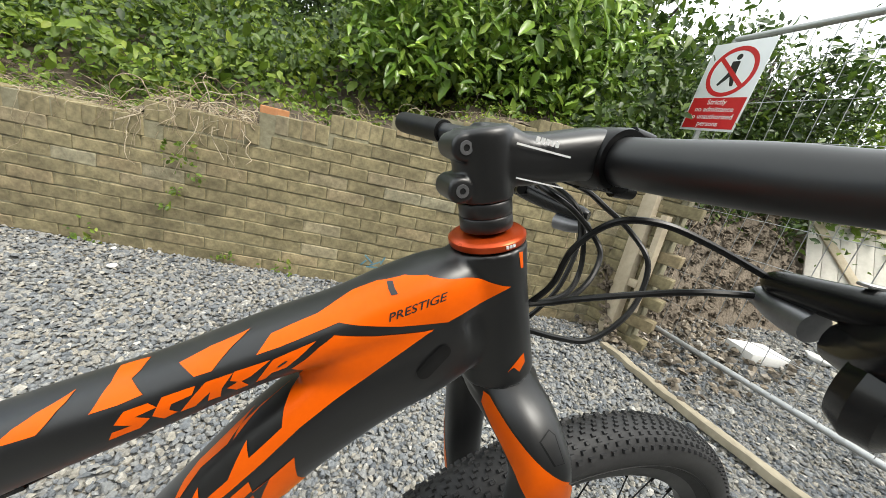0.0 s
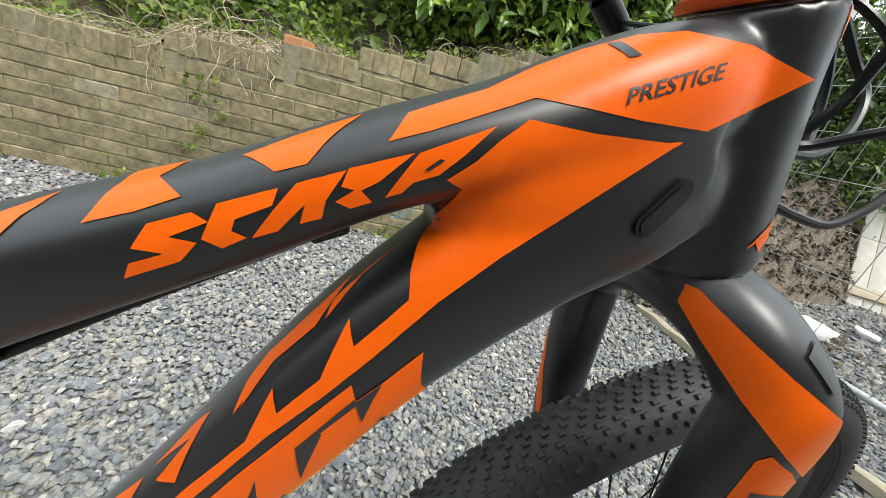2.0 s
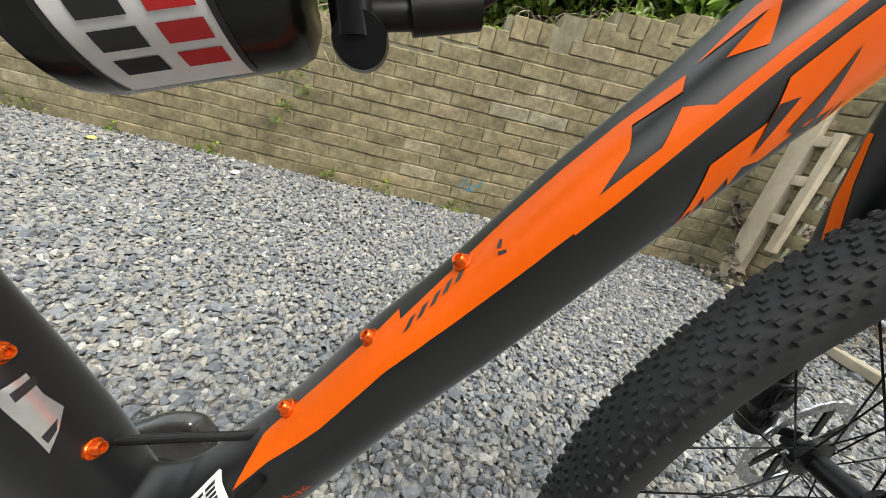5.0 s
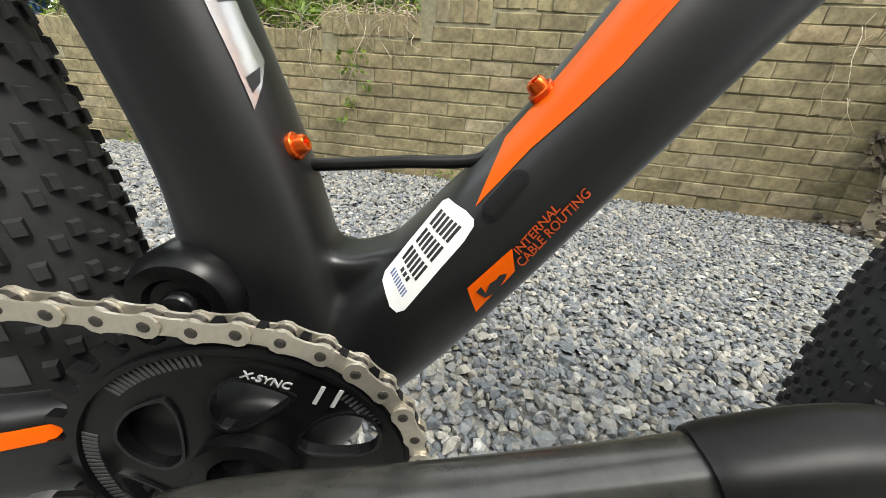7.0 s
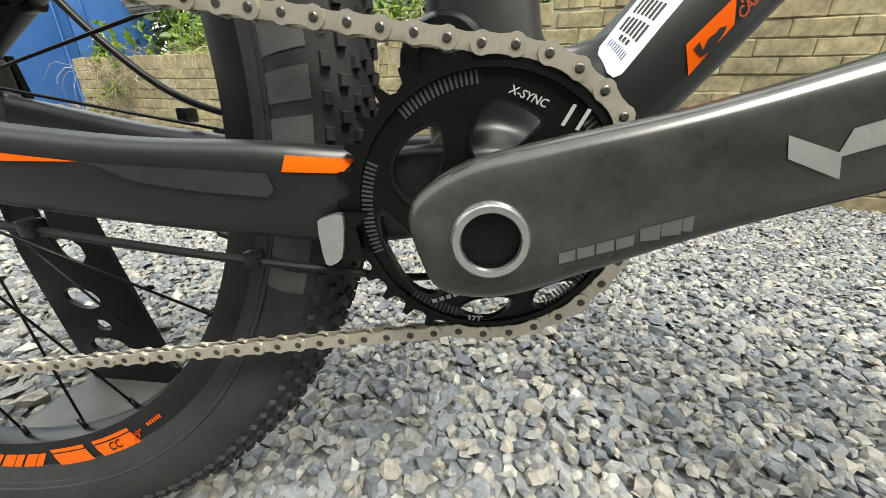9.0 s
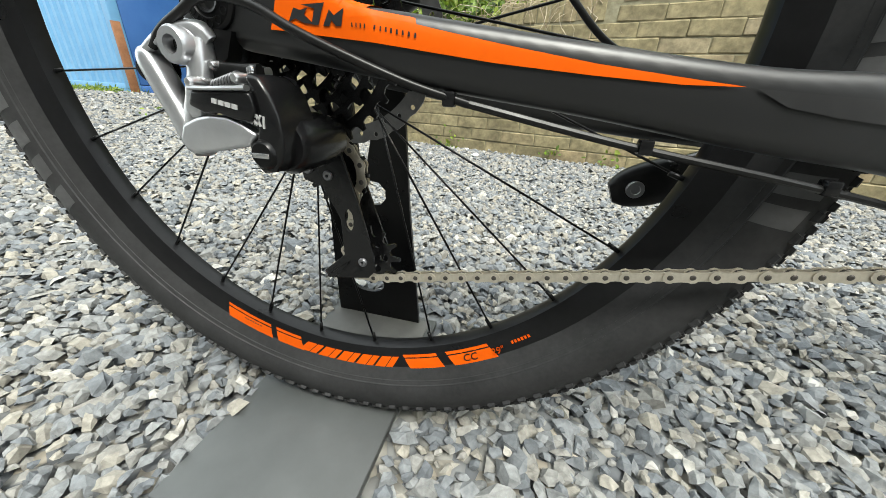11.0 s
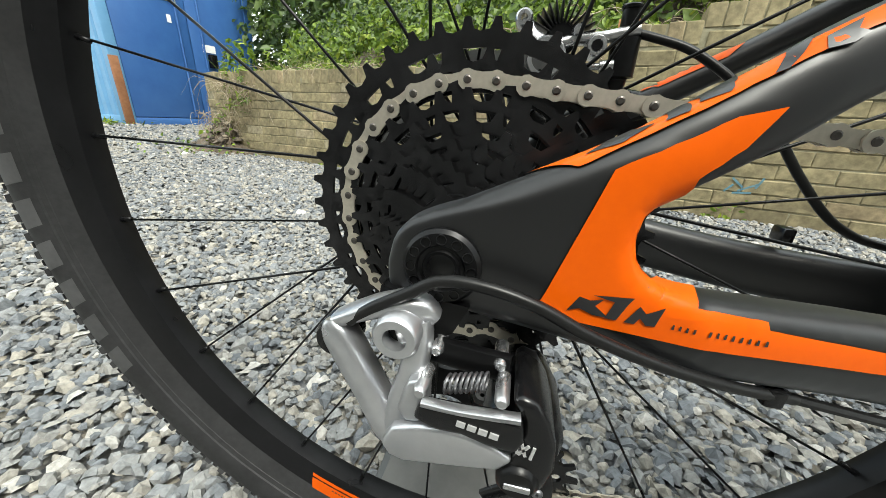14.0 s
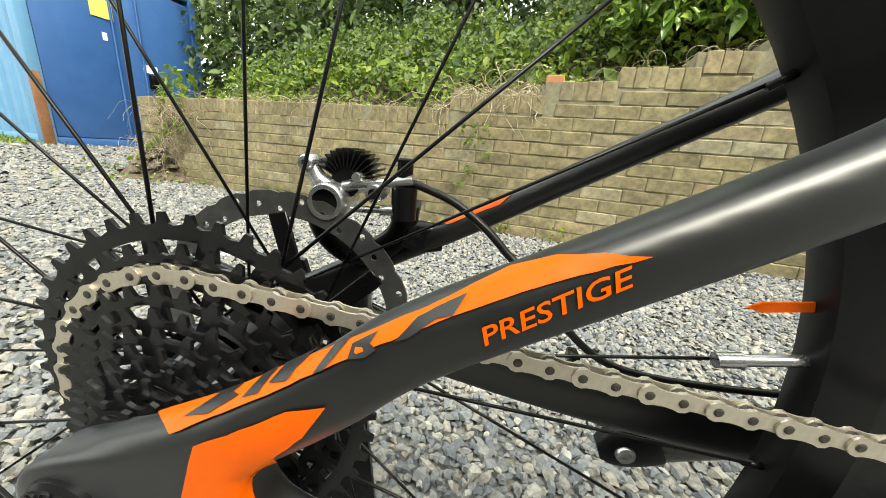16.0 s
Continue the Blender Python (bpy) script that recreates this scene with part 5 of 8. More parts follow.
def controls(s):
    """Brake lever, master cylinder and clamp on one side of the bar."""
    cx, cz = BAR0.x - .016, BAR0.z
    y = s * 0.205
    lv = part("brake_lever", join(lathe([(.0115, -.007), (.0165, -.007), (.0170, 0), (.0165, .007), (.0115, .007)], 28, "y", (cx, y, cz), True),
                                  sweep([(cx + .012, y, cz - .010, .010, .012), (cx + .035, y + s * .004, cz - .020, .011, .012), (cx + .055, y + s * .008, cz - .028, .010, .010)], 14, 16, 2.5, (0, 1, 0)),
                                  sweep([(cx + .062, y - s * .05, cz - .040, .006, .008), (cx + .070, y + s * .03, cz - .044, .004, .006), (cx + .066, y + s * .11, cz - .048, .004, .006)], 18, 12, 2.5, (1, 0, 0))), M["black_metal"], bike, "black hydraulic brake lever")
    cyl = part("master_cylinder", sweep([(1.056, s * .082, .9225, .0052, .0052), (1.052, s * .090, .9225, .0085, .0085), (1.046, s * .110, .9240, .0098, .0098), (1.034, s * .145, .9280, .0115, .0110), (1.018, s * .190, .935, .0115, .0110), (1.006, s * .225, .940, .009, .009)], 22, 18, 2.2, (0, 0, 1)), M["black_plastic"], lv)
    part("hose_collar", sweep([(1.057, s * .079, .911, .0060, .0060), (1.050, s * .098, .908, .0090, .0090), (1.044, s * .115, .907, .0095, .0095)], 10, 18, 2.0, (0, 0, 1)), M["dark_silver"], lv)
    for k in range(6):
        q = Vector((1.040 - k * .0042, s * (.128 + k * .0105), .9375 + k * .0013))
        part("cap_rib", moved(box(-.0085, .0085, -.003, .003, -.0005, .0014, .0005, 1), Matrix.Translation(q) @ Matrix.Rotation(radians(18) * s, 4, "Z")), M["silver"], lv)
    return lv


controls(-1)
controls(1)
sh = part("trigger_shifter", join(lathe([(0, -.012), (.021, -.012), (.0255, -.008), (.0265, .002), (.021, .010), (0, .010)], 36, "y", (1.030, -.150, .894)),
                                  sweep([(0.985, -.178, .948, .009, .010), (1.002, -.165, .930, .010, .012), (1.02, -.150, .912, .013, .015), (1.045, -.128, .905, .010, .012)], 16, 16, 2.4)), M["black_plastic"], bike, "black trigger gear shifter")
part("shifter_cover", lathe([(0, -.0138), (.004, -.0138), (.0045, -.0130), (.0165, -.0136), (.0185, -.0115), (0, -.0115)], 32, "y", (1.030, -.150, .894)), M["dark_silver"], sh, "grey round shifter cover")
for k in range(3):
    part("cover_screw", rod((1.038 + k * .012, -.128 + k * .002, .921 - k * .004), (1.038 + k * .012, -.140, .921 - k * .004), .0030, 10), M["dark_silver"], sh)

# --- control cables
cables = [
    [(0.938, -.008, 0.858), (0.948, -.016, 0.880), (0.950, -.022, 0.910), (0.962, -.035, 0.934), (0.982, -.050, 0.941), (1.011, -.065, 0.936), (1.056, -.083, 0.923)],
    [(0.936, -.010, 0.860), (0.952, -.014, 0.864), (0.970, -.030, 0.877), (1.004, -.050, 0.893), (1.022, -.070, 0.905), (1.055, -.083, 0.911)],
    [(0.99, .10, 0.955), (1.005, .05, 0.950), (1.019, .030, 0.939), (1.047, .020, 0.923), (1.057, .000, 0.902), (1.050, -.010, 0.872), (1.032, -.015, 0.850), (1.005, -.015, 0.832), (0.976, -.012, 0.832), (0.940, -.008, 0.838)],
    [(0.955, .10, 0.955), (0.954, .030, 0.942), (0.980, .025, 0.932), (1.007, .020, 0.914), (1.012, .010, 0.899), (0.998, .000, 0.878), (0.974, -.005, 0.862), (0.938, -.006, 0.858)],
    [(0.985, .10, 0.955), (0.990, .040, 0.938), (1.004, .030, 0.915), (1.006, .020, 0.882), (0.988, .010, 0.861), (0.938, .000, 0.852)],
]
for pts in cables:
    part("control_cable", hose(pts, 0.0024, 60, 8), M["cable"], bike, "black looping control cable")
part("control_cable", hose([(1.0, .075, 0.45), (0.985, .082, 0.56), (0.962, .075, 0.68), (0.965, .05, 0.78), (1.01, .04, 0.86), (1.03, .08, 0.93), (0.99, .2, 0.95)], 0.0024, 60, 8), M["cable"], bike, "black front brake hose")


# ---------------------------------------------------------------- paintwork on the frame
front_skin = [main_frame]
rear_skin = [swingarm]
fork_skin = [fork_body]
decal("orange_panel", [(0.7599, 0.8282), (0.7639, 0.8364), (0.7729, 0.8414), (0.7831, 0.8468), (0.7949, 0.8555), (0.8068, 0.8627), (0.8228, 0.8706), (0.8383, 0.8758), (0.8649, 0.8794), (0.9003, 0.8786), (0.8810, 0.8650), (0.8647, 0.8534), (0.8359, 0.8505), (0.8155, 0.8494), (0.7980, 0.8481), (0.7848, 0.8408), (0.7707, 0.8333)],
      front_skin, (0.7463, -0.1221, 0.8417, 1), M["orange"], main_frame, "orange painted panel", 0.000412, -0.030)
decal("orange_panel", [(0.7264, 0.8181), (0.7379, 0.8253), (0.7527, 0.8336), (0.7483, 0.8294), (0.7450, 0.8253), (0.7407, 0.8186), (0.7334, 0.8152), (0.7297, 0.8171)],
      front_skin, (0.7463, -0.1221, 0.8417, 1), M["orange"], main_frame, "", 0.000424, -0.030)
decal("orange_panel", [(0.6933, 0.7957), (0.6986, 0.8035), (0.7057, 0.8109), (0.7157, 0.8150), (0.7092, 0.8098), (0.7132, 0.8054), (0.7035, 0.8000)],
      front_skin, (0.7463, -0.1221, 0.8417, 1), M["orange"], main_frame, "", 0.000436, -0.030)
decal("orange_panel", [(0.6590, 0.7797), (0.6684, 0.7884), (0.6773, 0.7949), (0.6911, 0.8033), (0.6829, 0.7959), (0.6746, 0.7860)],
      front_skin, (0.7463, -0.1221, 0.8417, 1), M["orange"], main_frame, "", 0.000448, -0.030)
decal("orange_panel", [(0.6340, 0.7692), (0.6353, 0.7720), (0.6515, 0.7798), (0.6464, 0.7767)],
      front_skin, (0.6745, -0.1250, 0.7856, 1), M["orange"], main_frame, "", 0.000460, -0.030)
decal("orange_panel", [(0.5918, 0.7474), (0.5977, 0.7528), (0.6158, 0.7634), (0.6169, 0.7592), (0.6053, 0.7536)],
      front_skin, (0.6745, -0.1250, 0.7856, 1), M["orange"], main_frame, "", 0.000472, -0.030)
decal("letter_block", [(0.7136, 0.8001), (0.7174, 0.7983), (0.7087, 0.7930), (0.7149, 0.7923), (0.7108, 0.7863), (0.6984, 0.7800), (0.6999, 0.7846), (0.7075, 0.7882), (0.7006, 0.7888), (0.7041, 0.7956)],
      front_skin, (0.7168, -0.1257, 0.8129, 1), M["orange"], main_frame, "", 0.000484, -0.030)
decal("letter_block", [(0.7190, 0.8032), (0.7330, 0.8098), (0.7320, 0.8052), (0.7234, 0.8000), (0.7227, 0.7967), (0.7262, 0.7952), (0.7204, 0.7913), (0.7158, 0.7934)],
      front_skin, (0.7168, -0.1257, 0.8129, 1), M["orange"], main_frame, "", 0.000496, -0.030)
decal("letter_block", [(0.7273, 0.7952), (0.7322, 0.8037), (0.7373, 0.8119), (0.7493, 0.8177), (0.7451, 0.8088), (0.7443, 0.8034), (0.7389, 0.8010), (0.7400, 0.8069), (0.7336, 0.7981)],
      front_skin, (0.7168, -0.1257, 0.8129, 1), M["orange"], main_frame, "", 0.000508, -0.030)
decal("letter_block", [(0.7499, 0.8183), (0.7666, 0.8258), (0.7583, 0.8163), (0.7539, 0.8131), (0.7572, 0.8102), (0.7515, 0.8074), (0.7475, 0.8088), (0.7522, 0.8129), (0.7486, 0.8132)],
      front_skin, (0.7168, -0.1257, 0.8129, 1), M["orange"], main_frame, "", 0.000520, -0.030)
decal("letter_block", [(0.7679, 0.8261), (0.7881, 0.8376), (0.7810, 0.8282), (0.7748, 0.8213), (0.7678, 0.8179), (0.7650, 0.8142), (0.7604, 0.8120)],
      front_skin, (0.7168, -0.1257, 0.8129, 1), M["orange"], main_frame, "", 0.000532, -0.030)
decal("letter_block", [(0.7702, 0.8219), (0.7741, 0.8259), (0.7756, 0.8258), (0.7717, 0.8221)],
      front_skin, (0.7168, -0.1257, 0.8129, 1), M["decal_black"], main_frame, "", 0.001244, -0.030)
decal("small_mark", [(0.8181, 0.8695), (0.8216, 0.8707), (0.8285, 0.8677), (0.8247, 0.8663)],
      front_skin, (0.7736, -0.1179, 0.8642, 1), M["decal_black"], main_frame, "", 0.001056, -0.030)
decal_text("lettering", "PRESTIGE", (0.8284, 0.8531), (0.0329, 0.0161), 0.0050, front_skin, (0.7736, -0.1179, 0.8642, 1), M["decal_black"], main_frame, "black PRESTIGE lettering", 0.0366, 0.25, -0.030, 0.0008)
decal("orange_panel", [(0.7981, 0.8423), (0.8221, 0.8435), (0.8563, 0.8473), (0.8329, 0.8296), (0.8114, 0.8077), (0.7958, 0.7928), (0.7757, 0.7778), (0.7739, 0.7903), (0.7742, 0.8006), (0.7772, 0.8097), (0.7834, 0.8195), (0.7781, 0.8212), (0.7854, 0.8278), (0.7912, 0.8350)],
      front_skin, (0.7463, -0.1221, 0.8417, 1), M["orange"], main_frame, "orange painted panel", 0.000568, -0.030)
decal("orange_panel", [(0.7974, 0.8332), (0.8560, 0.8476), (0.8016, 0.7965), (0.7836, 0.7770), (0.7644, 0.7518), (0.7489, 0.7333), (0.7305, 0.7137), (0.7025, 0.6776), (0.6642, 0.6232), (0.6532, 0.6092), (0.6500, 0.6170), (0.6600, 0.6308), (0.6745, 0.6487), (0.6789, 0.6685), (0.6873, 0.6659), (0.7014, 0.6856), (0.7221, 0.7105), (0.7275, 0.7342), (0.7322, 0.7243), (0.7459, 0.7407), (0.7490, 0.7642), (0.7555, 0.7552), (0.7712, 0.7757), (0.7829, 0.7992)],
      front_skin, (0.6745, -0.1250, 0.7856, 1), M["orange"], main_frame, "", 0.000680, -0.030)
decal("orange_panel", [(0.6541, 0.6199), (0.6606, 0.6395), (0.6605, 0.6506), (0.6724, 0.6627), (0.6730, 0.6697), (0.6581, 0.6529), (0.6440, 0.6347), (0.6296, 0.6144), (0.6122, 0.5874), (0.5889, 0.5522), (0.5578, 0.5097), (0.5510, 0.4822), (0.5807, 0.5200), (0.6146, 0.5600), (0.6356, 0.5857), (0.6528, 0.6080), (0.6600, 0.6162)],
      front_skin, (0.6246, -0.1342, 0.6946, 1), M["orange"], main_frame, "", 0.000692, -0.030)
decal("orange_panel", [(0.6925, 0.6993), (0.6870, 0.6930), (0.6750, 0.6734), (0.6836, 0.6840), (0.6899, 0.6912), (0.6819, 0.6746), (0.6928, 0.6793)],
      front_skin, (0.6246, -0.1342, 0.6946, 1), M["orange"], main_frame, "", 0.000604, -0.030)
decal("orange_panel", [(0.7289, 0.7527), (0.7077, 0.7227), (0.7055, 0.7161), (0.7081, 0.7085), (0.7143, 0.7255), (0.7283, 0.7432)],
      front_skin, (0.6246, -0.1342, 0.6946, 1), M["orange"], main_frame, "", 0.000616, -0.030)
decal("orange_panel", [(0.7230, 0.7506), (0.7177, 0.7436), (0.7162, 0.7240), (0.7225, 0.7416)],
      front_skin, (0.6745, -0.1250, 0.7856, 1), M["orange"], main_frame, "", 0.000628, -0.030)
decal("orange_panel", [(0.7565, 0.7914), (0.7446, 0.7765), (0.7368, 0.7664), (0.7382, 0.7608), (0.7446, 0.7775)],
      front_skin, (0.6745, -0.1250, 0.7856, 1), M["orange"], main_frame, "", 0.000400, -0.030)
decal("orange_mark", [(0.9394, 0.8245), (0.9309, 0.8069), (0.9351, 0.8112), (0.9414, 0.8070), (0.9433, 0.8161)], front_skin, (0.7811, -0.1926, 0.9478, 1), M["orange"], main_frame, "", 0.0006, -0.020)
decal("orange_mark", [(0.9089, 0.9021), (0.9113, 0.9031), (0.9156, 0.8922), (0.9139, 0.8914)], front_skin, (0.7811, -0.1926, 0.9478, 1), M["orange"], main_frame, "", 0.0006, -0.020)
decal("orange_panel", [(0.9064, 0.6837), (0.9105, 0.6830), (0.9240, 0.6480), (0.9430, 0.6109), (0.9460, 0.5922), (0.9384, 0.5923), (0.9186, 0.6342)], fork_skin, (0.6246, -0.1342, 0.6946, 1), M["orange"], fork_body, "", 0.0006, 0.055)
decal("leg_cap", [(0.9420, 0.7798), (0.9456, 0.7910), (0.9540, 0.7850), (0.9752, 0.7545), (0.9658, 0.7530)], fork_skin, (0.7811, -0.1926, 0.9478, 1), M["soft_rubber"], fork_body, "", 0.0004, -0.060)
decal("leg_cap", [(0.9433, 0.7798), (0.9462, 0.7894), (0.9530, 0.7843), (0.9736, 0.7552), (0.9664, 0.7543)], fork_skin, (0.7811, -0.1926, 0.9478, 1), M["carbon"], fork_body, "", 0.0016, -0.060)
decal("logo_panel", [(0.7100, 0.6769), (0.7240, 0.6956), (0.7385, 0.7132), (0.7512, 0.7292), (0.7604, 0.7401), (0.7631, 0.7314), (0.7716, 0.7402), (0.7776, 0.7475), (0.7848, 0.7560), (0.7873, 0.7335), (0.7811, 0.7257), (0.7743, 0.7207), (0.7593, 0.6995), (0.7441, 0.6778), (0.7316, 0.6641), (0.7217, 0.6486), (0.7120, 0.6418), (0.7084, 0.6251), (0.6991, 0.6242), (0.6966, 0.6434), (0.7108, 0.6616), (0.7110, 0.6677)],
      front_skin, (0.7168, -0.1257, 0.8129, 1), M["orange"], main_frame, "orange logo panel", 0.000512, -0.030)
decal("logo_mark", [(0.7215, 0.6615), (0.7280, 0.6824), (0.7297, 0.6908), (0.7316, 0.6641)],
      front_skin, (0.7168, -0.1257, 0.8129, 1), M["decal_black"], main_frame, "", 0.001224, -0.030)
decal("logo_mark", [(0.7110, 0.6677), (0.7179, 0.6716), (0.7122, 0.6500), (0.7108, 0.6616)],
      front_skin, (0.7168, -0.1257, 0.8129, 1), M["decal_black"], main_frame, "", 0.001236, -0.030)
decal("logo_mark", [(0.7432, 0.7079), (0.7498, 0.7165), (0.7523, 0.7146), (0.7459, 0.6881)],
      front_skin, (0.7168, -0.1257, 0.8129, 1), M["decal_black"], main_frame, "", 0.001248, -0.030)
decal("logo_mark", [(0.7625, 0.7329), (0.7529, 0.7207), (0.7435, 0.7082), (0.7516, 0.7154), (0.7638, 0.7297)],
      front_skin, (0.7168, -0.1257, 0.8129, 1), M["decal_black"], main_frame, "", 0.001260, -0.030)
decal("logo_mark", [(0.7630, 0.7312), (0.7666, 0.7199), (0.7693, 0.7316), (0.7719, 0.7407)],
      front_skin, (0.7168, -0.1257, 0.8129, 1), M["decal_black"], main_frame, "", 0.001272, -0.030)
decal("logo_mark", [(0.7550, 0.6920), (0.7556, 0.6975), (0.7566, 0.6934)],
      front_skin, (0.7168, -0.1257, 0.8129, 1), M["decal_black"], main_frame, "", 0.001284, -0.030)
decal("logo_mark", [(0.7724, 0.7196), (0.7741, 0.7219), (0.7748, 0.7196)],
      front_skin, (0.7168, -0.1257, 0.8129, 1), M["decal_black"], main_frame, "", 0.001296, -0.030)
decal("orange_panel", [(0.5185, 0.4351), (0.5229, 0.4492), (0.5269, 0.4618), (0.5367, 0.4756), (0.5485, 0.4925), (0.5619, 0.5121), (0.5725, 0.5278), (0.5924, 0.5342), (0.5776, 0.5114), (0.5644, 0.4919), (0.5557, 0.4793), (0.5455, 0.4673), (0.5337, 0.4550)],
      front_skin, (0.5153, -0.1252, 0.4998, 1), M["orange"], main_frame, "", 0.000608, -0.030)
decal("small_mark", [(0.5958, 0.5534), (0.5981, 0.5567), (0.6014, 0.5666), (0.5993, 0.5632)],
      front_skin, (0.6246, -0.1342, 0.6946, 1), M["decal_black"], main_frame, "", 0.001320, -0.030)
decal("small_mark", [(0.6006, 0.5609), (0.6027, 0.5640), (0.6058, 0.5733), (0.6037, 0.5701)],
      front_skin, (0.6246, -0.1342, 0.6946, 1), M["decal_black"], main_frame, "", 0.001332, -0.030)
decal("small_mark", [(0.6051, 0.5679), (0.6071, 0.5708), (0.6099, 0.5796), (0.6080, 0.5766)],
      front_skin, (0.6246, -0.1342, 0.6946, 1), M["decal_black"], main_frame, "", 0.001344, -0.030)
decal("small_mark", [(0.6093, 0.5745), (0.6112, 0.5772), (0.6137, 0.5855), (0.6119, 0.5827)],
      front_skin, (0.6246, -0.1342, 0.6946, 1), M["decal_black"], main_frame, "", 0.001356, -0.030)
decal("small_mark", [(0.6133, 0.5807), (0.6151, 0.5832), (0.6174, 0.5911), (0.6157, 0.5884)],
      front_skin, (0.6246, -0.1342, 0.6946, 1), M["decal_black"], main_frame, "", 0.001368, -0.030)
decal("small_mark", [(0.6257, 0.5978), (0.6268, 0.6028), (0.6275, 0.6029), (0.6269, 0.5981)],
      front_skin, (0.6246, -0.1342, 0.6946, 1), M["decal_black"], main_frame, "", 0.001380, -0.030)
decal("small_mark", [(0.6259, 0.5959), (0.6282, 0.5970), (0.6284, 0.5951), (0.6261, 0.5940)],
      front_skin, (0.6246, -0.1342, 0.6946, 1), M["decal_black"], main_frame, "", 0.001392, -0.030)
decal("shop_sticker", [(0.5025, 0.4301), (0.5046, 0.4313), (0.5126, 0.4290), (0.5162, 0.4266), (0.5165, 0.4242), (0.5140, 0.4188), (0.5042, 0.4044), (0.4943, 0.3896), (0.4912, 0.3884), (0.4885, 0.3907), (0.4846, 0.4006), (0.4852, 0.4042), (0.4934, 0.4167)],
      front_skin, (0.4717, -0.1415, 0.4451, 1), M["white_sticker"], main_frame, "white shop sticker with dark printed bars", 0.001104, -0.030)
decal("printed_bar", [(0.5031, 0.4278), (0.5041, 0.4273), (0.5007, 0.4221), (0.4997, 0.4226)],
      front_skin, (0.4717, -0.1415, 0.4451, 1), M["decal_black"], main_frame, "", 0.001516, -0.030)
decal("printed_bar", [(0.5047, 0.4270), (0.5057, 0.4266), (0.5021, 0.4211), (0.5012, 0.4217)],
      front_skin, (0.4717, -0.1415, 0.4451, 1), M["decal_black"], main_frame, "", 0.001528, -0.030)
decal("printed_bar", [(0.5063, 0.4263), (0.5073, 0.4258), (0.5036, 0.4202), (0.5027, 0.4208)],
      front_skin, (0.4717, -0.1415, 0.4451, 1), M["decal_black"], main_frame, "", 0.001300, -0.030)
decal("printed_bar", [(0.5079, 0.4255), (0.5090, 0.4250), (0.5051, 0.4193), (0.5041, 0.4199)],
      front_skin, (0.4717, -0.1415, 0.4451, 1), M["decal_black"], main_frame, "", 0.001312, -0.030)
decal("printed_bar", [(0.5096, 0.4248), (0.5106, 0.4243), (0.5066, 0.4183), (0.5056, 0.4189)],
      front_skin, (0.4717, -0.1415, 0.4451, 1), M["decal_black"], main_frame, "", 0.001324, -0.030)
decal("printed_bar", [(0.5112, 0.4240), (0.5123, 0.4235), (0.5081, 0.4174), (0.5071, 0.4180)],
      front_skin, (0.4717, -0.1415, 0.4451, 1), M["decal_black"], main_frame, "", 0.001336, -0.030)
decal("printed_bar", [(0.4988, 0.4212), (0.4997, 0.4206), (0.4964, 0.4156), (0.4956, 0.4163)],
      front_skin, (0.4717, -0.1415, 0.4451, 1), M["decal_black"], main_frame, "", 0.001348, -0.030)
decal("printed_bar", [(0.5002, 0.4202), (0.5011, 0.4196), (0.4977, 0.4145), (0.4969, 0.4152)],
      front_skin, (0.4717, -0.1415, 0.4451, 1), M["decal_black"], main_frame, "", 0.001360, -0.030)
decal("printed_bar", [(0.5016, 0.4193), (0.5025, 0.4186), (0.4990, 0.4133), (0.4982, 0.4140)],
      front_skin, (0.4717, -0.1415, 0.4451, 1), M["decal_black"], main_frame, "", 0.001372, -0.030)
decal("printed_bar", [(0.5031, 0.4183), (0.5040, 0.4177), (0.5003, 0.4122), (0.4995, 0.4129)],
      front_skin, (0.4717, -0.1415, 0.4451, 1), M["decal_black"], main_frame, "", 0.001384, -0.030)
decal("printed_bar", [(0.5045, 0.4173), (0.5055, 0.4167), (0.5017, 0.4110), (0.5008, 0.4117)],
      front_skin, (0.4717, -0.1415, 0.4451, 1), M["decal_black"], main_frame, "", 0.001396, -0.030)
decal("printed_bar", [(0.5060, 0.4163), (0.5070, 0.4157), (0.5030, 0.4098), (0.5022, 0.4105)],
      front_skin, (0.4717, -0.1415, 0.4451, 1), M["decal_black"], main_frame, "", 0.001408, -0.030)
decal("printed_bar", [(0.4946, 0.4149), (0.4954, 0.4141), (0.4921, 0.4091), (0.4914, 0.4099)],
      front_skin, (0.4717, -0.1415, 0.4451, 1), M["decal_black"], main_frame, "", 0.001420, -0.030)
decal("printed_bar", [(0.4959, 0.4137), (0.4967, 0.4129), (0.4932, 0.4077), (0.4925, 0.4086)],
      front_skin, (0.4717, -0.1415, 0.4451, 1), M["decal_black"], main_frame, "", 0.001432, -0.030)
decal("printed_bar", [(0.4971, 0.4125), (0.4979, 0.4117), (0.4944, 0.4063), (0.4936, 0.4072)],
      front_skin, (0.4717, -0.1415, 0.4451, 1), M["decal_black"], main_frame, "", 0.001444, -0.030)
decal("printed_bar", [(0.4984, 0.4113), (0.4992, 0.4105), (0.4955, 0.4049), (0.4948, 0.4058)],
      front_skin, (0.4717, -0.1415, 0.4451, 1), M["decal_black"], main_frame, "", 0.001456, -0.030)
decal("printed_bar", [(0.4997, 0.4101), (0.5006, 0.4093), (0.4967, 0.4035), (0.4960, 0.4044)],
      front_skin, (0.4717, -0.1415, 0.4451, 1), M["decal_black"], main_frame, "", 0.001468, -0.030)
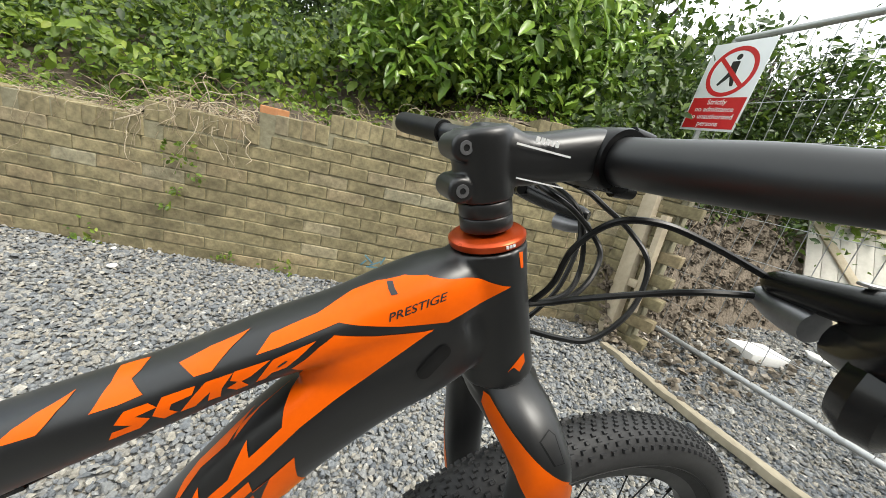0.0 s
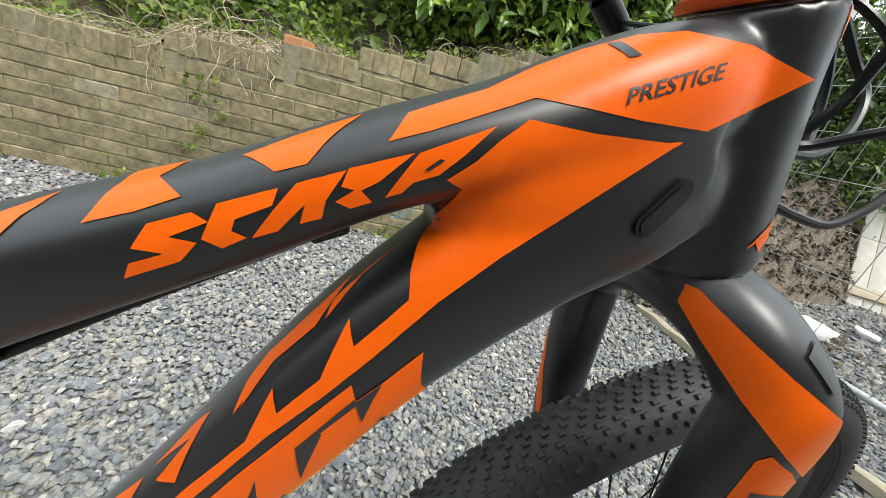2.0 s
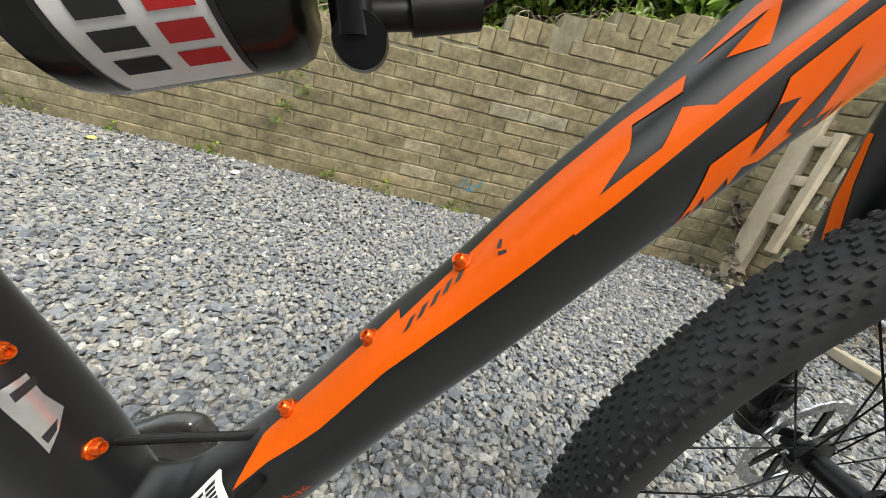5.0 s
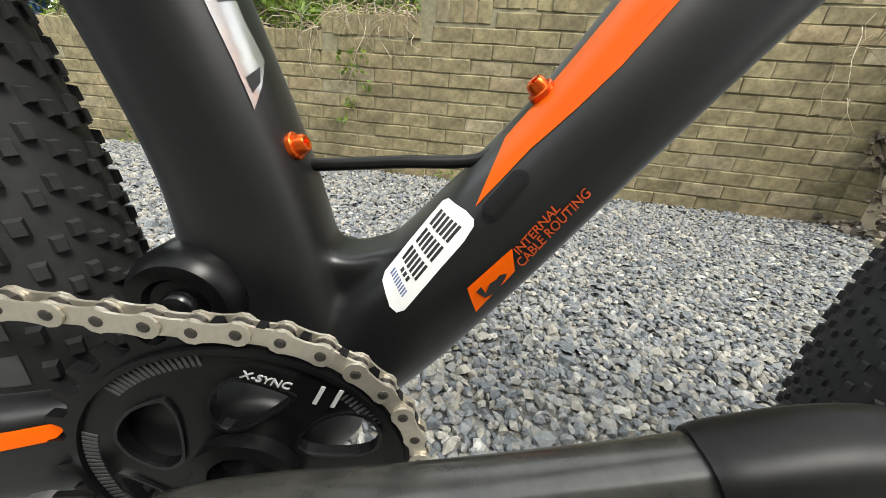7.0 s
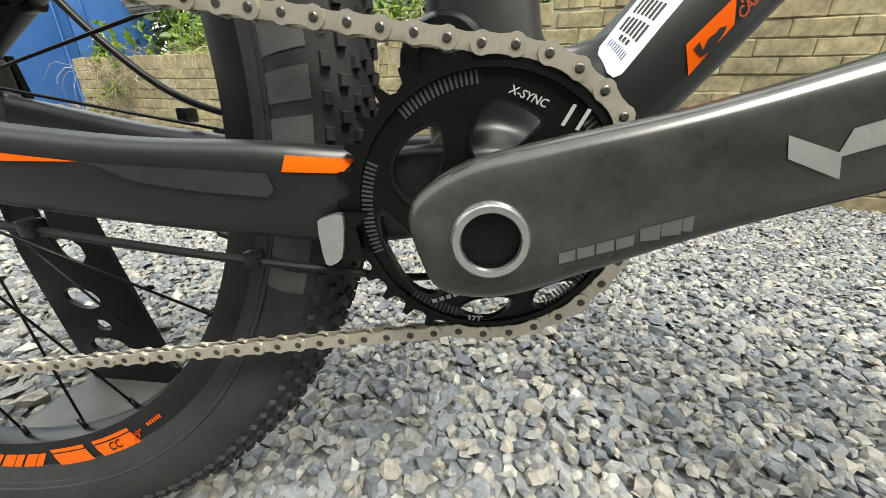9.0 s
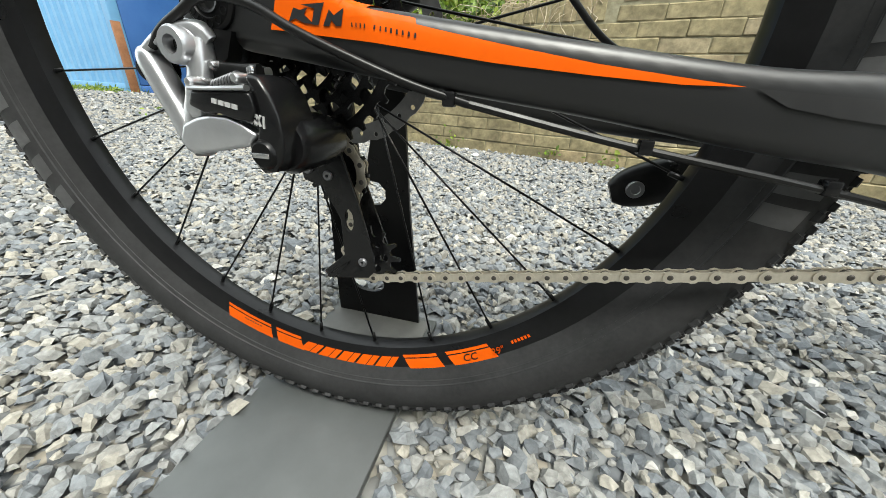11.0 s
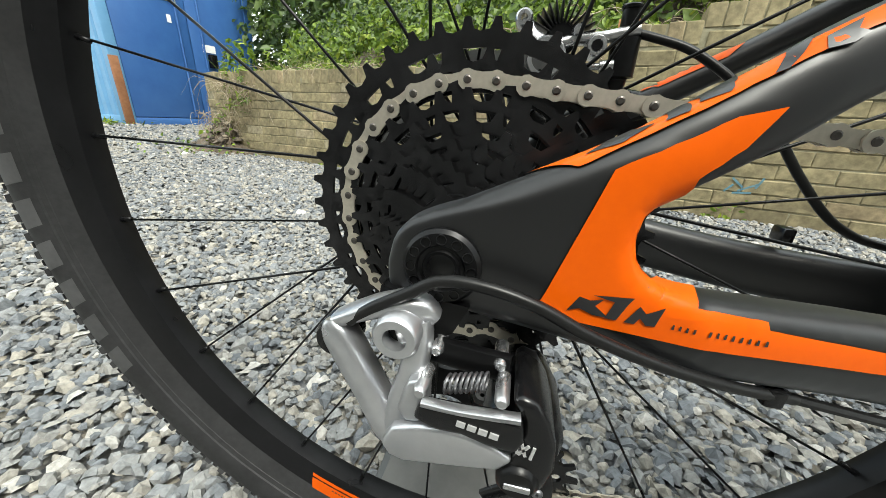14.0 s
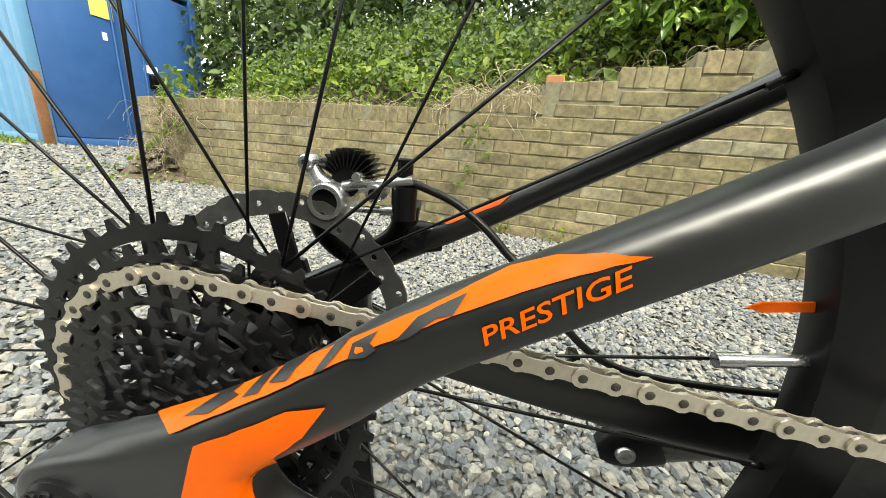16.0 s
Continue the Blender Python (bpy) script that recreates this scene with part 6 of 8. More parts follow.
decal("printed_bar", [(0.5010, 0.4088), (0.5019, 0.4081), (0.4979, 0.4021), (0.4972, 0.4030)],
      front_skin, (0.4717, -0.1415, 0.4451, 1), M["decal_black"], main_frame, "", 0.001480, -0.030)
decal("printed_bar", [(0.4924, 0.4070), (0.4932, 0.4060), (0.4921, 0.4044), (0.4914, 0.4054)],
      front_skin, (0.4717, -0.1415, 0.4451, 1), M["decal_black"], main_frame, "", 0.001492, -0.030)
decal("printed_bar", [(0.4936, 0.4055), (0.4944, 0.4045), (0.4933, 0.4029), (0.4925, 0.4039)],
      front_skin, (0.4717, -0.1415, 0.4451, 1), M["decal_black"], main_frame, "", 0.001504, -0.030)
decal("printed_bar", [(0.4948, 0.4040), (0.4956, 0.4030), (0.4944, 0.4013), (0.4937, 0.4023)],
      front_skin, (0.4717, -0.1415, 0.4451, 1), M["decal_black"], main_frame, "", 0.001516, -0.030)
decal("printed_bar", [(0.4892, 0.4062), (0.4896, 0.4056), (0.4880, 0.4032), (0.4876, 0.4038)],
      front_skin, (0.4717, -0.1415, 0.4451, 1), M["blue_print"], main_frame, "", 0.001528, -0.030)
decal("printed_bar", [(0.4898, 0.4052), (0.4902, 0.4047), (0.4886, 0.4022), (0.4882, 0.4028)],
      front_skin, (0.4717, -0.1415, 0.4451, 1), M["blue_print"], main_frame, "", 0.001300, -0.030)
decal("printed_bar", [(0.4905, 0.4043), (0.4909, 0.4037), (0.4892, 0.4012), (0.4889, 0.4017)],
      front_skin, (0.4717, -0.1415, 0.4451, 1), M["blue_print"], main_frame, "", 0.001312, -0.030)
decal("printed_bar", [(0.4912, 0.4033), (0.4916, 0.4027), (0.4899, 0.4001), (0.4895, 0.4007)],
      front_skin, (0.4717, -0.1415, 0.4451, 1), M["blue_print"], main_frame, "", 0.001324, -0.030)
decal("printed_bar", [(0.4919, 0.4024), (0.4923, 0.4018), (0.4905, 0.3991), (0.4901, 0.3997)],
      front_skin, (0.4717, -0.1415, 0.4451, 1), M["blue_print"], main_frame, "", 0.001336, -0.030)
decal("printed_bar", [(0.4925, 0.4014), (0.4929, 0.4008), (0.4912, 0.3981), (0.4908, 0.3987)],
      front_skin, (0.4717, -0.1415, 0.4451, 1), M["blue_print"], main_frame, "", 0.001348, -0.030)
decal("printed_bar", [(0.4932, 0.4004), (0.4936, 0.3998), (0.4918, 0.3970), (0.4914, 0.3976)],
      front_skin, (0.4717, -0.1415, 0.4451, 1), M["blue_print"], main_frame, "", 0.001360, -0.030)
decal("printed_bar", [(0.4939, 0.3994), (0.4943, 0.3988), (0.4925, 0.3960), (0.4921, 0.3966)],
      front_skin, (0.4717, -0.1415, 0.4451, 1), M["blue_print"], main_frame, "", 0.001372, -0.030)
decal("printed_bar", [(0.4946, 0.3984), (0.4950, 0.3979), (0.4931, 0.3949), (0.4927, 0.3955)],
      front_skin, (0.4717, -0.1415, 0.4451, 1), M["blue_print"], main_frame, "", 0.001384, -0.030)
decal("logo_panel", [(0.5173, 0.4004), (0.5315, 0.4174), (0.5338, 0.4082), (0.5214, 0.3898)],
      front_skin, (0.4717, -0.1415, 0.4451, 1), M["orange"], main_frame, "small orange logo panel", 0.000496, -0.030)
decal("logo_mark", [(0.5207, 0.3990), (0.5222, 0.4014), (0.5243, 0.3987), (0.5254, 0.4030), (0.5275, 0.4047), (0.5284, 0.4066), (0.5310, 0.4075), (0.5304, 0.4048), (0.5293, 0.4022), (0.5287, 0.3992), (0.5261, 0.3980), (0.5243, 0.3967)],
      front_skin, (0.4717, -0.1415, 0.4451, 1), M["decal_black"], main_frame, "", 0.001108, -0.030)
decal_text("lettering", "INTERNAL", (0.5344, 0.4149), (0.0112, 0.0178), 0.0034, front_skin, (0.4717, -0.1415, 0.4451, 1), M["orange_dim"], main_frame, "orange INTERNAL CABLE ROUTING lettering", 0.0210, 0.15, -0.030, 0.0008)
decal_text("lettering", "CABLE ROUTING", (0.5363, 0.4101), (0.0186, 0.0284), 0.0038, front_skin, (0.4717, -0.1415, 0.4451, 1), M["orange_dim"], main_frame, "", 0.0339, 0.15, -0.030, 0.0008)
decal("foil_sticker", [(0.4343, 0.4918), (0.4453, 0.4939), (0.4482, 0.4838), (0.4528, 0.4747), (0.4503, 0.4663), (0.4459, 0.4572), (0.4422, 0.4696), (0.4375, 0.4823)],
      front_skin, (0.5153, -0.1252, 0.4998, 1), M["foil"], main_frame, "iridescent foil sticker", 0.000820, -0.020)
decal("printed_bar", [(0.4397, 0.4896), (0.4467, 0.4918), (0.4477, 0.4884), (0.4407, 0.4854)],
      front_skin, (0.5153, -0.1252, 0.4998, 1), M["decal_black"], main_frame, "", 0.001032, -0.020)
decal("printed_bar", [(0.4449, 0.4665), (0.4506, 0.4717), (0.4496, 0.4666), (0.4463, 0.4623)],
      front_skin, (0.5153, -0.1252, 0.4998, 1), M["decal_black"], main_frame, "", 0.001044, -0.020)
decal("orange_panel", [(0.0045, 0.3706), (0.0129, 0.3635), (0.1437, 0.3525), (0.1995, 0.3491), (0.2434, 0.3472), (0.2708, 0.3477), (0.2477, 0.3497), (0.1994, 0.3544), (0.1367, 0.3626), (0.0690, 0.3718)],
      rear_skin, (0.2791, -0.2306, 0.3549, 1), M["orange"], swingarm, "orange stripe", 0.001056, -0.075)
decal("orange_panel", [(0.3487, 0.3441), (0.3514, 0.3511), (0.3827, 0.3510), (0.3757, 0.3448)],
      rear_skin, (0.4312, -0.1960, 0.3719, 1), M["orange"], swingarm, "", 0.000968, -0.055)
decal("stay_protector", [(0.2648, 0.3452), (0.3451, 0.3443), (0.3474, 0.3375), (0.3438, 0.3340), (0.3113, 0.3352), (0.2834, 0.3380)],
      rear_skin, (0.4312, -0.1960, 0.3719, 1), M["stay_film"], swingarm, "smoky clear-film stay protector", 0.001280, -0.060)
decal("orange_panel", [(0.0528, 0.4168), (0.0677, 0.4248), (0.0811, 0.4326), (0.0918, 0.4355), (0.0852, 0.4249), (0.0761, 0.4157), (0.0719, 0.4050), (0.0705, 0.3948), (0.0746, 0.3851), (0.0808, 0.3816), (0.0861, 0.3793), (0.0878, 0.3731), (0.1089, 0.3709), (0.1148, 0.3598), (0.0744, 0.3612), (0.0353, 0.3634), (0.0388, 0.3724)],
      rear_skin, (0.0360, -0.2169, 0.3997, 1), M["orange"], swingarm, "orange dropout panel", 0.000992, -0.096)
decal("logo_mark", [(0.0468, 0.3665), (0.0504, 0.3729), (0.0541, 0.3719), (0.0584, 0.3728), (0.0561, 0.3700), (0.0613, 0.3659), (0.0558, 0.3663), (0.0510, 0.3683)],
      rear_skin, (0.0360, -0.2169, 0.3997, 1), M["decal_black"], swingarm, "", 0.001904, -0.096)
decal("logo_mark", [(0.0547, 0.3741), (0.0680, 0.3749), (0.0666, 0.3726), (0.0638, 0.3655), (0.0600, 0.3658), (0.0621, 0.3725)],
      rear_skin, (0.0360, -0.2169, 0.3997, 1), M["decal_black"], swingarm, "", 0.001916, -0.096)
decal("logo_mark", [(0.0664, 0.3653), (0.0703, 0.3722), (0.0727, 0.3697), (0.0781, 0.3728), (0.0764, 0.3652), (0.0735, 0.3652), (0.0712, 0.3677), (0.0698, 0.3651)],
      rear_skin, (0.0360, -0.2169, 0.3997, 1), M["decal_black"], swingarm, "", 0.001928, -0.096)
decal("lettering_bar", [(0.0824, 0.3646), (0.0826, 0.3665), (0.0832, 0.3664), (0.0833, 0.3645)],
      rear_skin, (0.0360, -0.2169, 0.3997, 1), M["decal_black"], swingarm, "", 0.001700, -0.094)
decal("lettering_bar", [(0.0847, 0.3644), (0.0849, 0.3663), (0.0855, 0.3662), (0.0855, 0.3643)],
      rear_skin, (0.0360, -0.2169, 0.3997, 1), M["decal_black"], swingarm, "", 0.001712, -0.094)
decal("lettering_bar", [(0.0870, 0.3642), (0.0871, 0.3661), (0.0878, 0.3660), (0.0878, 0.3641)],
      rear_skin, (0.0360, -0.2169, 0.3997, 1), M["decal_black"], swingarm, "", 0.001724, -0.094)
decal("lettering_bar", [(0.0893, 0.3640), (0.0894, 0.3659), (0.0901, 0.3658), (0.0901, 0.3639)],
      rear_skin, (0.0360, -0.2169, 0.3997, 1), M["decal_black"], swingarm, "", 0.001736, -0.094)
decal("lettering_bar", [(0.0940, 0.3636), (0.0941, 0.3656), (0.0948, 0.3655), (0.0948, 0.3635)],
      rear_skin, (0.0360, -0.2169, 0.3997, 1), M["decal_black"], swingarm, "", 0.001748, -0.094)
decal("lettering_bar", [(0.0964, 0.3634), (0.0965, 0.3654), (0.0971, 0.3653), (0.0972, 0.3633)],
      rear_skin, (0.0360, -0.2169, 0.3997, 1), M["decal_black"], swingarm, "", 0.001760, -0.094)
decal("lettering_bar", [(0.0988, 0.3632), (0.0989, 0.3652), (0.0996, 0.3651), (0.0997, 0.3631)],
      rear_skin, (0.0360, -0.2169, 0.3997, 1), M["decal_black"], swingarm, "", 0.001772, -0.094)
decal("lettering_bar", [(0.1012, 0.3630), (0.1013, 0.3650), (0.1020, 0.3649), (0.1021, 0.3629)],
      rear_skin, (0.0360, -0.2169, 0.3997, 1), M["decal_black"], swingarm, "", 0.001784, -0.094)
decal("lettering_bar", [(0.1037, 0.3628), (0.1038, 0.3648), (0.1045, 0.3647), (0.1046, 0.3627)],
      rear_skin, (0.0360, -0.2169, 0.3997, 1), M["decal_black"], swingarm, "", 0.001796, -0.094)
decal("lettering_bar", [(0.1062, 0.3626), (0.1063, 0.3646), (0.1070, 0.3645), (0.1071, 0.3625)],
      rear_skin, (0.0360, -0.2169, 0.3997, 1), M["decal_black"], swingarm, "", 0.001808, -0.094)
decal("lettering_bar", [(0.1087, 0.3624), (0.1088, 0.3644), (0.1095, 0.3643), (0.1097, 0.3623)],
      rear_skin, (0.0360, -0.2169, 0.3997, 1), M["decal_black"], swingarm, "", 0.001820, -0.094)
decal("lettering_bar", [(0.1113, 0.3622), (0.1114, 0.3642), (0.1121, 0.3641), (0.1123, 0.3621)],
      rear_skin, (0.0360, -0.2169, 0.3997, 1), M["decal_black"], swingarm, "", 0.001832, -0.094)
decal("orange_panel", [(0.0277, 0.4121), (0.0600, 0.4295), (0.0897, 0.4471), (0.1091, 0.4591), (0.1210, 0.4663), (0.1298, 0.4725), (0.1384, 0.4784), (0.1496, 0.4827), (0.1608, 0.4847), (0.1719, 0.4854), (0.1556, 0.4785), (0.1385, 0.4704), (0.1215, 0.4609), (0.0956, 0.4451), (0.0649, 0.4244), (0.0311, 0.4038)],
      rear_skin, (0.1243, -0.1611, 0.5006, 1), M["orange"], swingarm, "orange painted panel", 0.000944, -0.083)
decal("letter_block", [(0.0396, 0.4141), (0.0542, 0.4259), (0.0501, 0.4256), (0.0626, 0.4317), (0.0588, 0.4273), (0.0609, 0.4267), (0.0489, 0.4174)],
      rear_skin, (0.1243, -0.1611, 0.5006, 1), M["decal_black"], swingarm, "", 0.001456, -0.085)
decal("letter_block", [(0.0712, 0.4328), (0.0769, 0.4404), (0.0875, 0.4481), (0.0825, 0.4421), (0.0805, 0.4399), (0.0769, 0.4346)],
      rear_skin, (0.1243, -0.1611, 0.5006, 1), M["decal_black"], swingarm, "", 0.001468, -0.085)
decal("letter_block", [(0.0615, 0.4257), (0.0698, 0.4356), (0.0747, 0.4391), (0.0672, 0.4287)],
      rear_skin, (0.1243, -0.1611, 0.5006, 1), M["decal_black"], swingarm, "", 0.001480, -0.085)
decal("letter_block", [(0.0857, 0.4393), (0.0924, 0.4493), (0.0980, 0.4538), (0.0910, 0.4438), (0.0886, 0.4407)],
      rear_skin, (0.1243, -0.1611, 0.5006, 1), M["decal_black"], swingarm, "", 0.001492, -0.085)
decal("letter_block", [(0.0964, 0.4462), (0.0980, 0.4511), (0.1053, 0.4562), (0.1030, 0.4521), (0.1049, 0.4507), (0.1015, 0.4477)],
      rear_skin, (0.1243, -0.1611, 0.5006, 1), M["decal_black"], swingarm, "", 0.001504, -0.085)
decal("letter_block", [(0.1095, 0.4537), (0.1159, 0.4619), (0.1208, 0.4656), (0.1287, 0.4706), (0.1252, 0.4642), (0.1211, 0.4627), (0.1136, 0.4556)],
      rear_skin, (0.1243, -0.1611, 0.5006, 1), M["decal_black"], swingarm, "", 0.001516, -0.085)
decal_text("lettering", "PRESTIGE", (0.1353, 0.4535), (0.0370, 0.0239), 0.0058, rear_skin, (0.1243, -0.1611, 0.5006, 1), M["orange"], swingarm, "orange PRESTIGE lettering", 0.0440, 0.25, -0.080, 0.0008)
decal("orange_panel", [(0.8149, 0.8185), (0.8187, 0.8196), (0.8241, 0.8184), (0.8478, 0.8077), (0.8873, 0.7905), (0.9626, 0.7592), (1.0126, 0.7266), (0.9733, 0.7210), (0.9326, 0.7449), (0.8741, 0.7802), (0.8344, 0.8054)],
      fork_skin, (0.7463, -0.1221, 0.8417, 1), M["orange"], fork_body, "orange fork panel", 0.001128, -0.078)
decal("orange_panel", [(0.9124, 0.7406), (0.9225, 0.7432), (0.9556, 0.7296), (1.0287, 0.6790), (1.1086, 0.5863), (1.1322, 0.5470), (0.9448, 0.6375), (0.9180, 0.6918), (0.9153, 0.7180)],
      fork_skin, (0.7168, -0.1257, 0.8129, 1), M["orange"], fork_body, "orange fork panel with dark lettering bars", 0.000600, -0.078)
decal("lettering_bar", [(0.9311, 0.7191), (0.9673, 0.7109), (0.9745, 0.7036), (0.9365, 0.7129)],
      fork_skin, (0.7168, -0.1257, 0.8129, 1), M["decal_black"], fork_body, "", 0.001112, -0.078)
decal("lettering_bar", [(0.9321, 0.7110), (0.9688, 0.7017), (0.9767, 0.6938), (0.9380, 0.7043)],
      fork_skin, (0.7168, -0.1257, 0.8129, 1), M["decal_black"], fork_body, "", 0.001124, -0.078)
decal("lettering_bar", [(0.9337, 0.7023), (0.9711, 0.6918), (0.9796, 0.6831), (0.9401, 0.6950)],
      fork_skin, (0.7168, -0.1257, 0.8129, 1), M["decal_black"], fork_body, "", 0.001136, -0.078)
decal("lettering_bar", [(0.9359, 0.6930), (0.9742, 0.6811), (0.9835, 0.6716), (0.9428, 0.6850)],
      fork_skin, (0.7168, -0.1257, 0.8129, 1), M["decal_black"], fork_body, "", 0.001148, -0.078)
decal("lettering_bar", [(0.9388, 0.6829), (0.9782, 0.6694), (0.9884, 0.6589), (0.9463, 0.6741)],
      fork_skin, (0.7168, -0.1257, 0.8129, 1), M["decal_black"], fork_body, "", 0.001160, -0.078)
decal("lettering_bar", [(0.9424, 0.6718), (0.9833, 0.6566), (0.9945, 0.6448), (0.9506, 0.6621)],
      fork_skin, (0.7168, -0.1257, 0.8129, 1), M["decal_black"], fork_body, "", 0.001172, -0.078)
decal("lettering_bar", [(0.9469, 0.6596), (0.9896, 0.6422), (1.0020, 0.6289), (0.9560, 0.6487)],
      fork_skin, (0.7168, -0.1257, 0.8129, 1), M["decal_black"], fork_body, "", 0.001184, -0.078)
decal("lettering_bar", [(0.9523, 0.6460), (0.9973, 0.6262), (1.0113, 0.6110), (0.9625, 0.6337)],
      fork_skin, (0.7168, -0.1257, 0.8129, 1), M["decal_black"], fork_body, "", 0.001196, -0.078)


# ---------------------------------------------------------------- drivetrain
def toothed(n, r, depth=0.0052, tip=0.30):
    """Outline of a sprocket with n teeth on pitch radius r."""
    out = []
    for k in range(n):
        a = 2 * math.pi * k / n
        w = 2 * math.pi / n
        for f, rr in ((-0.5 + tip * 0.2, r - depth * 0.55), (-0.22, r - depth * 0.35), (-0.10, r + depth * 0.55), (0.10, r + depth * 0.55), (0.22, r - depth * 0.35)):
            out.append((rr * math.cos(a + f * w), rr * math.sin(a + f * w)))
    return out


def sector_hole(a0, a1, r0, r1, n=8, taper=0.0):
    lo = [(r0 * math.cos(a), r0 * math.sin(a)) for a in np.linspace(a1 - taper, a0 + taper, n)]
    hi = [(r1 * math.cos(a), r1 * math.sin(a)) for a in np.linspace(a0, a1, n)]
    return [(float(x), float(y)) for x, y in hi + lo]


cassette = new("cassette")
cassette.parent = bike
cassette.location = RA
cassette["label"] = "black eleven-speed cassette"
COGS = (42, 36, 32, 28, 24, 21, 18, 16, 14, 12, 10)
cog_r = lambda T: T * PITCH / (2 * math.pi) * 1.03
for k, T in enumerate(COGS):
    r = cog_r(T)
    y = -0.0315 - 0.0039 * k
    inner = cog_r(COGS[k + 1]) - 0.0070 if k < 10 else 0.0125
    holes = [circle2(0, 0, inner, 40)]
    n = 18 if r > 0.07 else 14 if r > 0.05 else 10
    lo, hi = (0.0034, 0.0092) if k == 0 else (0.0020, 0.0060)
    if r - inner - lo - hi > 0.0022:
        holes += [sector_hole(2 * math.pi * (j + 0.16) / n, 2 * math.pi * (j + 0.84) / n, inner + lo, r - hi, 4, 0.02) for j in range(n)]
    bm = plate(toothed(T, r), y - 0.0009, y + 0.0009, holes)
    if k < 10:      # pins to the next smaller cog
        m = 14 if r > 0.05 else 8
        bm = join(bm, *[rod(((inner + 0.0013) * math.cos(2 * math.pi * j / m), y, (inner + 0.0013) * math.sin(2 * math.pi * j / m)), ((inner + 0.0013) * math.cos(2 * math.pi * j / m), y - 0.0039, (inner + 0.0013) * math.sin(2 * math.pi * j / m)), 0.0012, 5) for j in range(m)])
    moved(bm, Matrix.Rotation(0.06 * k, 4, "Y"))
    part("sprocket", bm, M["cassette"], cassette, "", False)
part("freehub_carrier", lathe([(0.016, -.070), (.019, -.070), (.020, -.045), (.022, -.026), (.016, -.026)], 32, "y", (0, 0, 0), True), M["black_metal"], cassette)
for j in range(9):
    a = 2 * math.pi * j / 9
    part("sprocket_pin", rod((0.030 * math.cos(a), -.030, 0.030 * math.sin(a)), (0.026 * math.cos(a), -.056, 0.026 * math.sin(a)), 0.0016, 6), M["dark_silver"], cassette)

# chainring
chainring = new("chainring")
chainring.parent = bike
chainring.location = BB
chainring["label"] = "black 32-tooth narrow-wide chainring"
CR = 32 * PITCH / (2 * math.pi)
windows = [[(-.0478, -.0059), (-.0432, -.0045), (-.0232, -.025), (-.0198, -.0326), (-.0208, -.0440), (-.0352, -.0391), (-.0461, -.0179)],
           [(-.0099, -.0525), (-.0042, -.0455), (.0145, -.0420), (.0148, -.0484), (.0072, -.0550), (-.0012, -.0555)],
           [(.0263, -.0457), (.0272, -.0368), (.0425, -.0308), (.0446, -.0354), (.0378, -.0433), (.0312, -.0468)],
           [(-.0412, .0138), (-.0404, .0212), (-.0342, .0297), (-.0263, .0338), (-.0224, .0344), (-.0201, .0267), (-.0217, .0123), (-.0236, .0057), (-.0299, .0017), (-.0374, .0066)],
           [(-.0075, .0257), (-.0071, .0355), (-.0011, .0436), (.0043, .0454), (.019, .0388), (.0183, .0359), (.0069, .026), (-.0024, .0218)],
           [(.0200, .0180), (.0330, .0300), (.0440, .0290), (.0490, .0200), (.0450, .0090), (.0210, .0090)]]


def widened(w, k):
    cx, cz = sum(p[0] for p in w) / len(w), sum(p[1] for p in w) / len(w)
    return [(cx + (p[0] - cx) * k, cz + (p[1] - cz) * k) for p in w]


def chaikin(w, times=2):
    """Rounds the corners of a closed outline."""
    for _ in range(times):
        w = [q for a, b in zip(w, w[1:] + w[:1]) for q in ((a[0] * .75 + b[0] * .25, a[1] * .75 + b[1] * .25), (a[0] * .25 + b[0] * .75, a[1] * .25 + b[1] * .75))]
    return w


windows = [chaikin(widened(w, 1.06)) for w in windows]
part("ring", plate(toothed(32, CR, 0.0058), -0.0512, -0.0478, [circle2(0, 0, 0.014, 20)] + windows), M["black_metal"], chainring, "", False)
part("raised_rim", plate(circle2(0, 0, 0.0592, 64), -0.0530, -0.0510, [circle2(0, 0, 0.0570, 64)]), M["black_metal"], chainring)
part("spider_hub", plate(circle2(0, 0, 0.0195, 40), -0.0565, -0.0512, [circle2(0, 0, 0.013, 20)]), M["black_metal"], chainring)
for w in windows:
    part("window_frame", plate(widened(w, 1.11), -0.0522, -0.0512, [widened(w, 1.0)]), M["black_plastic"], chainring)
for g, (a0, a1) in enumerate(((98, 136), (160, 208), (234, 262), (306, 346), (28, 52))):
    for k in range(int((a1 - a0) / 2.2)):
        a = radians(a0 + k * 2.2)
        bm = box(0.0515, 0.0565, -0.0516, -0.0511, -0.0005, 0.0005)
        part("engraved_line", moved(bm, Matrix.Rotation(-a, 4, "Y")), M["engraved"], chainring)


def ring_text(body, x, z, size, turn=0.0, y=-0.0522, mat="pale_print", shear=0.2):
    bm = text_mesh(body, size, 0.0002, shear)
    return part("lettering", moved(bm, Matrix.Translation((x, y, z)) @ Matrix.Rotation(turn, 4, "Y") @ Matrix.Rotation(radians(90), 4, "X")), M[mat], chainring, "", False)


ring_text("32T", -0.006, -0.0575, 0.0048, 0.0)
ring_text("11", 0.0245, 0.0375, 0.0120, 0.25, -0.0530)
ring_text("X-SYNC", 0.0050, 0.0482, 0.0044, 0.34, -0.0530)
for k in range(4):
    part("ring_mark", moved(box(-.0012, .0012, -.0002, .0002, -.0010, .0010), Matrix.Translation((-0.022 + k * 0.0034, -0.0522, -0.0470 + k * 0.0014)) @ Matrix.Rotation(-0.4, 4, "Y")), M["pale_print"], chainring)


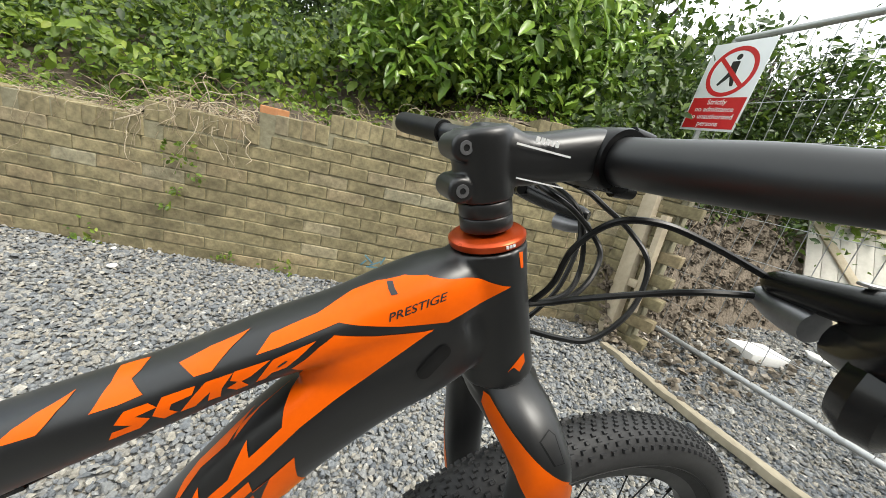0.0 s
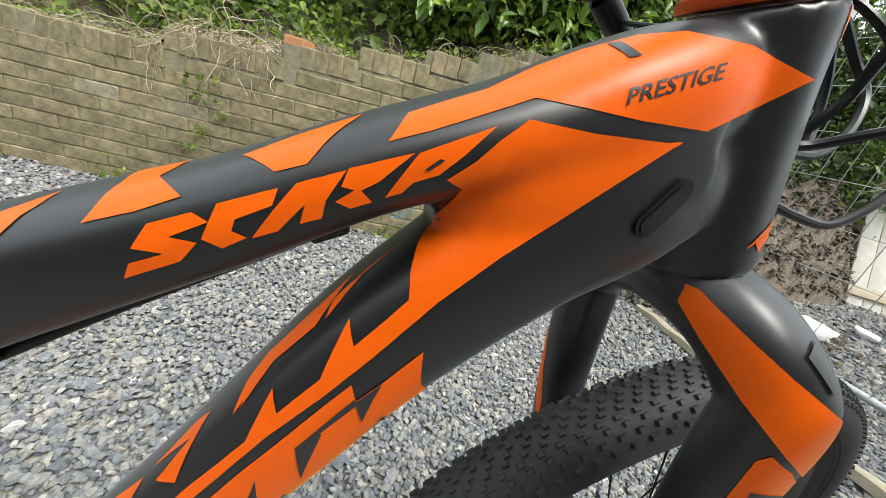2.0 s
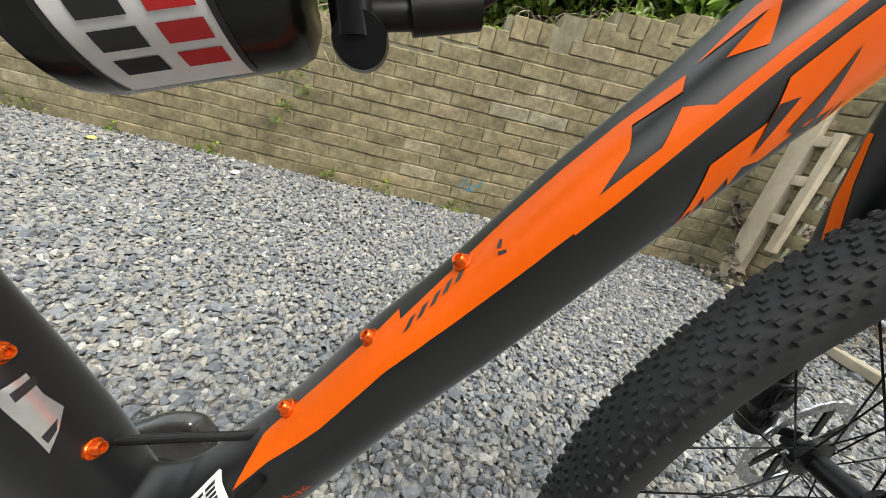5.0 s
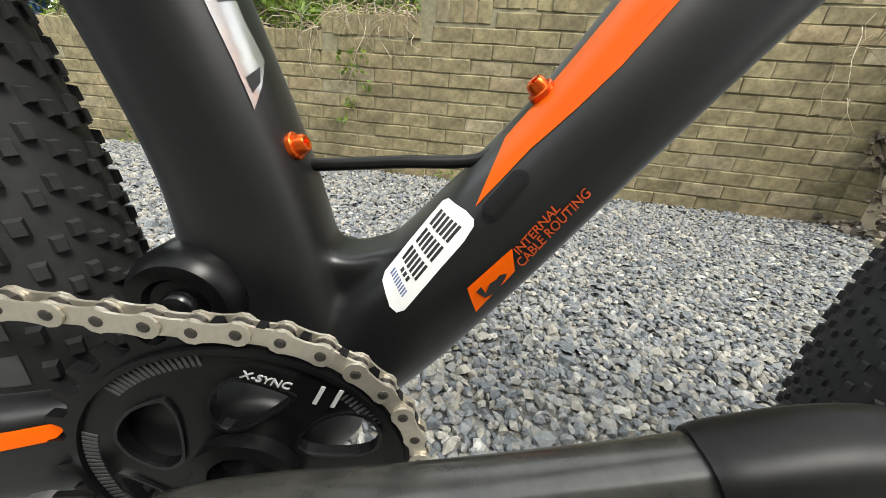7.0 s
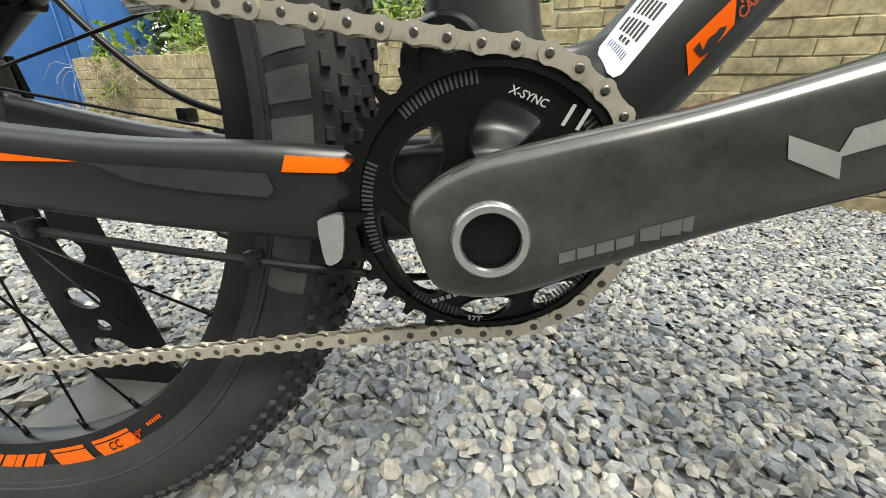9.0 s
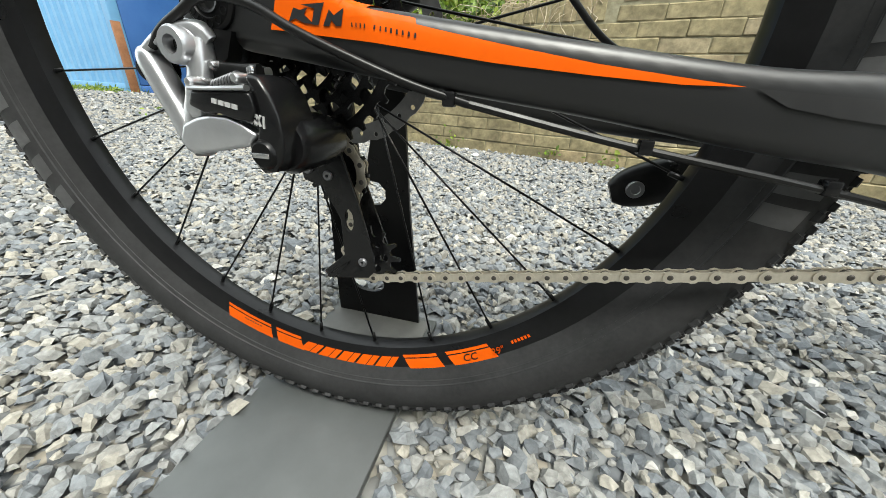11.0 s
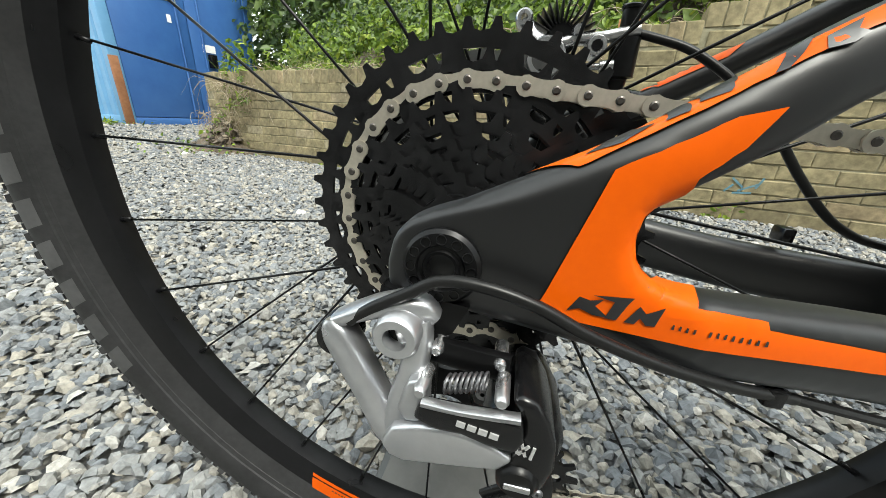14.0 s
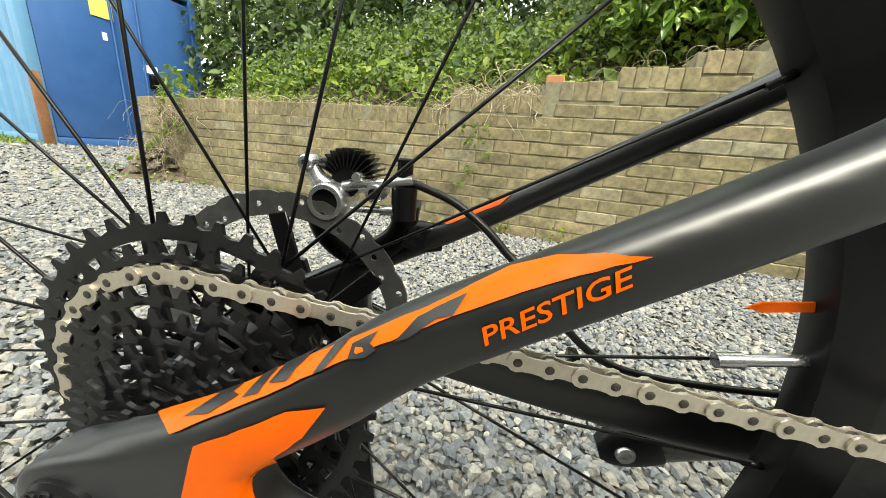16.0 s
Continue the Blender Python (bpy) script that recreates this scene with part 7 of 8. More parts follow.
def crank(side, end, label):
    """A hollow carbon crank arm with its rubber boot; side -1 is the drive side."""
    d = (Vector((end[0], 0, end[2])) - Vector((BB.x, 0, BB.z))).normalized()
    at = lambda s, y: (BB.x + d.x * s, side * y, BB.z + d.z * s)
    c = part("crank_arm", sweep([(*at(-.026, .076), .006, .012), (*at(-.021, .077), .009, .0205), (*at(0.0, .0785), .0105, .0265), (*at(.03, .0795), .0105, .0245), (*at(.07, .083), .0095, .0205), (*at(.12, .088), .0088, .0190), (*at(.160, .092), .0085, .0185), (*at(.184, .094), .0070, .0125)], 44, 24, 3.4),
             M["crank_carbon"], bike, label)
    part("spindle_ring", lathe([(.0098, -.0010), (.0098, .0), (.0104, .0012), (.0126, .0012), (.0136, 0), (.0136, -.008), (.0098, -.008)] if side > 0 else [(.0098, .0010), (.0098, -.0), (.0104, -.0012), (.0126, -.0012), (.0136, 0), (.0136, .008), (.0098, .008)], 40, "y", (BB.x, side * .0915, BB.z), True), M["silver"], c, "polished hollow spindle ring")
    part("spindle_bore", lathe([(0, side * .0896), (.0096, side * .0896), (.0098, side * .0915)], 32, "y", (BB.x, 0, BB.z)), M["black_metal"], c)
    boot = part("crank_boot", sweep([(*at(.140, .0905), .0102, .0205), (*at(.146, .091), .0108, .0212), (*at(.165, .0925), .0108, .0210), (*at(.182, .094), .0100, .0170), (*at(.192, .0945), .0070, .0100)], 22, 22, 3.2), M["soft_rubber"], c, "black rubber crank boot")
    p = at(.1715, .0)
    part("pedal_thread", lathe([(.0055, side * .1042), (.0085, side * .1040), (.0085, side * .083), (.0055, side * .083)], 28, "y", (p[0], 0, p[2]), True), M["silver"], boot)
    part("pedal_hole", lathe([(0, side * .0815), (.0042, side * .0812), (.0046, side * .0800), (.0078, side * .0798), (.0084, side * .0815), (.0084, side * .088)], 24, "y", (p[0], 0, p[2])), M["silver"], boot)
    return c, d


right_crank, cd = crank(-1, (0.604, 0, 0.392), "right carbon crank arm with grey markings")
left_crank, _ = crank(1, (0.275, 0, 0.261), "left carbon crank arm")
crank_skin = [right_crank]
up = Vector((-cd.z, 0, cd.x))
def on_crank(s, h):
    q = Vector((BB.x, 0, BB.z)) + cd * s + up * h
    return (q.x, q.z)
decal("grey_flash", [(0.5140, 0.3670), (0.5160, 0.3610), (0.5310, 0.3560), (0.5290, 0.3620), (0.5620, 0.3740), (0.5590, 0.3800), (0.5290, 0.3690), (0.5280, 0.3630)], crank_skin, (0.4280, -0.2084, 0.3818, 1), M["crank_grey"], right_crank, "grey printed flash", 0.0004, -0.0975)
for k, (s0, wdt) in enumerate(((.020, .0055), (.0262, .0055), (.0324, .0055), (.0386, .0055), (.0460, .006), (.0522, .006), (.0584, .003))):
    decal("maker_mark", [on_crank(s0, -.0155 + (.0010 if k > 3 else 0)), on_crank(s0 + wdt, -.0155), on_crank(s0 + wdt + .0006, -.0115 + (.0015 if k > 3 else 0)), on_crank(s0 + .0006, -.0115 + (.0015 if k > 3 else 0))], crank_skin, (0, 1, 0), M["grey_print"], right_crank, "", 0.0004, -0.11)


# chain
def chain_route():
    """Closed loop in side view: cassette, two pulleys, lower run, chainring, upper run, with its sideways place."""
    pts = []
    rc = 32 * PITCH / (2 * math.pi)
    for a in np.linspace(82, 292, 60):
        pts.append((RA.x + rc * math.cos(radians(a)), -0.0450, RA.z + rc * math.sin(radians(a))))
    for a in np.linspace(55, -55, 14):
        pts.append((PUL_G[0] + .0215 * math.cos(radians(a)), -0.0430, PUL_G[1] + .0215 * math.sin(radians(a))))
    for a in np.linspace(140, 262, 16):
        pts.append((PUL_T[0] + .0215 * math.cos(radians(a)), -0.0430, PUL_T[1] + .0215 * math.sin(radians(a))))
    for a in np.linspace(-98, 94, 60):
        pts.append((BB.x + CR * math.cos(radians(a)), -0.0495, BB.z + CR * math.sin(radians(a))))
    pts.append(pts[0])
    return np.array(pts)


PUL_G, PUL_T = (0.0355, 0.2790), (0.0600, 0.2120)


def figure8(r, half, waist, n=9):
    """Outline of a chain side plate about its middle, along x."""
    out = []
    for k in range(n):
        a = radians(-125 + 250 * k / (n - 1))
        out.append((half + r * math.cos(a), r * math.sin(a)))
    out.append((0.0, waist))
    for k in range(n):
        a = radians(55 + 250 * k / (n - 1))
        out.append((-half + r * math.cos(a), r * math.sin(a)))
    out.append((0.0, -waist))
    return out


def link_mesh(outer):
    r, y0 = (0.0044, 0.0021) if outer else (0.0042, 0.0011)
    bm = join(*[plate(figure8(r, PITCH / 2, r * 0.74), s * y0, s * (y0 + 0.0009)) for s in (-1, 1)])
    nf = len(bm.faces)
    if outer:
        bm = join(bm, *[lathe([(0, s * 0.0036), (0.0012, s * 0.0036), (0.0019, s * 0.0032), (0.0019, s * 0.0026)], 10, "y", (x, 0, 0)) for s in (-1, 1) for x in (-PITCH / 2, PITCH / 2)])
    else:
        bm = join(bm, *[rod((x, -0.0013, 0), (x, 0.0013, 0), 0.0038, 10) for x in (-PITCH / 2, PITCH / 2)])
    me = mesh_of(bm, "chain_link", M["chain"], False)
    me.materials.append(M["pin"])
    for i, p in enumerate(me.polygons):
        p.material_index = 1 if i >= nf else 0
    return me


chain = new("chain")
chain.parent = bike
chain["label"] = "nickel-coloured bicycle chain"
route = chain_route()
seg = np.r_[0, np.cumsum(np.linalg.norm(np.diff(route, axis=0), axis=1))]
count = int(seg[-1] / PITCH) // 2 * 2
pitch = seg[-1] / count
meshes = [link_mesh(True), link_mesh(False)]
joint = [np.array([np.interp((k * pitch) % seg[-1], seg, route[:, a]) for a in range(3)]) for k in range(count + 1)]
for k in range(count):
    a, b = Vector(joint[k]), Vector(joint[k + 1])
    x = (b - a).normalized()
    z = x.cross(Vector((0, 1, 0))).normalized()
    y = z.cross(x)
    ob = new("chain_link", meshes[k % 2])
    ob.parent = chain
    ob.matrix_basis = Matrix.Translation((a + b) / 2) @ Matrix((x, y, z)).transposed().to_4x4()

# rear derailleur
mech = new("rear_derailleur")
mech.parent = bike
mech["label"] = "silver and black rear derailleur"
def cast(outline, y0, y1, round_by, holes=()):
    """A cast or forged plate with rounded edges from its side outline."""
    bm = plate(outline, y0, y1, [list(h) for h in holes])
    bmesh.ops.bevel(bm, geom=[e for e in bm.edges if len(e.link_faces) == 2 and e.calc_face_angle(0) > 0.9], offset=round_by, segments=3, affect="EDGES", profile=0.5, clamp_overlap=True)
    return bm


part("b_knuckle", join(sweep([(-0.0417, -0.1030, 0.3515, 0.0060, 0.0030), (-0.0405, -0.1040, 0.3469, 0.0072, 0.0060), (-0.0345, -0.1050, 0.3360, 0.0072, 0.0066), (-0.0260, -0.1060, 0.3205, 0.0072, 0.0064), (-0.0185, -0.1070, 0.3055, 0.0072, 0.0062), (-0.0122, -0.1080, 0.2983, 0.0068, 0.0040)], 34, 18, 3.0),
                       sweep([(-0.0410, -0.1030, 0.3509, 0.0060, 0.0030), (-0.0297, -0.1030, 0.3567, 0.0068, 0.0036), (-0.0182, -0.1020, 0.3610, 0.0072, 0.0042), (-0.0064, -0.1000, 0.3617, 0.0072, 0.0050), (-0.0017, -0.0980, 0.3571, 0.0060, 0.0040)], 24, 18, 2.8),
                       sweep([(-0.0098, -0.1020, 0.3543, 0.0072, 0.0090), (-0.0068, -0.1040, 0.3448, 0.0068, 0.0062), (-0.0079, -0.1060, 0.3341, 0.0066, 0.0056), (-0.0112, -0.1080, 0.3206, 0.0066, 0.0060), (-0.0142, -0.1080, 0.3056, 0.0066, 0.0056)], 20, 18, 2.8)), M["cast_silver"], mech, "brushed silver upper knuckle")
part("limit_boss", cast([(-0.0084, 0.3329), (-0.0066, 0.3372), (-0.0020, 0.3393), (0.0006, 0.3366), (0.0006, 0.3246), (-0.0018, 0.3184), (-0.0080, 0.3177), (-0.0110, 0.3235)], -0.1170, -0.1060, 0.0025), M["cast_silver"], mech)
part("mounting_bolt", lathe([(.0046, -.1150), (.0080, -.1150), (.0092, -.1135), (.0092, -.092), (.0046, -.092)], 32, "y", (-0.0125, 0, 0.3536), True), M["cast_silver"], mech)
part("bolt_bore", lathe([(0, -.1085), (.0047, -.109), (.0047, -.113)], 24, "y", (-0.0125, 0, 0.3536)), M["black_metal"], mech)
part("limit_cover", lathe([(0, -.108), (.0070, -.108), (.0086, -.105), (.0086, -.094), (0, -.094)], 28, "y", (-0.0420, 0, 0.3425)), M["black_plastic"], mech, "round black cable wheel")
part("outer_link", cast([(-0.0006, 0.3325), (0.0137, 0.3328), (0.0272, 0.3336), (0.0360, 0.3330), (0.0375, 0.3247), (0.0350, 0.3185), (0.0240, 0.3195), (0.0150, 0.3220), (0.0060, 0.3215), (-0.0035, 0.3251)], -0.1210, -0.1150, 0.0018), M["black_plastic"], mech, "glossy black parallelogram link")
part("link_edge", sweep([(0.0000, -.1200, 0.3335, .0024, .0013), (0.014, -.1205, 0.3338, .0024, .0012), (0.0350, -.1200, 0.3350, .0024, .0014)], 16, 10, 2.4), M["silver"], mech)
part("lower_link", cast([(-0.0175, 0.3060), (-0.0125, 0.3150), (-0.0020, 0.3190), (0.0080, 0.3208), (0.0180, 0.3205), (0.0270, 0.3175), (0.0352, 0.3125), (0.0300, 0.3062), (0.0110, 0.3022), (-0.0075, 0.2988), (-0.0140, 0.3005)], -0.1195, -0.1110, 0.0022), M["cast_silver"], mech, "grey lower link plate")
for x, z, y in ((-0.0013, 0.3363, -.1175), (0.0014, 0.3452, -.104), (0.0280, 0.3393, -.1175), (0.0262, 0.3435, -.104)):
    part("link_pin", lathe([(0, y - .0030), (.0018, y - .0026), (.0027, y - .001), (.0027, y + .012), (0, y + .012)], 18, "y", (x, 0, z)), M["silver"], mech)
for k in range(8):
    part("spring_coil", moved(lathe([(.0036 + .0006 * math.cos(2 * math.pi * j / 6), .0006 * math.sin(2 * math.pi * j / 6)) for j in range(6)], 18, "y", (0, 0, 0), True), Matrix.Translation((0.0075 + k * 0.0020, -.110, 0.3345 + k * 0.0006)) @ Matrix.Rotation(radians(78), 4, "Z")), M["dark_silver"], mech)
part("inner_link", sweep([(-0.002, -.100, 0.342, .003, .006), (0.014, -.101, 0.341, .003, .006), (0.030, -.103, 0.341, .003, .006)], 14, 12, 3), M["black_metal"], mech)
knuckle = part("p_knuckle", join(cast([(0.0310, 0.3400), (0.0350, 0.3418), (0.0405, 0.3400), (0.0455, 0.3320), (0.0490, 0.3220), (0.0500, 0.3110), (0.0475, 0.3000), (0.0420, 0.2930), (0.0350, 0.2918), (0.0298, 0.2955), (0.0300, 0.3030), (0.0335, 0.3110), (0.0365, 0.3200), (0.0360, 0.3320)], -0.1185, -0.0860, 0.0060),
                                 lathe([(0, -.106), (.0145, -.106), (.0172, -.100), (.0172, -.072), (.0135, -.055), (0, -.055)], 36, "y", (0.0385, 0, 0.3060))), M["black_plastic"], mech, "glossy black lower knuckle")
for k, dx in enumerate((0.0, 0.0028, 0.0060)):
    for tilt in ((0.45, -0.45) if k < 2 else (0.0,)):
        part("maker_mark", moved(box(-.00055, .00055, -.0003, .0003, -.0030, .0030), Matrix.Translation((0.0350 + dx, -.1190, 0.3205 - dx * 0.25)) @ Matrix.Rotation(tilt + 0.15, 4, "Y")), M["pale_print"], mech)
for k in range(4):
    bars = box(-.0016, .0016, -.0003, .0003, -.0012, .0012)
    part("maker_mark", moved(bars, Matrix.Translation((0.0148 + k * .0040, -.1213, 0.3279 - .0007 * k)) @ Matrix.Rotation(0.16, 4, "Y")), M["pale_print"], mech)
part("clutch_cover", lathe([(0, -.1205), (.0062, -.1205), (.0080, -.1185), (.0088, -.098), (0, -.098)], 28, "y", (0.0375, 0, 0.3025)), M["black_metal"], mech)
part("clutch_mark", box(.0325, .0425, -.1216, -.1204, .3008, .3036, 0.0006), M["silver"], mech)
cage = [(0.012, 0.288), (0.018, 0.296), (0.030, 0.300), (0.046, 0.298), (0.058, 0.262), (0.069, 0.219), (0.070, 0.205), (0.064, 0.198), (0.028, 0.192), (0.024, 0.198), (0.044, 0.216), (0.043, 0.246), (0.030, 0.270), (0.015, 0.274)]
part("outer_cage", cast(cage, -0.0570, -0.0540, 0.0008, [circle2(0.050, 0.246, 0.0036, 12, 0, 0.009)]), M["black_plastic"], mech, "black outer cage plate")
part("inner_cage", plate([(0.026, 0.296), (0.044, 0.296), (0.056, 0.262), (0.071, 0.218), (0.064, 0.199), (0.050, 0.203), (0.040, 0.250)], -0.0325, -0.0305), M["black_plastic"], mech)
part("cage_stop", lathe([(.0014, -.0595), (.0040, -.0595), (.0044, -.0585), (.0044, -.055), (.0014, -.055)], 18, "y", (0.0195, 0, 0.2835), True), M["dark_silver"], mech)
part("cage_fin", plate([(0.026, 0.1935), (0.048, 0.2110), (0.047, 0.2085), (0.0335, 0.1945)], -0.0590, -0.0570), M["black_plastic"], mech)
for (px_, pz_) in (PUL_G, PUL_T):
    bm = plate(toothed(12, .0222, .0075), -0.0442, -0.0418, [circle2(.0125 * math.cos(2 * math.pi * j / 6), .0125 * math.sin(2 * math.pi * j / 6), .0036, 10) for j in range(6)] + [circle2(0, 0, .004, 12)])
    pl = part("jockey_wheel", moved(bm, Matrix.Translation((px_, 0, pz_))), M["black_plastic"], mech, "", False)
    part("jockey_bolt", lathe([(.0012, -.0588), (.0030, -.0588), (.0038, -.0578), (.0038, -.030), (.0012, -.030)], 16, "y", (px_, 0, pz_), True), M["dark_silver"], pl)
part("gear_cable", hose([(0.14, -.080, 0.333), (0.11, -.090, 0.341), (0.080, -.100, 0.352), (0.055, -.105, 0.362), (0.036, -.106, 0.371), (0.018, -.106, 0.3755), (0.002, -.106, 0.3755), (-0.010, -.107, 0.3690), (-0.024, -.108, 0.3610), (-0.034, -.107, 0.3530)], 0.0024, 60, 10), M["cable"], bike, "black gear cable loop")
part("cable_run", hose([(0.14, -.080, 0.333), (0.22, -.070, 0.318), (0.30, -.062, 0.306), (0.36, -.050, 0.296), (0.41, -.03, 0.285), (0.45, -.01, 0.29)], 0.0022, 40, 8), M["cable"], bike)
for x, y, z in ((0.13, -.082, 0.3345), (0.235, -.0685, 0.3165), (0.33, -.057, 0.3025)):
    part("cable_clip", moved(box(-.0035, .0035, -.004, .004, -.0035, .0045, .0012), Matrix.Translation((x, y, z))), M["black_plastic"], bike)

# front-mech mount plate beside the chainring
br = part("alloy_bracket", plate(chaikin([(0.3650, 0.3240), (0.3675, 0.3262), (0.3760, 0.3285), (0.3775, 0.3260), (0.3762, 0.3110), (0.3745, 0.3062), (0.3690, 0.3030), (0.3668, 0.3050)], 1), -0.0620, -0.0575), M["silver"], bike, "bare alloy bracket")
part("bracket_web", plate([(0.3765, 0.3283), (0.3878, 0.3284), (0.3850, 0.3250), (0.3815, 0.3215), (0.3835, 0.3110), (0.3852, 0.3055), (0.3750, 0.3062)], -0.0600, -0.0580), M["black_metal"], br)

# --- shock under the top tube
shock = new("rear_shock")
shock.parent = bike
shock["label"] = "black air shock with printed label"
S0, S1 = Vector((0.5565, 0, 0.680)), Vector((0.4415, 0, 0.637))
sd = (S1 - S0).normalized()
rot_s = sd.to_track_quat("Z", "Y").to_matrix().to_4x4()
def shock_lathe(prof, s, sides=36, closed=False):
    return moved(lathe(prof, sides, "z", (0, 0, 0), closed), Matrix.Translation(S0 + sd * s + Vector((0, 0, -0.012))) @ rot_s)
part("air_can", shock_lathe([(0, .018), (.018, .018), (.0240, .022), (.0262, .028), (.0262, .085), (.0245, .092), (0, .092)], 0), M["black_plastic"], shock, "glossy black air can")
part("shaft", shock_lathe([(0, .09), (.006, .09), (.006, .13), (0, .13)], 0), M["silver"], shock)
part("eyelet", rod((0.5565, -.022, 0.680), (0.5565, .022, 0.680), .011, 24), M["black_metal"], shock)
part("shock_bolt", lathe([(0, -.0338), (.0019, -.0338), (.0021, -.0345), (.0050, -.0342), (.0057, -.0332), (.0057, -.026), (0, -.026)], 32, "y", (0.5565, 0, 0.6820)), M["silver"], shock, "alloy shock bolt")
part("bolt_socket", lathe([(0, -.0341), (.0019, -.0341), (.0019, -.0338)], 6, "y", (0.5565, 0, 0.6820)), M["black_metal"], shock)
lab = shock_lathe([(.0265, .040), (.0265, .078)], 0, 48)
bmesh.ops.delete(lab, geom=[f for f in lab.faces if f.calc_center_median().y > -0.008], context="FACES")
part("shock_label", lab, M["white_sticker"], shock, "white and red printed label")
for lo, hi, tone in ((.043, .055, "red_print"), (.060, .072, "decal_black")):
    lab = shock_lathe([(.0268, lo), (.0268, hi)], 0, 64)
    lab.faces.ensure_lookup_table()
    bmesh.ops.delete(lab, geom=[f for n, f in enumerate(lab.faces) if f.calc_center_median().y > -0.0125 or n % 3 == 2], context="FACES")
    part("label_bar", lab, M[tone], shock)
for lo in (.0385, .0775):
    lab = shock_lathe([(.0267, lo), (.0267, lo + .002)], 0, 64)
    bmesh.ops.delete(lab, geom=[f for f in lab.faces if f.calc_center_median().y > -0.008], context="FACES")
    part("label_border", lab, M["decal_black"], shock)
part("lever_body", join(rod((0.552, -.012, 0.672), (0.558, -.014, 0.646), .0065, 18), lathe([(0, -.007), (.0078, -.007), (.0086, -.004), (.0086, .004), (.0078, .007), (0, .007)], 28, "y", (0.560, -.012, 0.6455)), rod((0.530, -.018, 0.668), (0.526, -.020, 0.650), .0060, 18, .0070)), M["black_plastic"], shock, "black remote lockout spool")
part("cable_boot", join(rod((0.560, -.010, 0.653), (0.576, -.008, 0.6575), .0046, 16), rod((0.574, -.008, 0.6570), (0.5955, -.008, 0.6640), .0064, 20)), M["soft_rubber"], shock)
part("lockout_cable", hose([(0.592, -.008, 0.6630), (0.603, -.008, 0.6735), (0.6135, -.008, 0.6915), (0.622, -.008, 0.7065), (0.6315, -.008, 0.7195), (0.6417, -.008, 0.7285), (0.655, -.007, 0.7365), (0.690, -.005, 0.7575), (0.73, -.004, 0.7805), (0.77, -.003, 0.8040), (0.79, -.002, 0.814)], 0.0026, 60, 10), M["cable"], bike, "black lockout cable under the top tube")
for x, z in ((0.649, 0.7350), (0.748, 0.7925)):
    part("cable_guide", moved(box(-.007, .007, -.006, .005, -.003, .005, .002), Matrix.Translation((x, -.007, z)) @ Matrix.Rotation(radians(-27), 4, "Y")), M["black_plastic"], bike)

# --- bolts, ports and pads on the frame
def bottle_bolt(pos, way, parent):
    w = Vector(way).normalized()
    m = Matrix.Translation(pos) @ w.to_track_quat("Z", "Y").to_matrix().to_4x4()
    b = moved(join(lathe([(0, -.003), (.0050, -.003), (.0050, .0004), (.0045, .0009), (0, .0009)], 24, "z"), lathe([(.0016, .0043), (.0028, .0045), (.0034, .0036), (.0036, .0009), (0, .0009)], 20, "z"), lathe([(0, .0028), (.0016, .0030), (.0016, .0043)], 6, "z")), m)
    part("bottle_bolt", b, M["orange_metal"], parent, "orange anodised bottle-cage bolt")


dt_up = Vector((-0.77, -0.10, 0.64))
for x, z in ((0.6145, 0.5685), (0.5780, 0.5205), (0.5405, 0.4695)):
    bottle_bolt((x, -.004, z), dt_up, down_tube)
st_up = Vector((0.93, -0.12, 0.33))
for x, z in ((0.4530, 0.4445), (0.4315, 0.5050)):
    bottle_bolt((x, -.008, z), st_up, seat_tube)


def pad(a, b, r, obs, way, parent, name="cable_port", mat="soft_rubber", plane=-0.03):
    """A rounded rubber plug between two plan points, lying on the skin."""
    A, B = Vector((a[0], 0, a[1])), Vector((b[0], 0, b[1]))
    d = (B - A).normalized()
    n = Vector((-d.z, 0, d.x))
    out = [(A + (n * math.cos(t) - d * math.sin(t)) * r) for t in np.linspace(0, math.pi, 9)] + [(B - (n * math.cos(t) - d * math.sin(t)) * r) for t in np.linspace(0, math.pi, 9)]
    ob = decal(name, [(p.x, p.z) for p in out], obs, way, M[mat], parent, "moulded black rubber plug", 0.0022, plane, 0.005)
    inner = [(A + (n * math.cos(t) - d * math.sin(t)) * r * 0.62) for t in np.linspace(0, math.pi, 9)] + [(B - (n * math.cos(t) - d * math.sin(t)) * r * 0.62) for t in np.linspace(0, math.pi, 9)]
    decal(name, [(p.x, p.z) for p in inner], obs, way, M[mat], parent, "", 0.0032, plane, 0.005)
    return ob


pad((0.5235, 0.4312), (0.5315, 0.4425), 0.0034, front_skin, (0.15, 1, -0.3), down_tube)
pad((0.8580, 0.8182), (0.8680, 0.8325), 0.0052, front_skin, (0.1, 1, -0.35), down_tube)
part("brake_hose_stub", hose([(0.446, 0.004, 0.4352), (0.458, 0.002, 0.4362), (0.490, .001, 0.4396), (0.5216, .0, 0.4429), (0.534, .0, 0.454)], 0.0026, 24, 10), M["cable"], bike, "black hose crossing between the frame tubes")

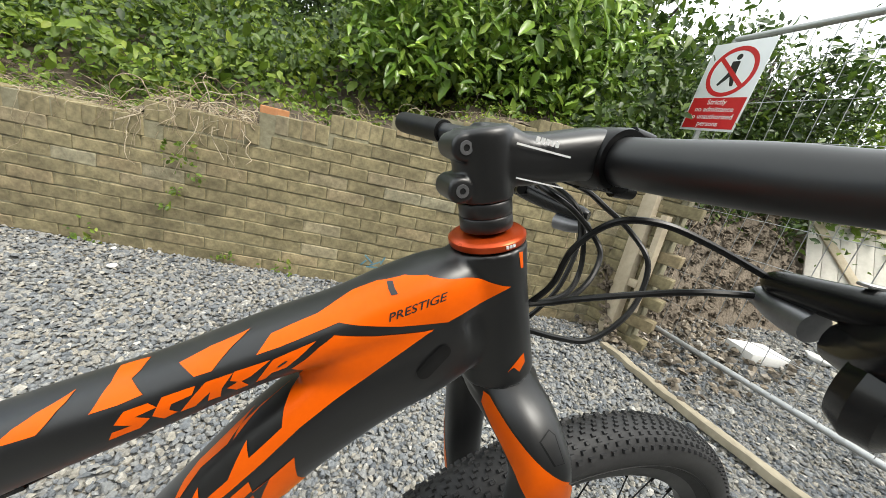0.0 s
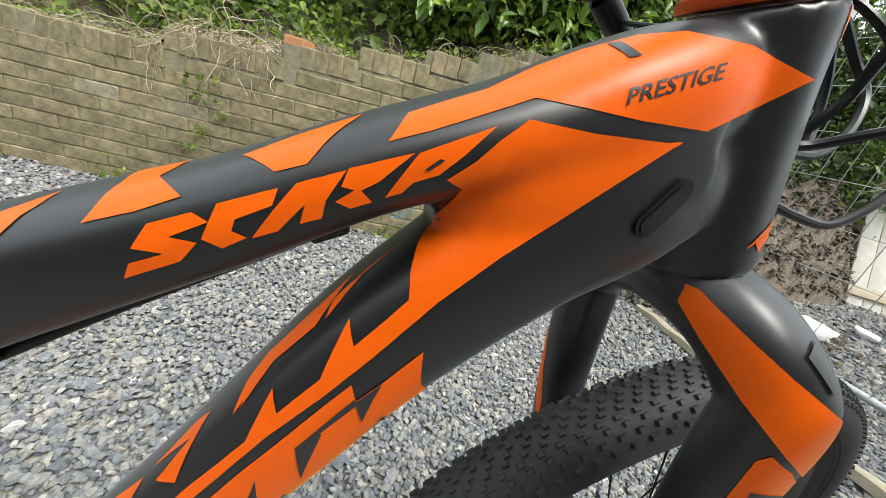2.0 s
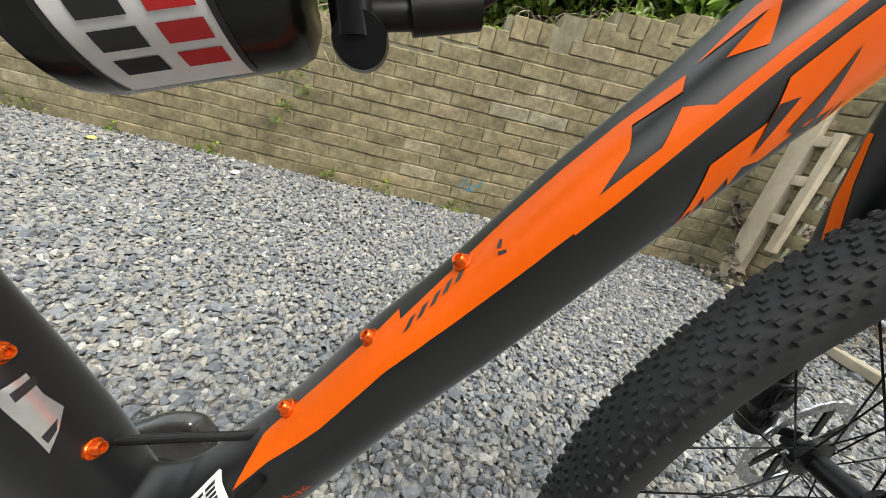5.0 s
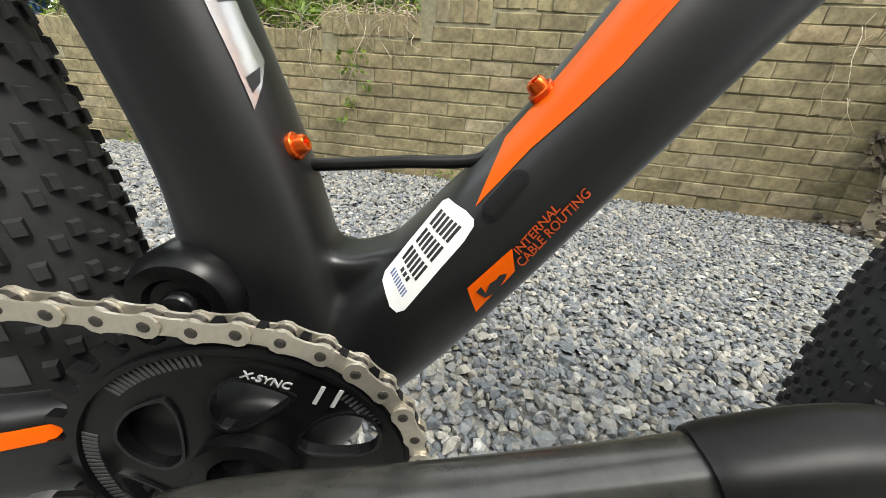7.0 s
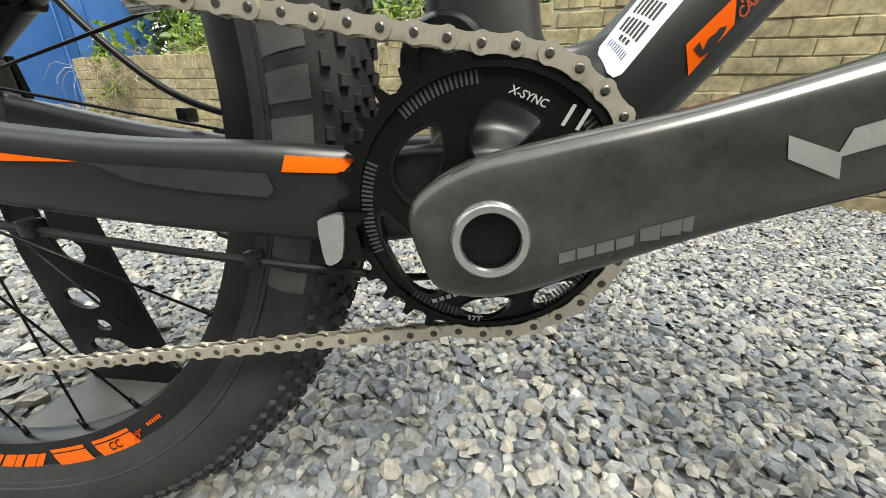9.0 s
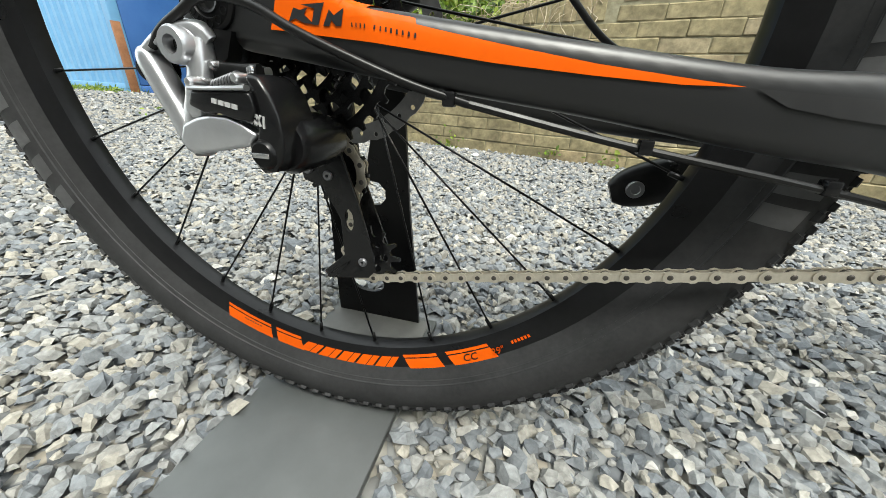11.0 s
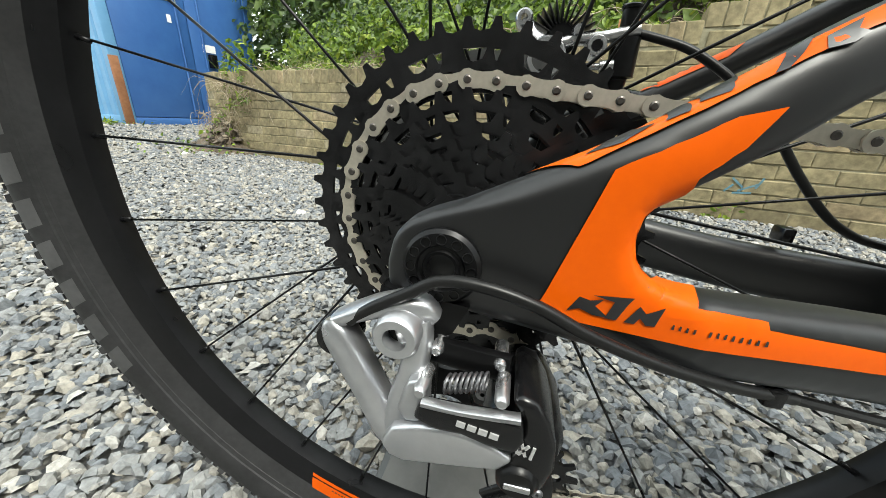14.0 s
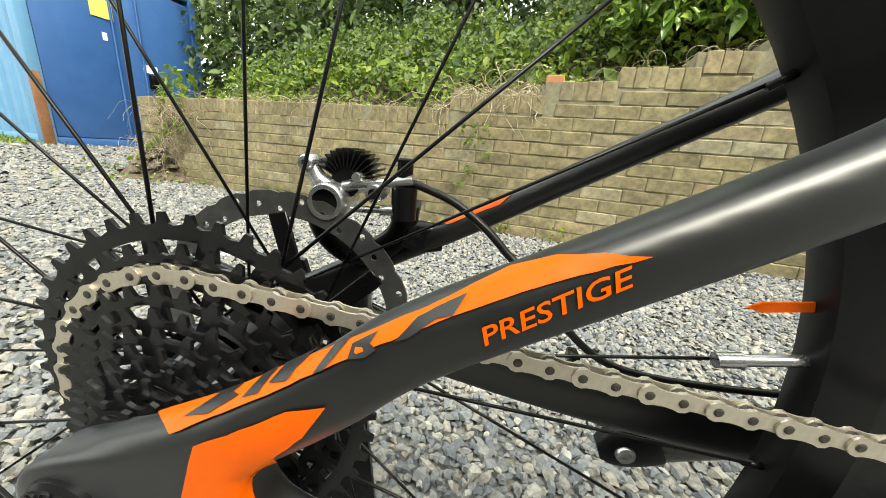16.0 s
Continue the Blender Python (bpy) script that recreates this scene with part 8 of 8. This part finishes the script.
# --- rear brake
caliper = new("rear_brake_caliper")
caliper.parent = bike
caliper["label"] = "silver and black rear brake caliper with cooling fins"
part("caliper_body", join(sweep([(-0.004, .050, 0.472, .005, .0052), (0.001, .050, 0.464, .006, .0050), (0.006, .050, 0.458, .008, .0075), (0.012, .052, 0.452, .010, .0085)], 16, 14, 2.6),
                          sweep([(0.020, .052, 0.4585, .008, .0040), (0.030, .052, 0.4610, .007, .0035), (0.046, .052, 0.4625, .007, .0035), (0.066, .052, 0.4665, .006, .0038)], 18, 14, 2.6),
                          lathe([(.0085, .036), (.0112, .036), (.0124, .038), (.0124, .066), (.0085, .066)], 36, "y", (0.012, 0, 0.449), True)), M["silver"], caliper, "polished caliper body")
part("piston_cap", lathe([(0, .039), (.004, .0385), (.0086, .0375), (.0086, .045)], 28, "y", (0.012, 0, 0.449)), M["black_metal"], caliper)
for k in range(13):
    a = radians(14 + k * 11.5)
    part("cooling_fin", moved(box(0.0085, 0.0205 + 0.0015 * math.sin(a), -0.015, 0.015, -0.0006, 0.0006, 0.0004), Matrix.Translation((0.0205, .064, 0.4615)) @ Matrix.Rotation(-a, 4, "Y")), M["black_metal"], caliper)
part("fin_core", rod((0.0205, .050, 0.4615), (0.0205, .078, 0.4615), .0100, 24), M["black_metal"], caliper)
part("caliper_bolt", lathe([(.0022, .0425), (.0042, .0425), (.0056, .0445), (.0056, .060), (.0022, .060)], 24, "y", (-0.004, 0, 0.472), True), M["silver"], caliper)
part("bleed_boss", lathe([(0, .043), (.0030, .043), (.0034, .0415), (.0054, .0415), (.0062, .0435), (.0062, .060), (0, .060)], 24, "y", (0.042, 0, 0.4565)), M["silver"], caliper)
part("bleed_port", lathe([(0, .0412), (.0030, .0412), (.0030, .043)], 18, "y", (0.042, 0, 0.4565)), M["black_metal"], caliper)
part("banjo", join(rod((0.060, .052, 0.440), (0.060, .052, 0.462), .0085, 20), rod((0.060, .052, 0.468), (0.060, .052, 0.478), .0052, 14), lathe([(0, .0), (.0062, .0), (.0064, .0016), (.0056, .0024), (0, .0024)], 18, "z", (0.060, .052, 0.4775))), M["black_metal"], caliper)
part("pad_pin", join(rod((0.026, .047, 0.4445), (0.050, .047, 0.446), .0022, 12), rod((0.046, .047, 0.4457), (0.054, .047, 0.4463), .0034, 12)), M["silver"], caliper)
part("mount_post", join(sweep([(-0.006, .060, 0.446, .008, .006), (-0.005, .062, 0.436, .009, .0075), (0.001, .066, 0.420, .009, .009), (0.016, .070, 0.408, .009, .010), (0.036, .072, 0.410, .009, .010), (0.054, .070, 0.425, .009, .010), (0.061, .064, 0.450, .008, .009)], 30, 16, 2.6)), M["black_metal"], caliper, "black post mount")
part("mount_arm", sweep([(0.058, .066, 0.428, .008, .010), (0.070, .072, 0.424, .008, .012), (0.085, .075, 0.424, .008, .010)], 14, 14, 2.6), M["black_metal"], caliper)
part("bridge_screw", lathe([(0, -.002), (.0030, -.002), (.0036, 0), (.0036, .006), (0, .006)], 12, "y", (0.030, .0455, 0.4655)), M["silver"], caliper)
caliper.location = (0.020, 0.0, 0.0195)
part("brake_hose", hose([(0.080, .052, 0.4855), (0.0950, .049, 0.4815), (0.1150, .045, 0.4745), (0.1357, .040, 0.4610), (0.1500, .036, 0.4480), (0.1625, .033, 0.4370), (0.190, .036, 0.4060), (0.222, .042, 0.3790), (0.26, .050, 0.3655), (0.31, .050, 0.3640), (0.36, .042, 0.3720), (0.41, .022, 0.392), (0.44, .008, 0.437)], 0.0026, 80, 10), M["cable"], bike, "black rear brake hose")
part("cable_tie", moved(box(-.004, .004, -.007, .007, -.005, .006, .002), Matrix.Translation((0.212, .063, 0.364))), M["black_plastic"], bike)
decal("orange_panel", [(0.098, 0.4570), (0.1045, 0.4640), (0.128, 0.4755), (0.1510, 0.4850), (0.143, 0.4760), (0.120, 0.4650)], [swingarm], (0.1, 1, -0.3), M["orange"], swingarm, "", 0.0006, 0.055)
decal("orange_panel", [(0.270, 0.355), (0.30, 0.359), (0.345, 0.353), (0.30, 0.351)], [swingarm], (0.3, 1, -0.2), M["orange"], swingarm, "", 0.0006, 0.03)
part("axle_lever", join(rod((0.0, .082, 0.377), (0.0, .096, 0.377), .010, 20), sweep([(0.0, .094, 0.377, .005, .007), (0.03, .098, 0.370, .004, .006), (0.06, .098, 0.36, .004, .005)], 12, 10, 2.4)), M["black_metal"], bike)

# wheel prints
rw = rear_wheel
for a0, a1, m in ((-116.0, -105.5, "orange"), (-104.2, -98.2, "orange"), (-75.0, -68.0, "orange"), (-66.0, -57.6, "orange")):
    rim_panel(rw, radians(a0), radians(a1), 0.2965, 0.3115, 0, M[m], slant=radians(1.2))
for k in range(5):
    a = -96.3 + k * 4.2
    rim_panel(rw, radians(a), radians(a + 2.1), 0.2985, 0.3105, 0, M["orange"], "letter_block", slant=radians(-1.8))
    rim_panel(rw, radians(a + 2.3), radians(a + 3.7), 0.2985, 0.3105, 0, M["orange"], "letter_block", slant=radians(-1.8))
def rim_text(w, body, deg, size, mat):
    bm = text_mesh(body, size, 0.0001, 0.2, "CENTER")
    a = radians(deg)
    er, et = Vector((math.cos(a), 0, math.sin(a))), Vector((-math.sin(a), 0, math.cos(a)))
    for v in bm.verts:
        q = a + v.co.x / 0.304
        rad = 0.3085 - v.co.y
        yy = float(np.interp(rad, [0.2905, 0.3000, 0.3100, 0.3135], [-0.0085, -0.0128, -0.0142, -0.0150])) - 0.0009
        v.co = Vector((rad * math.cos(q), yy, rad * math.sin(q)))
    bmesh.ops.recalc_face_normals(bm, faces=bm.faces)
    part("lettering", bm, M[mat], w, "", False)
rim_text(rw, "CC", -61.5, 0.0105, "decal_black")
rim_text(rw, '29"', -56.2, 0.0095, "orange")
for k in range(8):
    rim_panel(rw, radians(-111.5 + k * .62), radians(-111.5 + k * .62 + .4), 0.3025, 0.3065, 0, M["decal_black"], "print_bar") if k < 7 else None
for k in range(6):
    rim_panel(rw, radians(-53.2 + k * .62), radians(-53.2 + k * .62 + .4), 0.3005, 0.3035, 0, M["orange"], "print_bar")
tyre_bars(rw, [(radians(168.5 + k * 5.7), radians(3.6)) for k in range(8)], 0.3300, 0.3490, M["tyre_print"])
tyre_bars(rw, [(radians(-17.6 + k * 3.4), radians(2.3)) for k in range(11)], 0.3250, 0.3480, M["tyre_print"])
part("valve", join(rod((0.290 * math.cos(radians(8)), 0, 0.290 * math.sin(radians(8))), (0.252 * math.cos(radians(8)), 0, 0.252 * math.sin(radians(8))), .0030, 12), rod((0.262 * math.cos(radians(8)), 0, 0.262 * math.sin(radians(8))), (0.250 * math.cos(radians(8)), 0, 0.250 * math.sin(radians(8))), .0040, 12)), M["silver"], rw, "presta valve")
tag = part("spoke_tag", moved(plate([(0, 0), (.006, -.0026), (.046, -.0024), (.056, 0), (.046, .0022), (.006, .0024)], -.0006, .0006), Matrix.Translation((0.253, 0, 0.0640)) @ Matrix.Rotation(radians(-8), 4, "Y")), M["orange"], rw, "orange paper tag folded round a spoke")
part("tag_print", moved(box(.030, .044, -.0011, -.0007, -.0010, .0010), Matrix.Translation((0.253, 0, 0.0640)) @ Matrix.Rotation(radians(-8), 4, "Y")), M["white_print"], tag)
fw = front_wheel
for a0, a1 in ((-178, -168), (-166, -160), (-141, -135), (-133, -123)):
    rim_panel(fw, radians(a0), radians(a1), 0.2965, 0.3115, 0, M["orange"], slant=radians(1.2))
for k in range(5):
    a = -158.0 + k * 3.3
    rim_panel(fw, radians(a), radians(a + 1.6), 0.2985, 0.3105, 0, M["orange"], "letter_block", slant=radians(-1.8))
    rim_panel(fw, radians(a + 1.9), radians(a + 3.1), 0.3000, 0.3105, 0, M["orange"], "letter_block", slant=radians(-1.8))
tyre_bars(fw, [(radians(196 + k * 5.7), radians(3.6)) for k in range(8)], 0.3300, 0.3490, M["tyre_print"])

# ---------------------------------------------------------------- floor stand under the rear wheel
stand = new("bicycle_stand")
tagged(stand, "scuffed grey steel floor stand gripping the rear axle", "bike stand")
bm = box(-0.106, 0.072, -0.164, 0.160, -0.008, 0.0035, 0.003)
part("base_plate", bm, M["stand_plate"], stand, "flat grey steel base plate")
part("dusty_plate", box(-0.096, 0.062, 0.02, 0.150, 0.0038, 0.0060, 0.001), M["stand_dark"], stand)
def uprights():
    o = [(-0.091, 0.0), (0.046, 0.0), (0.042, 0.10), (0.037, 0.20), (0.036, 0.30), (0.037, 0.405), (0.012, 0.405), (0.010, 0.385), (-0.010, 0.385), (-0.014, 0.405), (-0.042, 0.405), (-0.056, 0.30), (-0.078, 0.21), (-0.086, 0.10)]
    holes = [circle2(-0.035, 0.066, 0.027, 22, 0, 0.017), circle2(-0.027, 0.105, 0.0115, 18, 0, 0.009), circle2(-0.033, 0.147, 0.023, 22, 0, 0.016)]
    holes.append(circle2(-0.011, 0.215, 0.017, 9, math.pi, 0.017)[:9] + [(0.008, 0.35), (-0.028, 0.35)])
    return plate(o, 0.0, 0.005, holes)
bm = moved(uprights(), Matrix.Translation((0, 0.142, 0.004)) @ Matrix.Rotation(radians(7), 4, "X"))
part("axle_upright", bm, M["black_metal"], stand, "black slotted upright plate")


# ---------------------------------------------------------------- roots, weeds and trees round the wall
def strands(name, starts, seed, label, category, length=(0.12, 0.35), r=0.0022, droop=1.0, mat="root", out=0.05):
    """Dry stems and roots: thin crooked three-sided tubes in one mesh."""
    rr = np.random.default_rng(seed)
    V, F = [], []
    for p in starts:
        L = rr.uniform(*length)
        n = 9
        q = np.array(p, float)
        d = np.array([rr.normal(0, 0.6), rr.normal(-0.35, 0.4), rr.normal(0.35, 0.4)])
        rad = r * rr.uniform(0.6, 1.5)
        for k in range(n + 1):
            w = rad * (1 - 0.6 * k / n)
            for a in (0, 2.1, 4.2):
                V.append((q[0] + w * math.cos(a), q[1] + w * math.sin(a) * 0.6, q[2] + w * math.sin(a)))
            d = d + np.array([rr.normal(0, 0.35), rr.normal(0, 0.25), rr.normal(0, 0.3) - 0.30 * droop])
            d /= np.linalg.norm(d)
            q = q + d * L / n
        b = len(V) - 3 * (n + 1)
        for k in range(n):
            for j in range(3):
                i0, i1 = b + 3 * k + j, b + 3 * k + (j + 1) % 3
                F.append((i0, i1, i1 + 3, i0 + 3))
    ob = from_arrays(name, V, F, M[mat], smooth=True)
    return tagged(ob, label, category, kind="stuff")


def wall_starts(n, s0, s1, d0, d1, seed, z=0.0):
    rr = np.random.default_rng(seed)
    out = []
    for _ in range(n):
        s, d = rr.uniform(s0, s1), rr.uniform(d0, d1)
        p = wall_frame(float(s), float(d), wall_top(float(s)) + z + float(rr.uniform(0, 0.03)))
        out.append(tuple(p))
    return out


strands("dry_roots", wall_starts(170, 1.9, 2.55, -0.01, 0.35, 31), 31, "tangle of pale dry roots hanging over the wall", "roots", (0.15, 0.5), 0.0032, 0.9)
strands("dry_grass", wall_starts(420, 0.2, 5.1, 0.12, 0.5, 32), 32, "straw-coloured dead stems on the soil above the wall", "dead grass", (0.08, 0.28), 0.0016, 0.5)
strands("dry_roots", wall_starts(60, 2.6, 5.0, -0.01, 0.12, 33), 33, "pale roots straggling down the wall face", "roots", (0.15, 0.45), 0.0022, 1.3)
strands("dry_roots", wall_starts(120, 4.75, 5.25, -0.15, 0.3, 34, -0.15), 34, "dry root tangle at the broken end of the wall", "roots", (0.2, 0.5), 0.003, 1.0)

rr = np.random.default_rng(41)
# leafy sprigs growing out of the wall face
pts = []
for s, z, n, sp in ((2.22, 0.40, 14, 0.02), (2.1, 0.5, 10, 0.03), (2.2, 0.62, 40, 0.06), (2.25, 0.30, 10, 0.02), (3.3, 0.02, 18, 0.03), (1.95, 0.05, 16, 0.03), (1.6, 0.03, 20, 0.05), (2.7, 0.02, 26, 0.06), (3.9, 0.02, 26, 0.08), (1.1, 0.02, 20, 0.05)):
    for _ in range(n):
        p = wall_frame(s + rr.normal(0, sp), -0.015 - abs(rr.normal(0, 0.012)), z + rr.normal(0, sp * 0.8))
        pts.append((p.x, p.y, max(p.z, 0.01)))
leaves("wall_weeds", np.array(pts), np.array([-WBACK.x, -WBACK.y, 0.4]), 0.024, M["leaf_bright"], "small green weeds sprouting from the wall joints and foot", "weeds", 42)
# tall weed clump and debris at the wall's far end
pts = []
for k in range(9):
    c = wall_frame(5.12 + rr.normal(0, 0.16), 0.12 + rr.normal(0, 0.14), 0.45)
    hgt = rr.uniform(0.35, 0.72)
    for _ in range(60):
        u = rr.uniform(0, 1)
        pts.append((c.x + rr.normal(0, 0.05 * (1.2 - u)), c.y + rr.normal(0, 0.05 * (1.2 - u)), 0.42 + u * hgt))
leaves("tall_weeds", np.array(pts), np.array([0, -0.5, 0.8]), 0.06, M["leaf_bright"], "tall leafy green weeds at the end of the wall", "weeds", 43, 0.6, 3.0)
strands("weed_stems", [(wall_frame(5.12 + rr.normal(0, 0.14), 0.12 + rr.normal(0, 0.12), 0.4)[:]) for _ in range(16)], 44, "green upright weed stems", "weeds", (0.4, 0.7), 0.003, -0.6, "leaf_bright")
n = 520
q = np.abs(rr.normal(0, 0.17, n))
qa = rr.uniform(0, 6.283, n)
p = np.stack([-2.98 + q * np.cos(qa), 2.98 + q * np.sin(qa), 0.33 * np.exp(-(q / 0.31) ** 2) + rr.uniform(-0.012, 0.022, n)], 1)
slump = stone_field("rubble", p, 0.034, 45)
slump.data.materials[0] = M["rubble"]
tagged(slump, "earthy stone rubble slumped at the wall end", "rubble")
bm = bmesh.new()
bmesh.ops.create_grid(bm, x_segments=70, y_segments=70, size=0.62)
for v in bm.verts:
    rad = v.co.xy.length / 0.62
    hgt = 0.33 * math.exp(-(rad * 2.0) ** 2) - 0.02
    rough = sum(noise.noise(v.co * f + Vector((3, 7, f))) * a for f, a in ((5, 0.07), (12, 0.04), (28, 0.022)))
    v.co.z = hgt + rough * min(1.0, 0.15 + 2.2 * math.exp(-(rad * 1.8) ** 2))
tagged(part("soil_mound", moved(bm, Matrix.Translation((-2.98, 3.0, 0.0))), M["soil"]), "dark soil slumped round the broken wall end", "soil", kind="structure")
pts = np.stack([-3.05 + rr.normal(0, 0.3, 260), 2.8 + rr.normal(0, 0.25, 260), np.abs(rr.normal(0, 0.05, 260)) + 0.03], 1)
leaves("low_weeds", pts, np.array([0, -0.4, 0.8]), 0.035, M["leaf_bright"], "low green weeds among the rubble", "weeds", 46)
q = np.abs(rr.normal(0, 0.15, 420))
qa = rr.uniform(0, 6.283, 420)
pts = np.stack([-2.98 + q * np.cos(qa), 2.98 + q * np.sin(qa), 0.40 - q * 0.9 + rr.uniform(0, 0.09, 420)], 1)
leaves("low_weeds", pts, np.array([0, -0.4, 0.8]), 0.045, M["leaf_bright"], "green weeds sprouting on the slumped soil", "weeds", 48)
strands("dry_roots", [(-2.98 + rr.normal(0, 0.15), 2.9 + rr.normal(0, 0.12), 0.26 + rr.uniform(0, 0.16)) for _ in range(130)], 49, "pale dry roots tangled over the slumped soil", "roots", (0.12, 0.35), 0.0028, 1.2)
# grass verge at the container's foot
pts = np.stack([rr.uniform(-9, -5.7, 900), 3.85 + rr.normal(0, 0.25, 900) - 0.0, np.abs(rr.normal(0, 0.03, 900)) + 0.15], 1)
pts[:, 1] += (-5.8 - pts[:, 0]) * 0.17
leaves("grass_verge", pts, np.array([0, -0.9, 0.4]), 0.07, M["leaf_bright"], "thin grass verge along the container", "grass", 47, 0.4, 5.0)
# yellow leaf and pale stones on the gravel
for x, y, z, mat, sz, nm, lab in ((-0.95, 2.10, 0.012, "yellow_print", 0.045, "fallen_leaf", "fallen yellow leaf on the gravel"), (-0.15, 1.87, 0.015, "white_foam", 0.045, "pale_stone", "pale rounded stone on the gravel"),
                                  (-0.25, 2.12, 0.012, "white_foam", 0.03, "pale_stone", "pale rounded stone on the gravel"), (2.62, 0.75, 0.012, "white_foam", 0.03, "pale_stone", "pale rounded stone on the gravel")):
    bm = bmesh.new()
    bmesh.ops.create_icosphere(bm, subdivisions=2, radius=sz * 0.5)
    for v in bm.verts:
        v.co += Vector(noise.noise_vector(v.co * 40 + Vector((x, y, 0)))) * sz * 0.12
        v.co.z *= 0.45
    tagged(part(nm, moved(bm, Matrix.Translation((x, y, z))), M[mat]), lab, "leaf" if "leaf" in nm else "stone")


def tree(x, y, h, spread, seed, n=2600, mat="leaf_dark", size=0.085):
    """A tapered trunk with limbs and an uneven, open crown."""
    rr = np.random.default_rng(seed)
    t = new("tree")
    t.location = (x, y, 0)
    tagged(t, "small broadleaf tree with an open uneven crown", "tree", "trees behind the fence")
    wood = [sweep([(0, 0, -0.1, .06, .06), (0.05, 0.02, h * 0.3, .05, .05), (-0.04, 0.05, h * 0.6, .035, .035), (0.02, 0, h * 0.95, .012, .012)], 16, 8, 2, (0, 1, 0))]
    tips = []
    for k in range(11):
        a, z0 = rr.uniform(0, 6.28), h * rr.uniform(0.3, 0.8)
        L = spread * rr.uniform(0.5, 1.1)
        e = np.array([math.cos(a) * L, math.sin(a) * L, z0 + L * rr.uniform(0.2, 0.7)])
        wood.append(sweep([(0, 0, z0, .025, .025), (e[0] * 0.5, e[1] * 0.5, z0 + (e[2] - z0) * 0.35, .014, .014), (*e, .004, .004)], 10, 6, 2, (0.3, 0.2, 0.9)))
        for _ in range(5):
            tips.append((e * rr.uniform(0.55, 1.1) + rr.normal(0, 0.12, 3) * np.array([1, 1, 0.7]), rr.uniform(0.12, 0.3)))
    part("trunk", join(*wood), M["bark"], t)
    P = np.concatenate([c + rr.normal(0, s, (n // len(tips), 3)) for c, s in tips])
    cr = leaves("crown", P, np.array([0, -0.5, 0.8]), size, M[mat], "", "", seed + 1, 0.7, 2.0)
    for key in ("label", "category", "kind"):
        if key in cr:
            del cr[key]
    cr.parent = t


tree(3.6, 3.0, 2.9, 1.0, 51, 5200, "leaf_dark", 0.055)
tree(2.7, 3.4, 3.2, 0.9, 59, 5200, "leaf_dark", 0.055)
tree(4.4, 2.6, 2.7, 0.8, 53, 6500, "leaf_dark", 0.06)
tree(5.5, 2.7, 3.0, 0.9, 55, 7000, "leaf_dark", 0.065)
tree(6.8, 2.6, 2.9, 1.0, 57, 7000, "leaf_bright", 0.07)
tree(8.3, 2.0, 2.6, 1.1, 63, 6000, "leaf_dark", 0.085)
tree(9.6, 1.0, 2.4, 1.2, 65, 5000, "leaf_bright", 0.095)
tree(10.6, -0.4, 2.2, 1.2, 67, 4000, "leaf_dark", 0.1)
# ivy and scrub over the clay bank
nn = 17000
px2 = rr.uniform(2.2, 9.0, nn)
py2 = 1.75 + 0.12 * np.sin(px2 * 2) + np.clip(px2 - 3.2, 0, 9) * 0.12 + np.abs(rr.normal(0, 0.45, nn))
pz2 = 0.95 + 0.35 * np.sin(px2 * 3.7 + 1) * 0.5 + rr.uniform(0, 1.15, nn) * (0.6 + 0.4 * np.sin(px2 * 5))
hx = rr.uniform(2.3, 7.6, 15000)
hy = 2.35 + np.clip(hx - 3.2, 0, 9) * 0.16 + np.abs(rr.normal(0, 0.7, 15000))
hz = 0.9 + rr.uniform(0, 1, 15000) ** 0.9 * (1.75 + 0.35 * np.sin(hx * 2.6) + 0.25 * np.sin(hx * 6.1 + 1))
leaves("hedge", np.stack([hx, hy, hz], 1), np.array([-0.5, -0.7, 0.45]), 0.085, M["leaf_dark"], "dark overgrown hedge above the clay bank", "hedge", 68)
leaves("bank_scrub", np.stack([px2, py2, pz2], 1), np.array([-0.4, -0.7, 0.5]), 0.048, M["leaf_dark"], "scrub and ivy spilling over the clay bank", "scrub", 61)
st = [(float(rr.uniform(2.3, 5.0)), 0, 0) for _ in range(90)]
st = [(x, 1.62 + 0.12 * math.sin(x * 2) + max(x - 3.2, 0) * 0.12 + float(rr.uniform(-0.1, 0.2)), float(rr.uniform(0.5, 1.05))) for x, _, _ in st]
strands("hanging_roots", st, 62, "fine roots hanging from the cut clay bank", "roots", (0.2, 0.6), 0.003, 1.2)
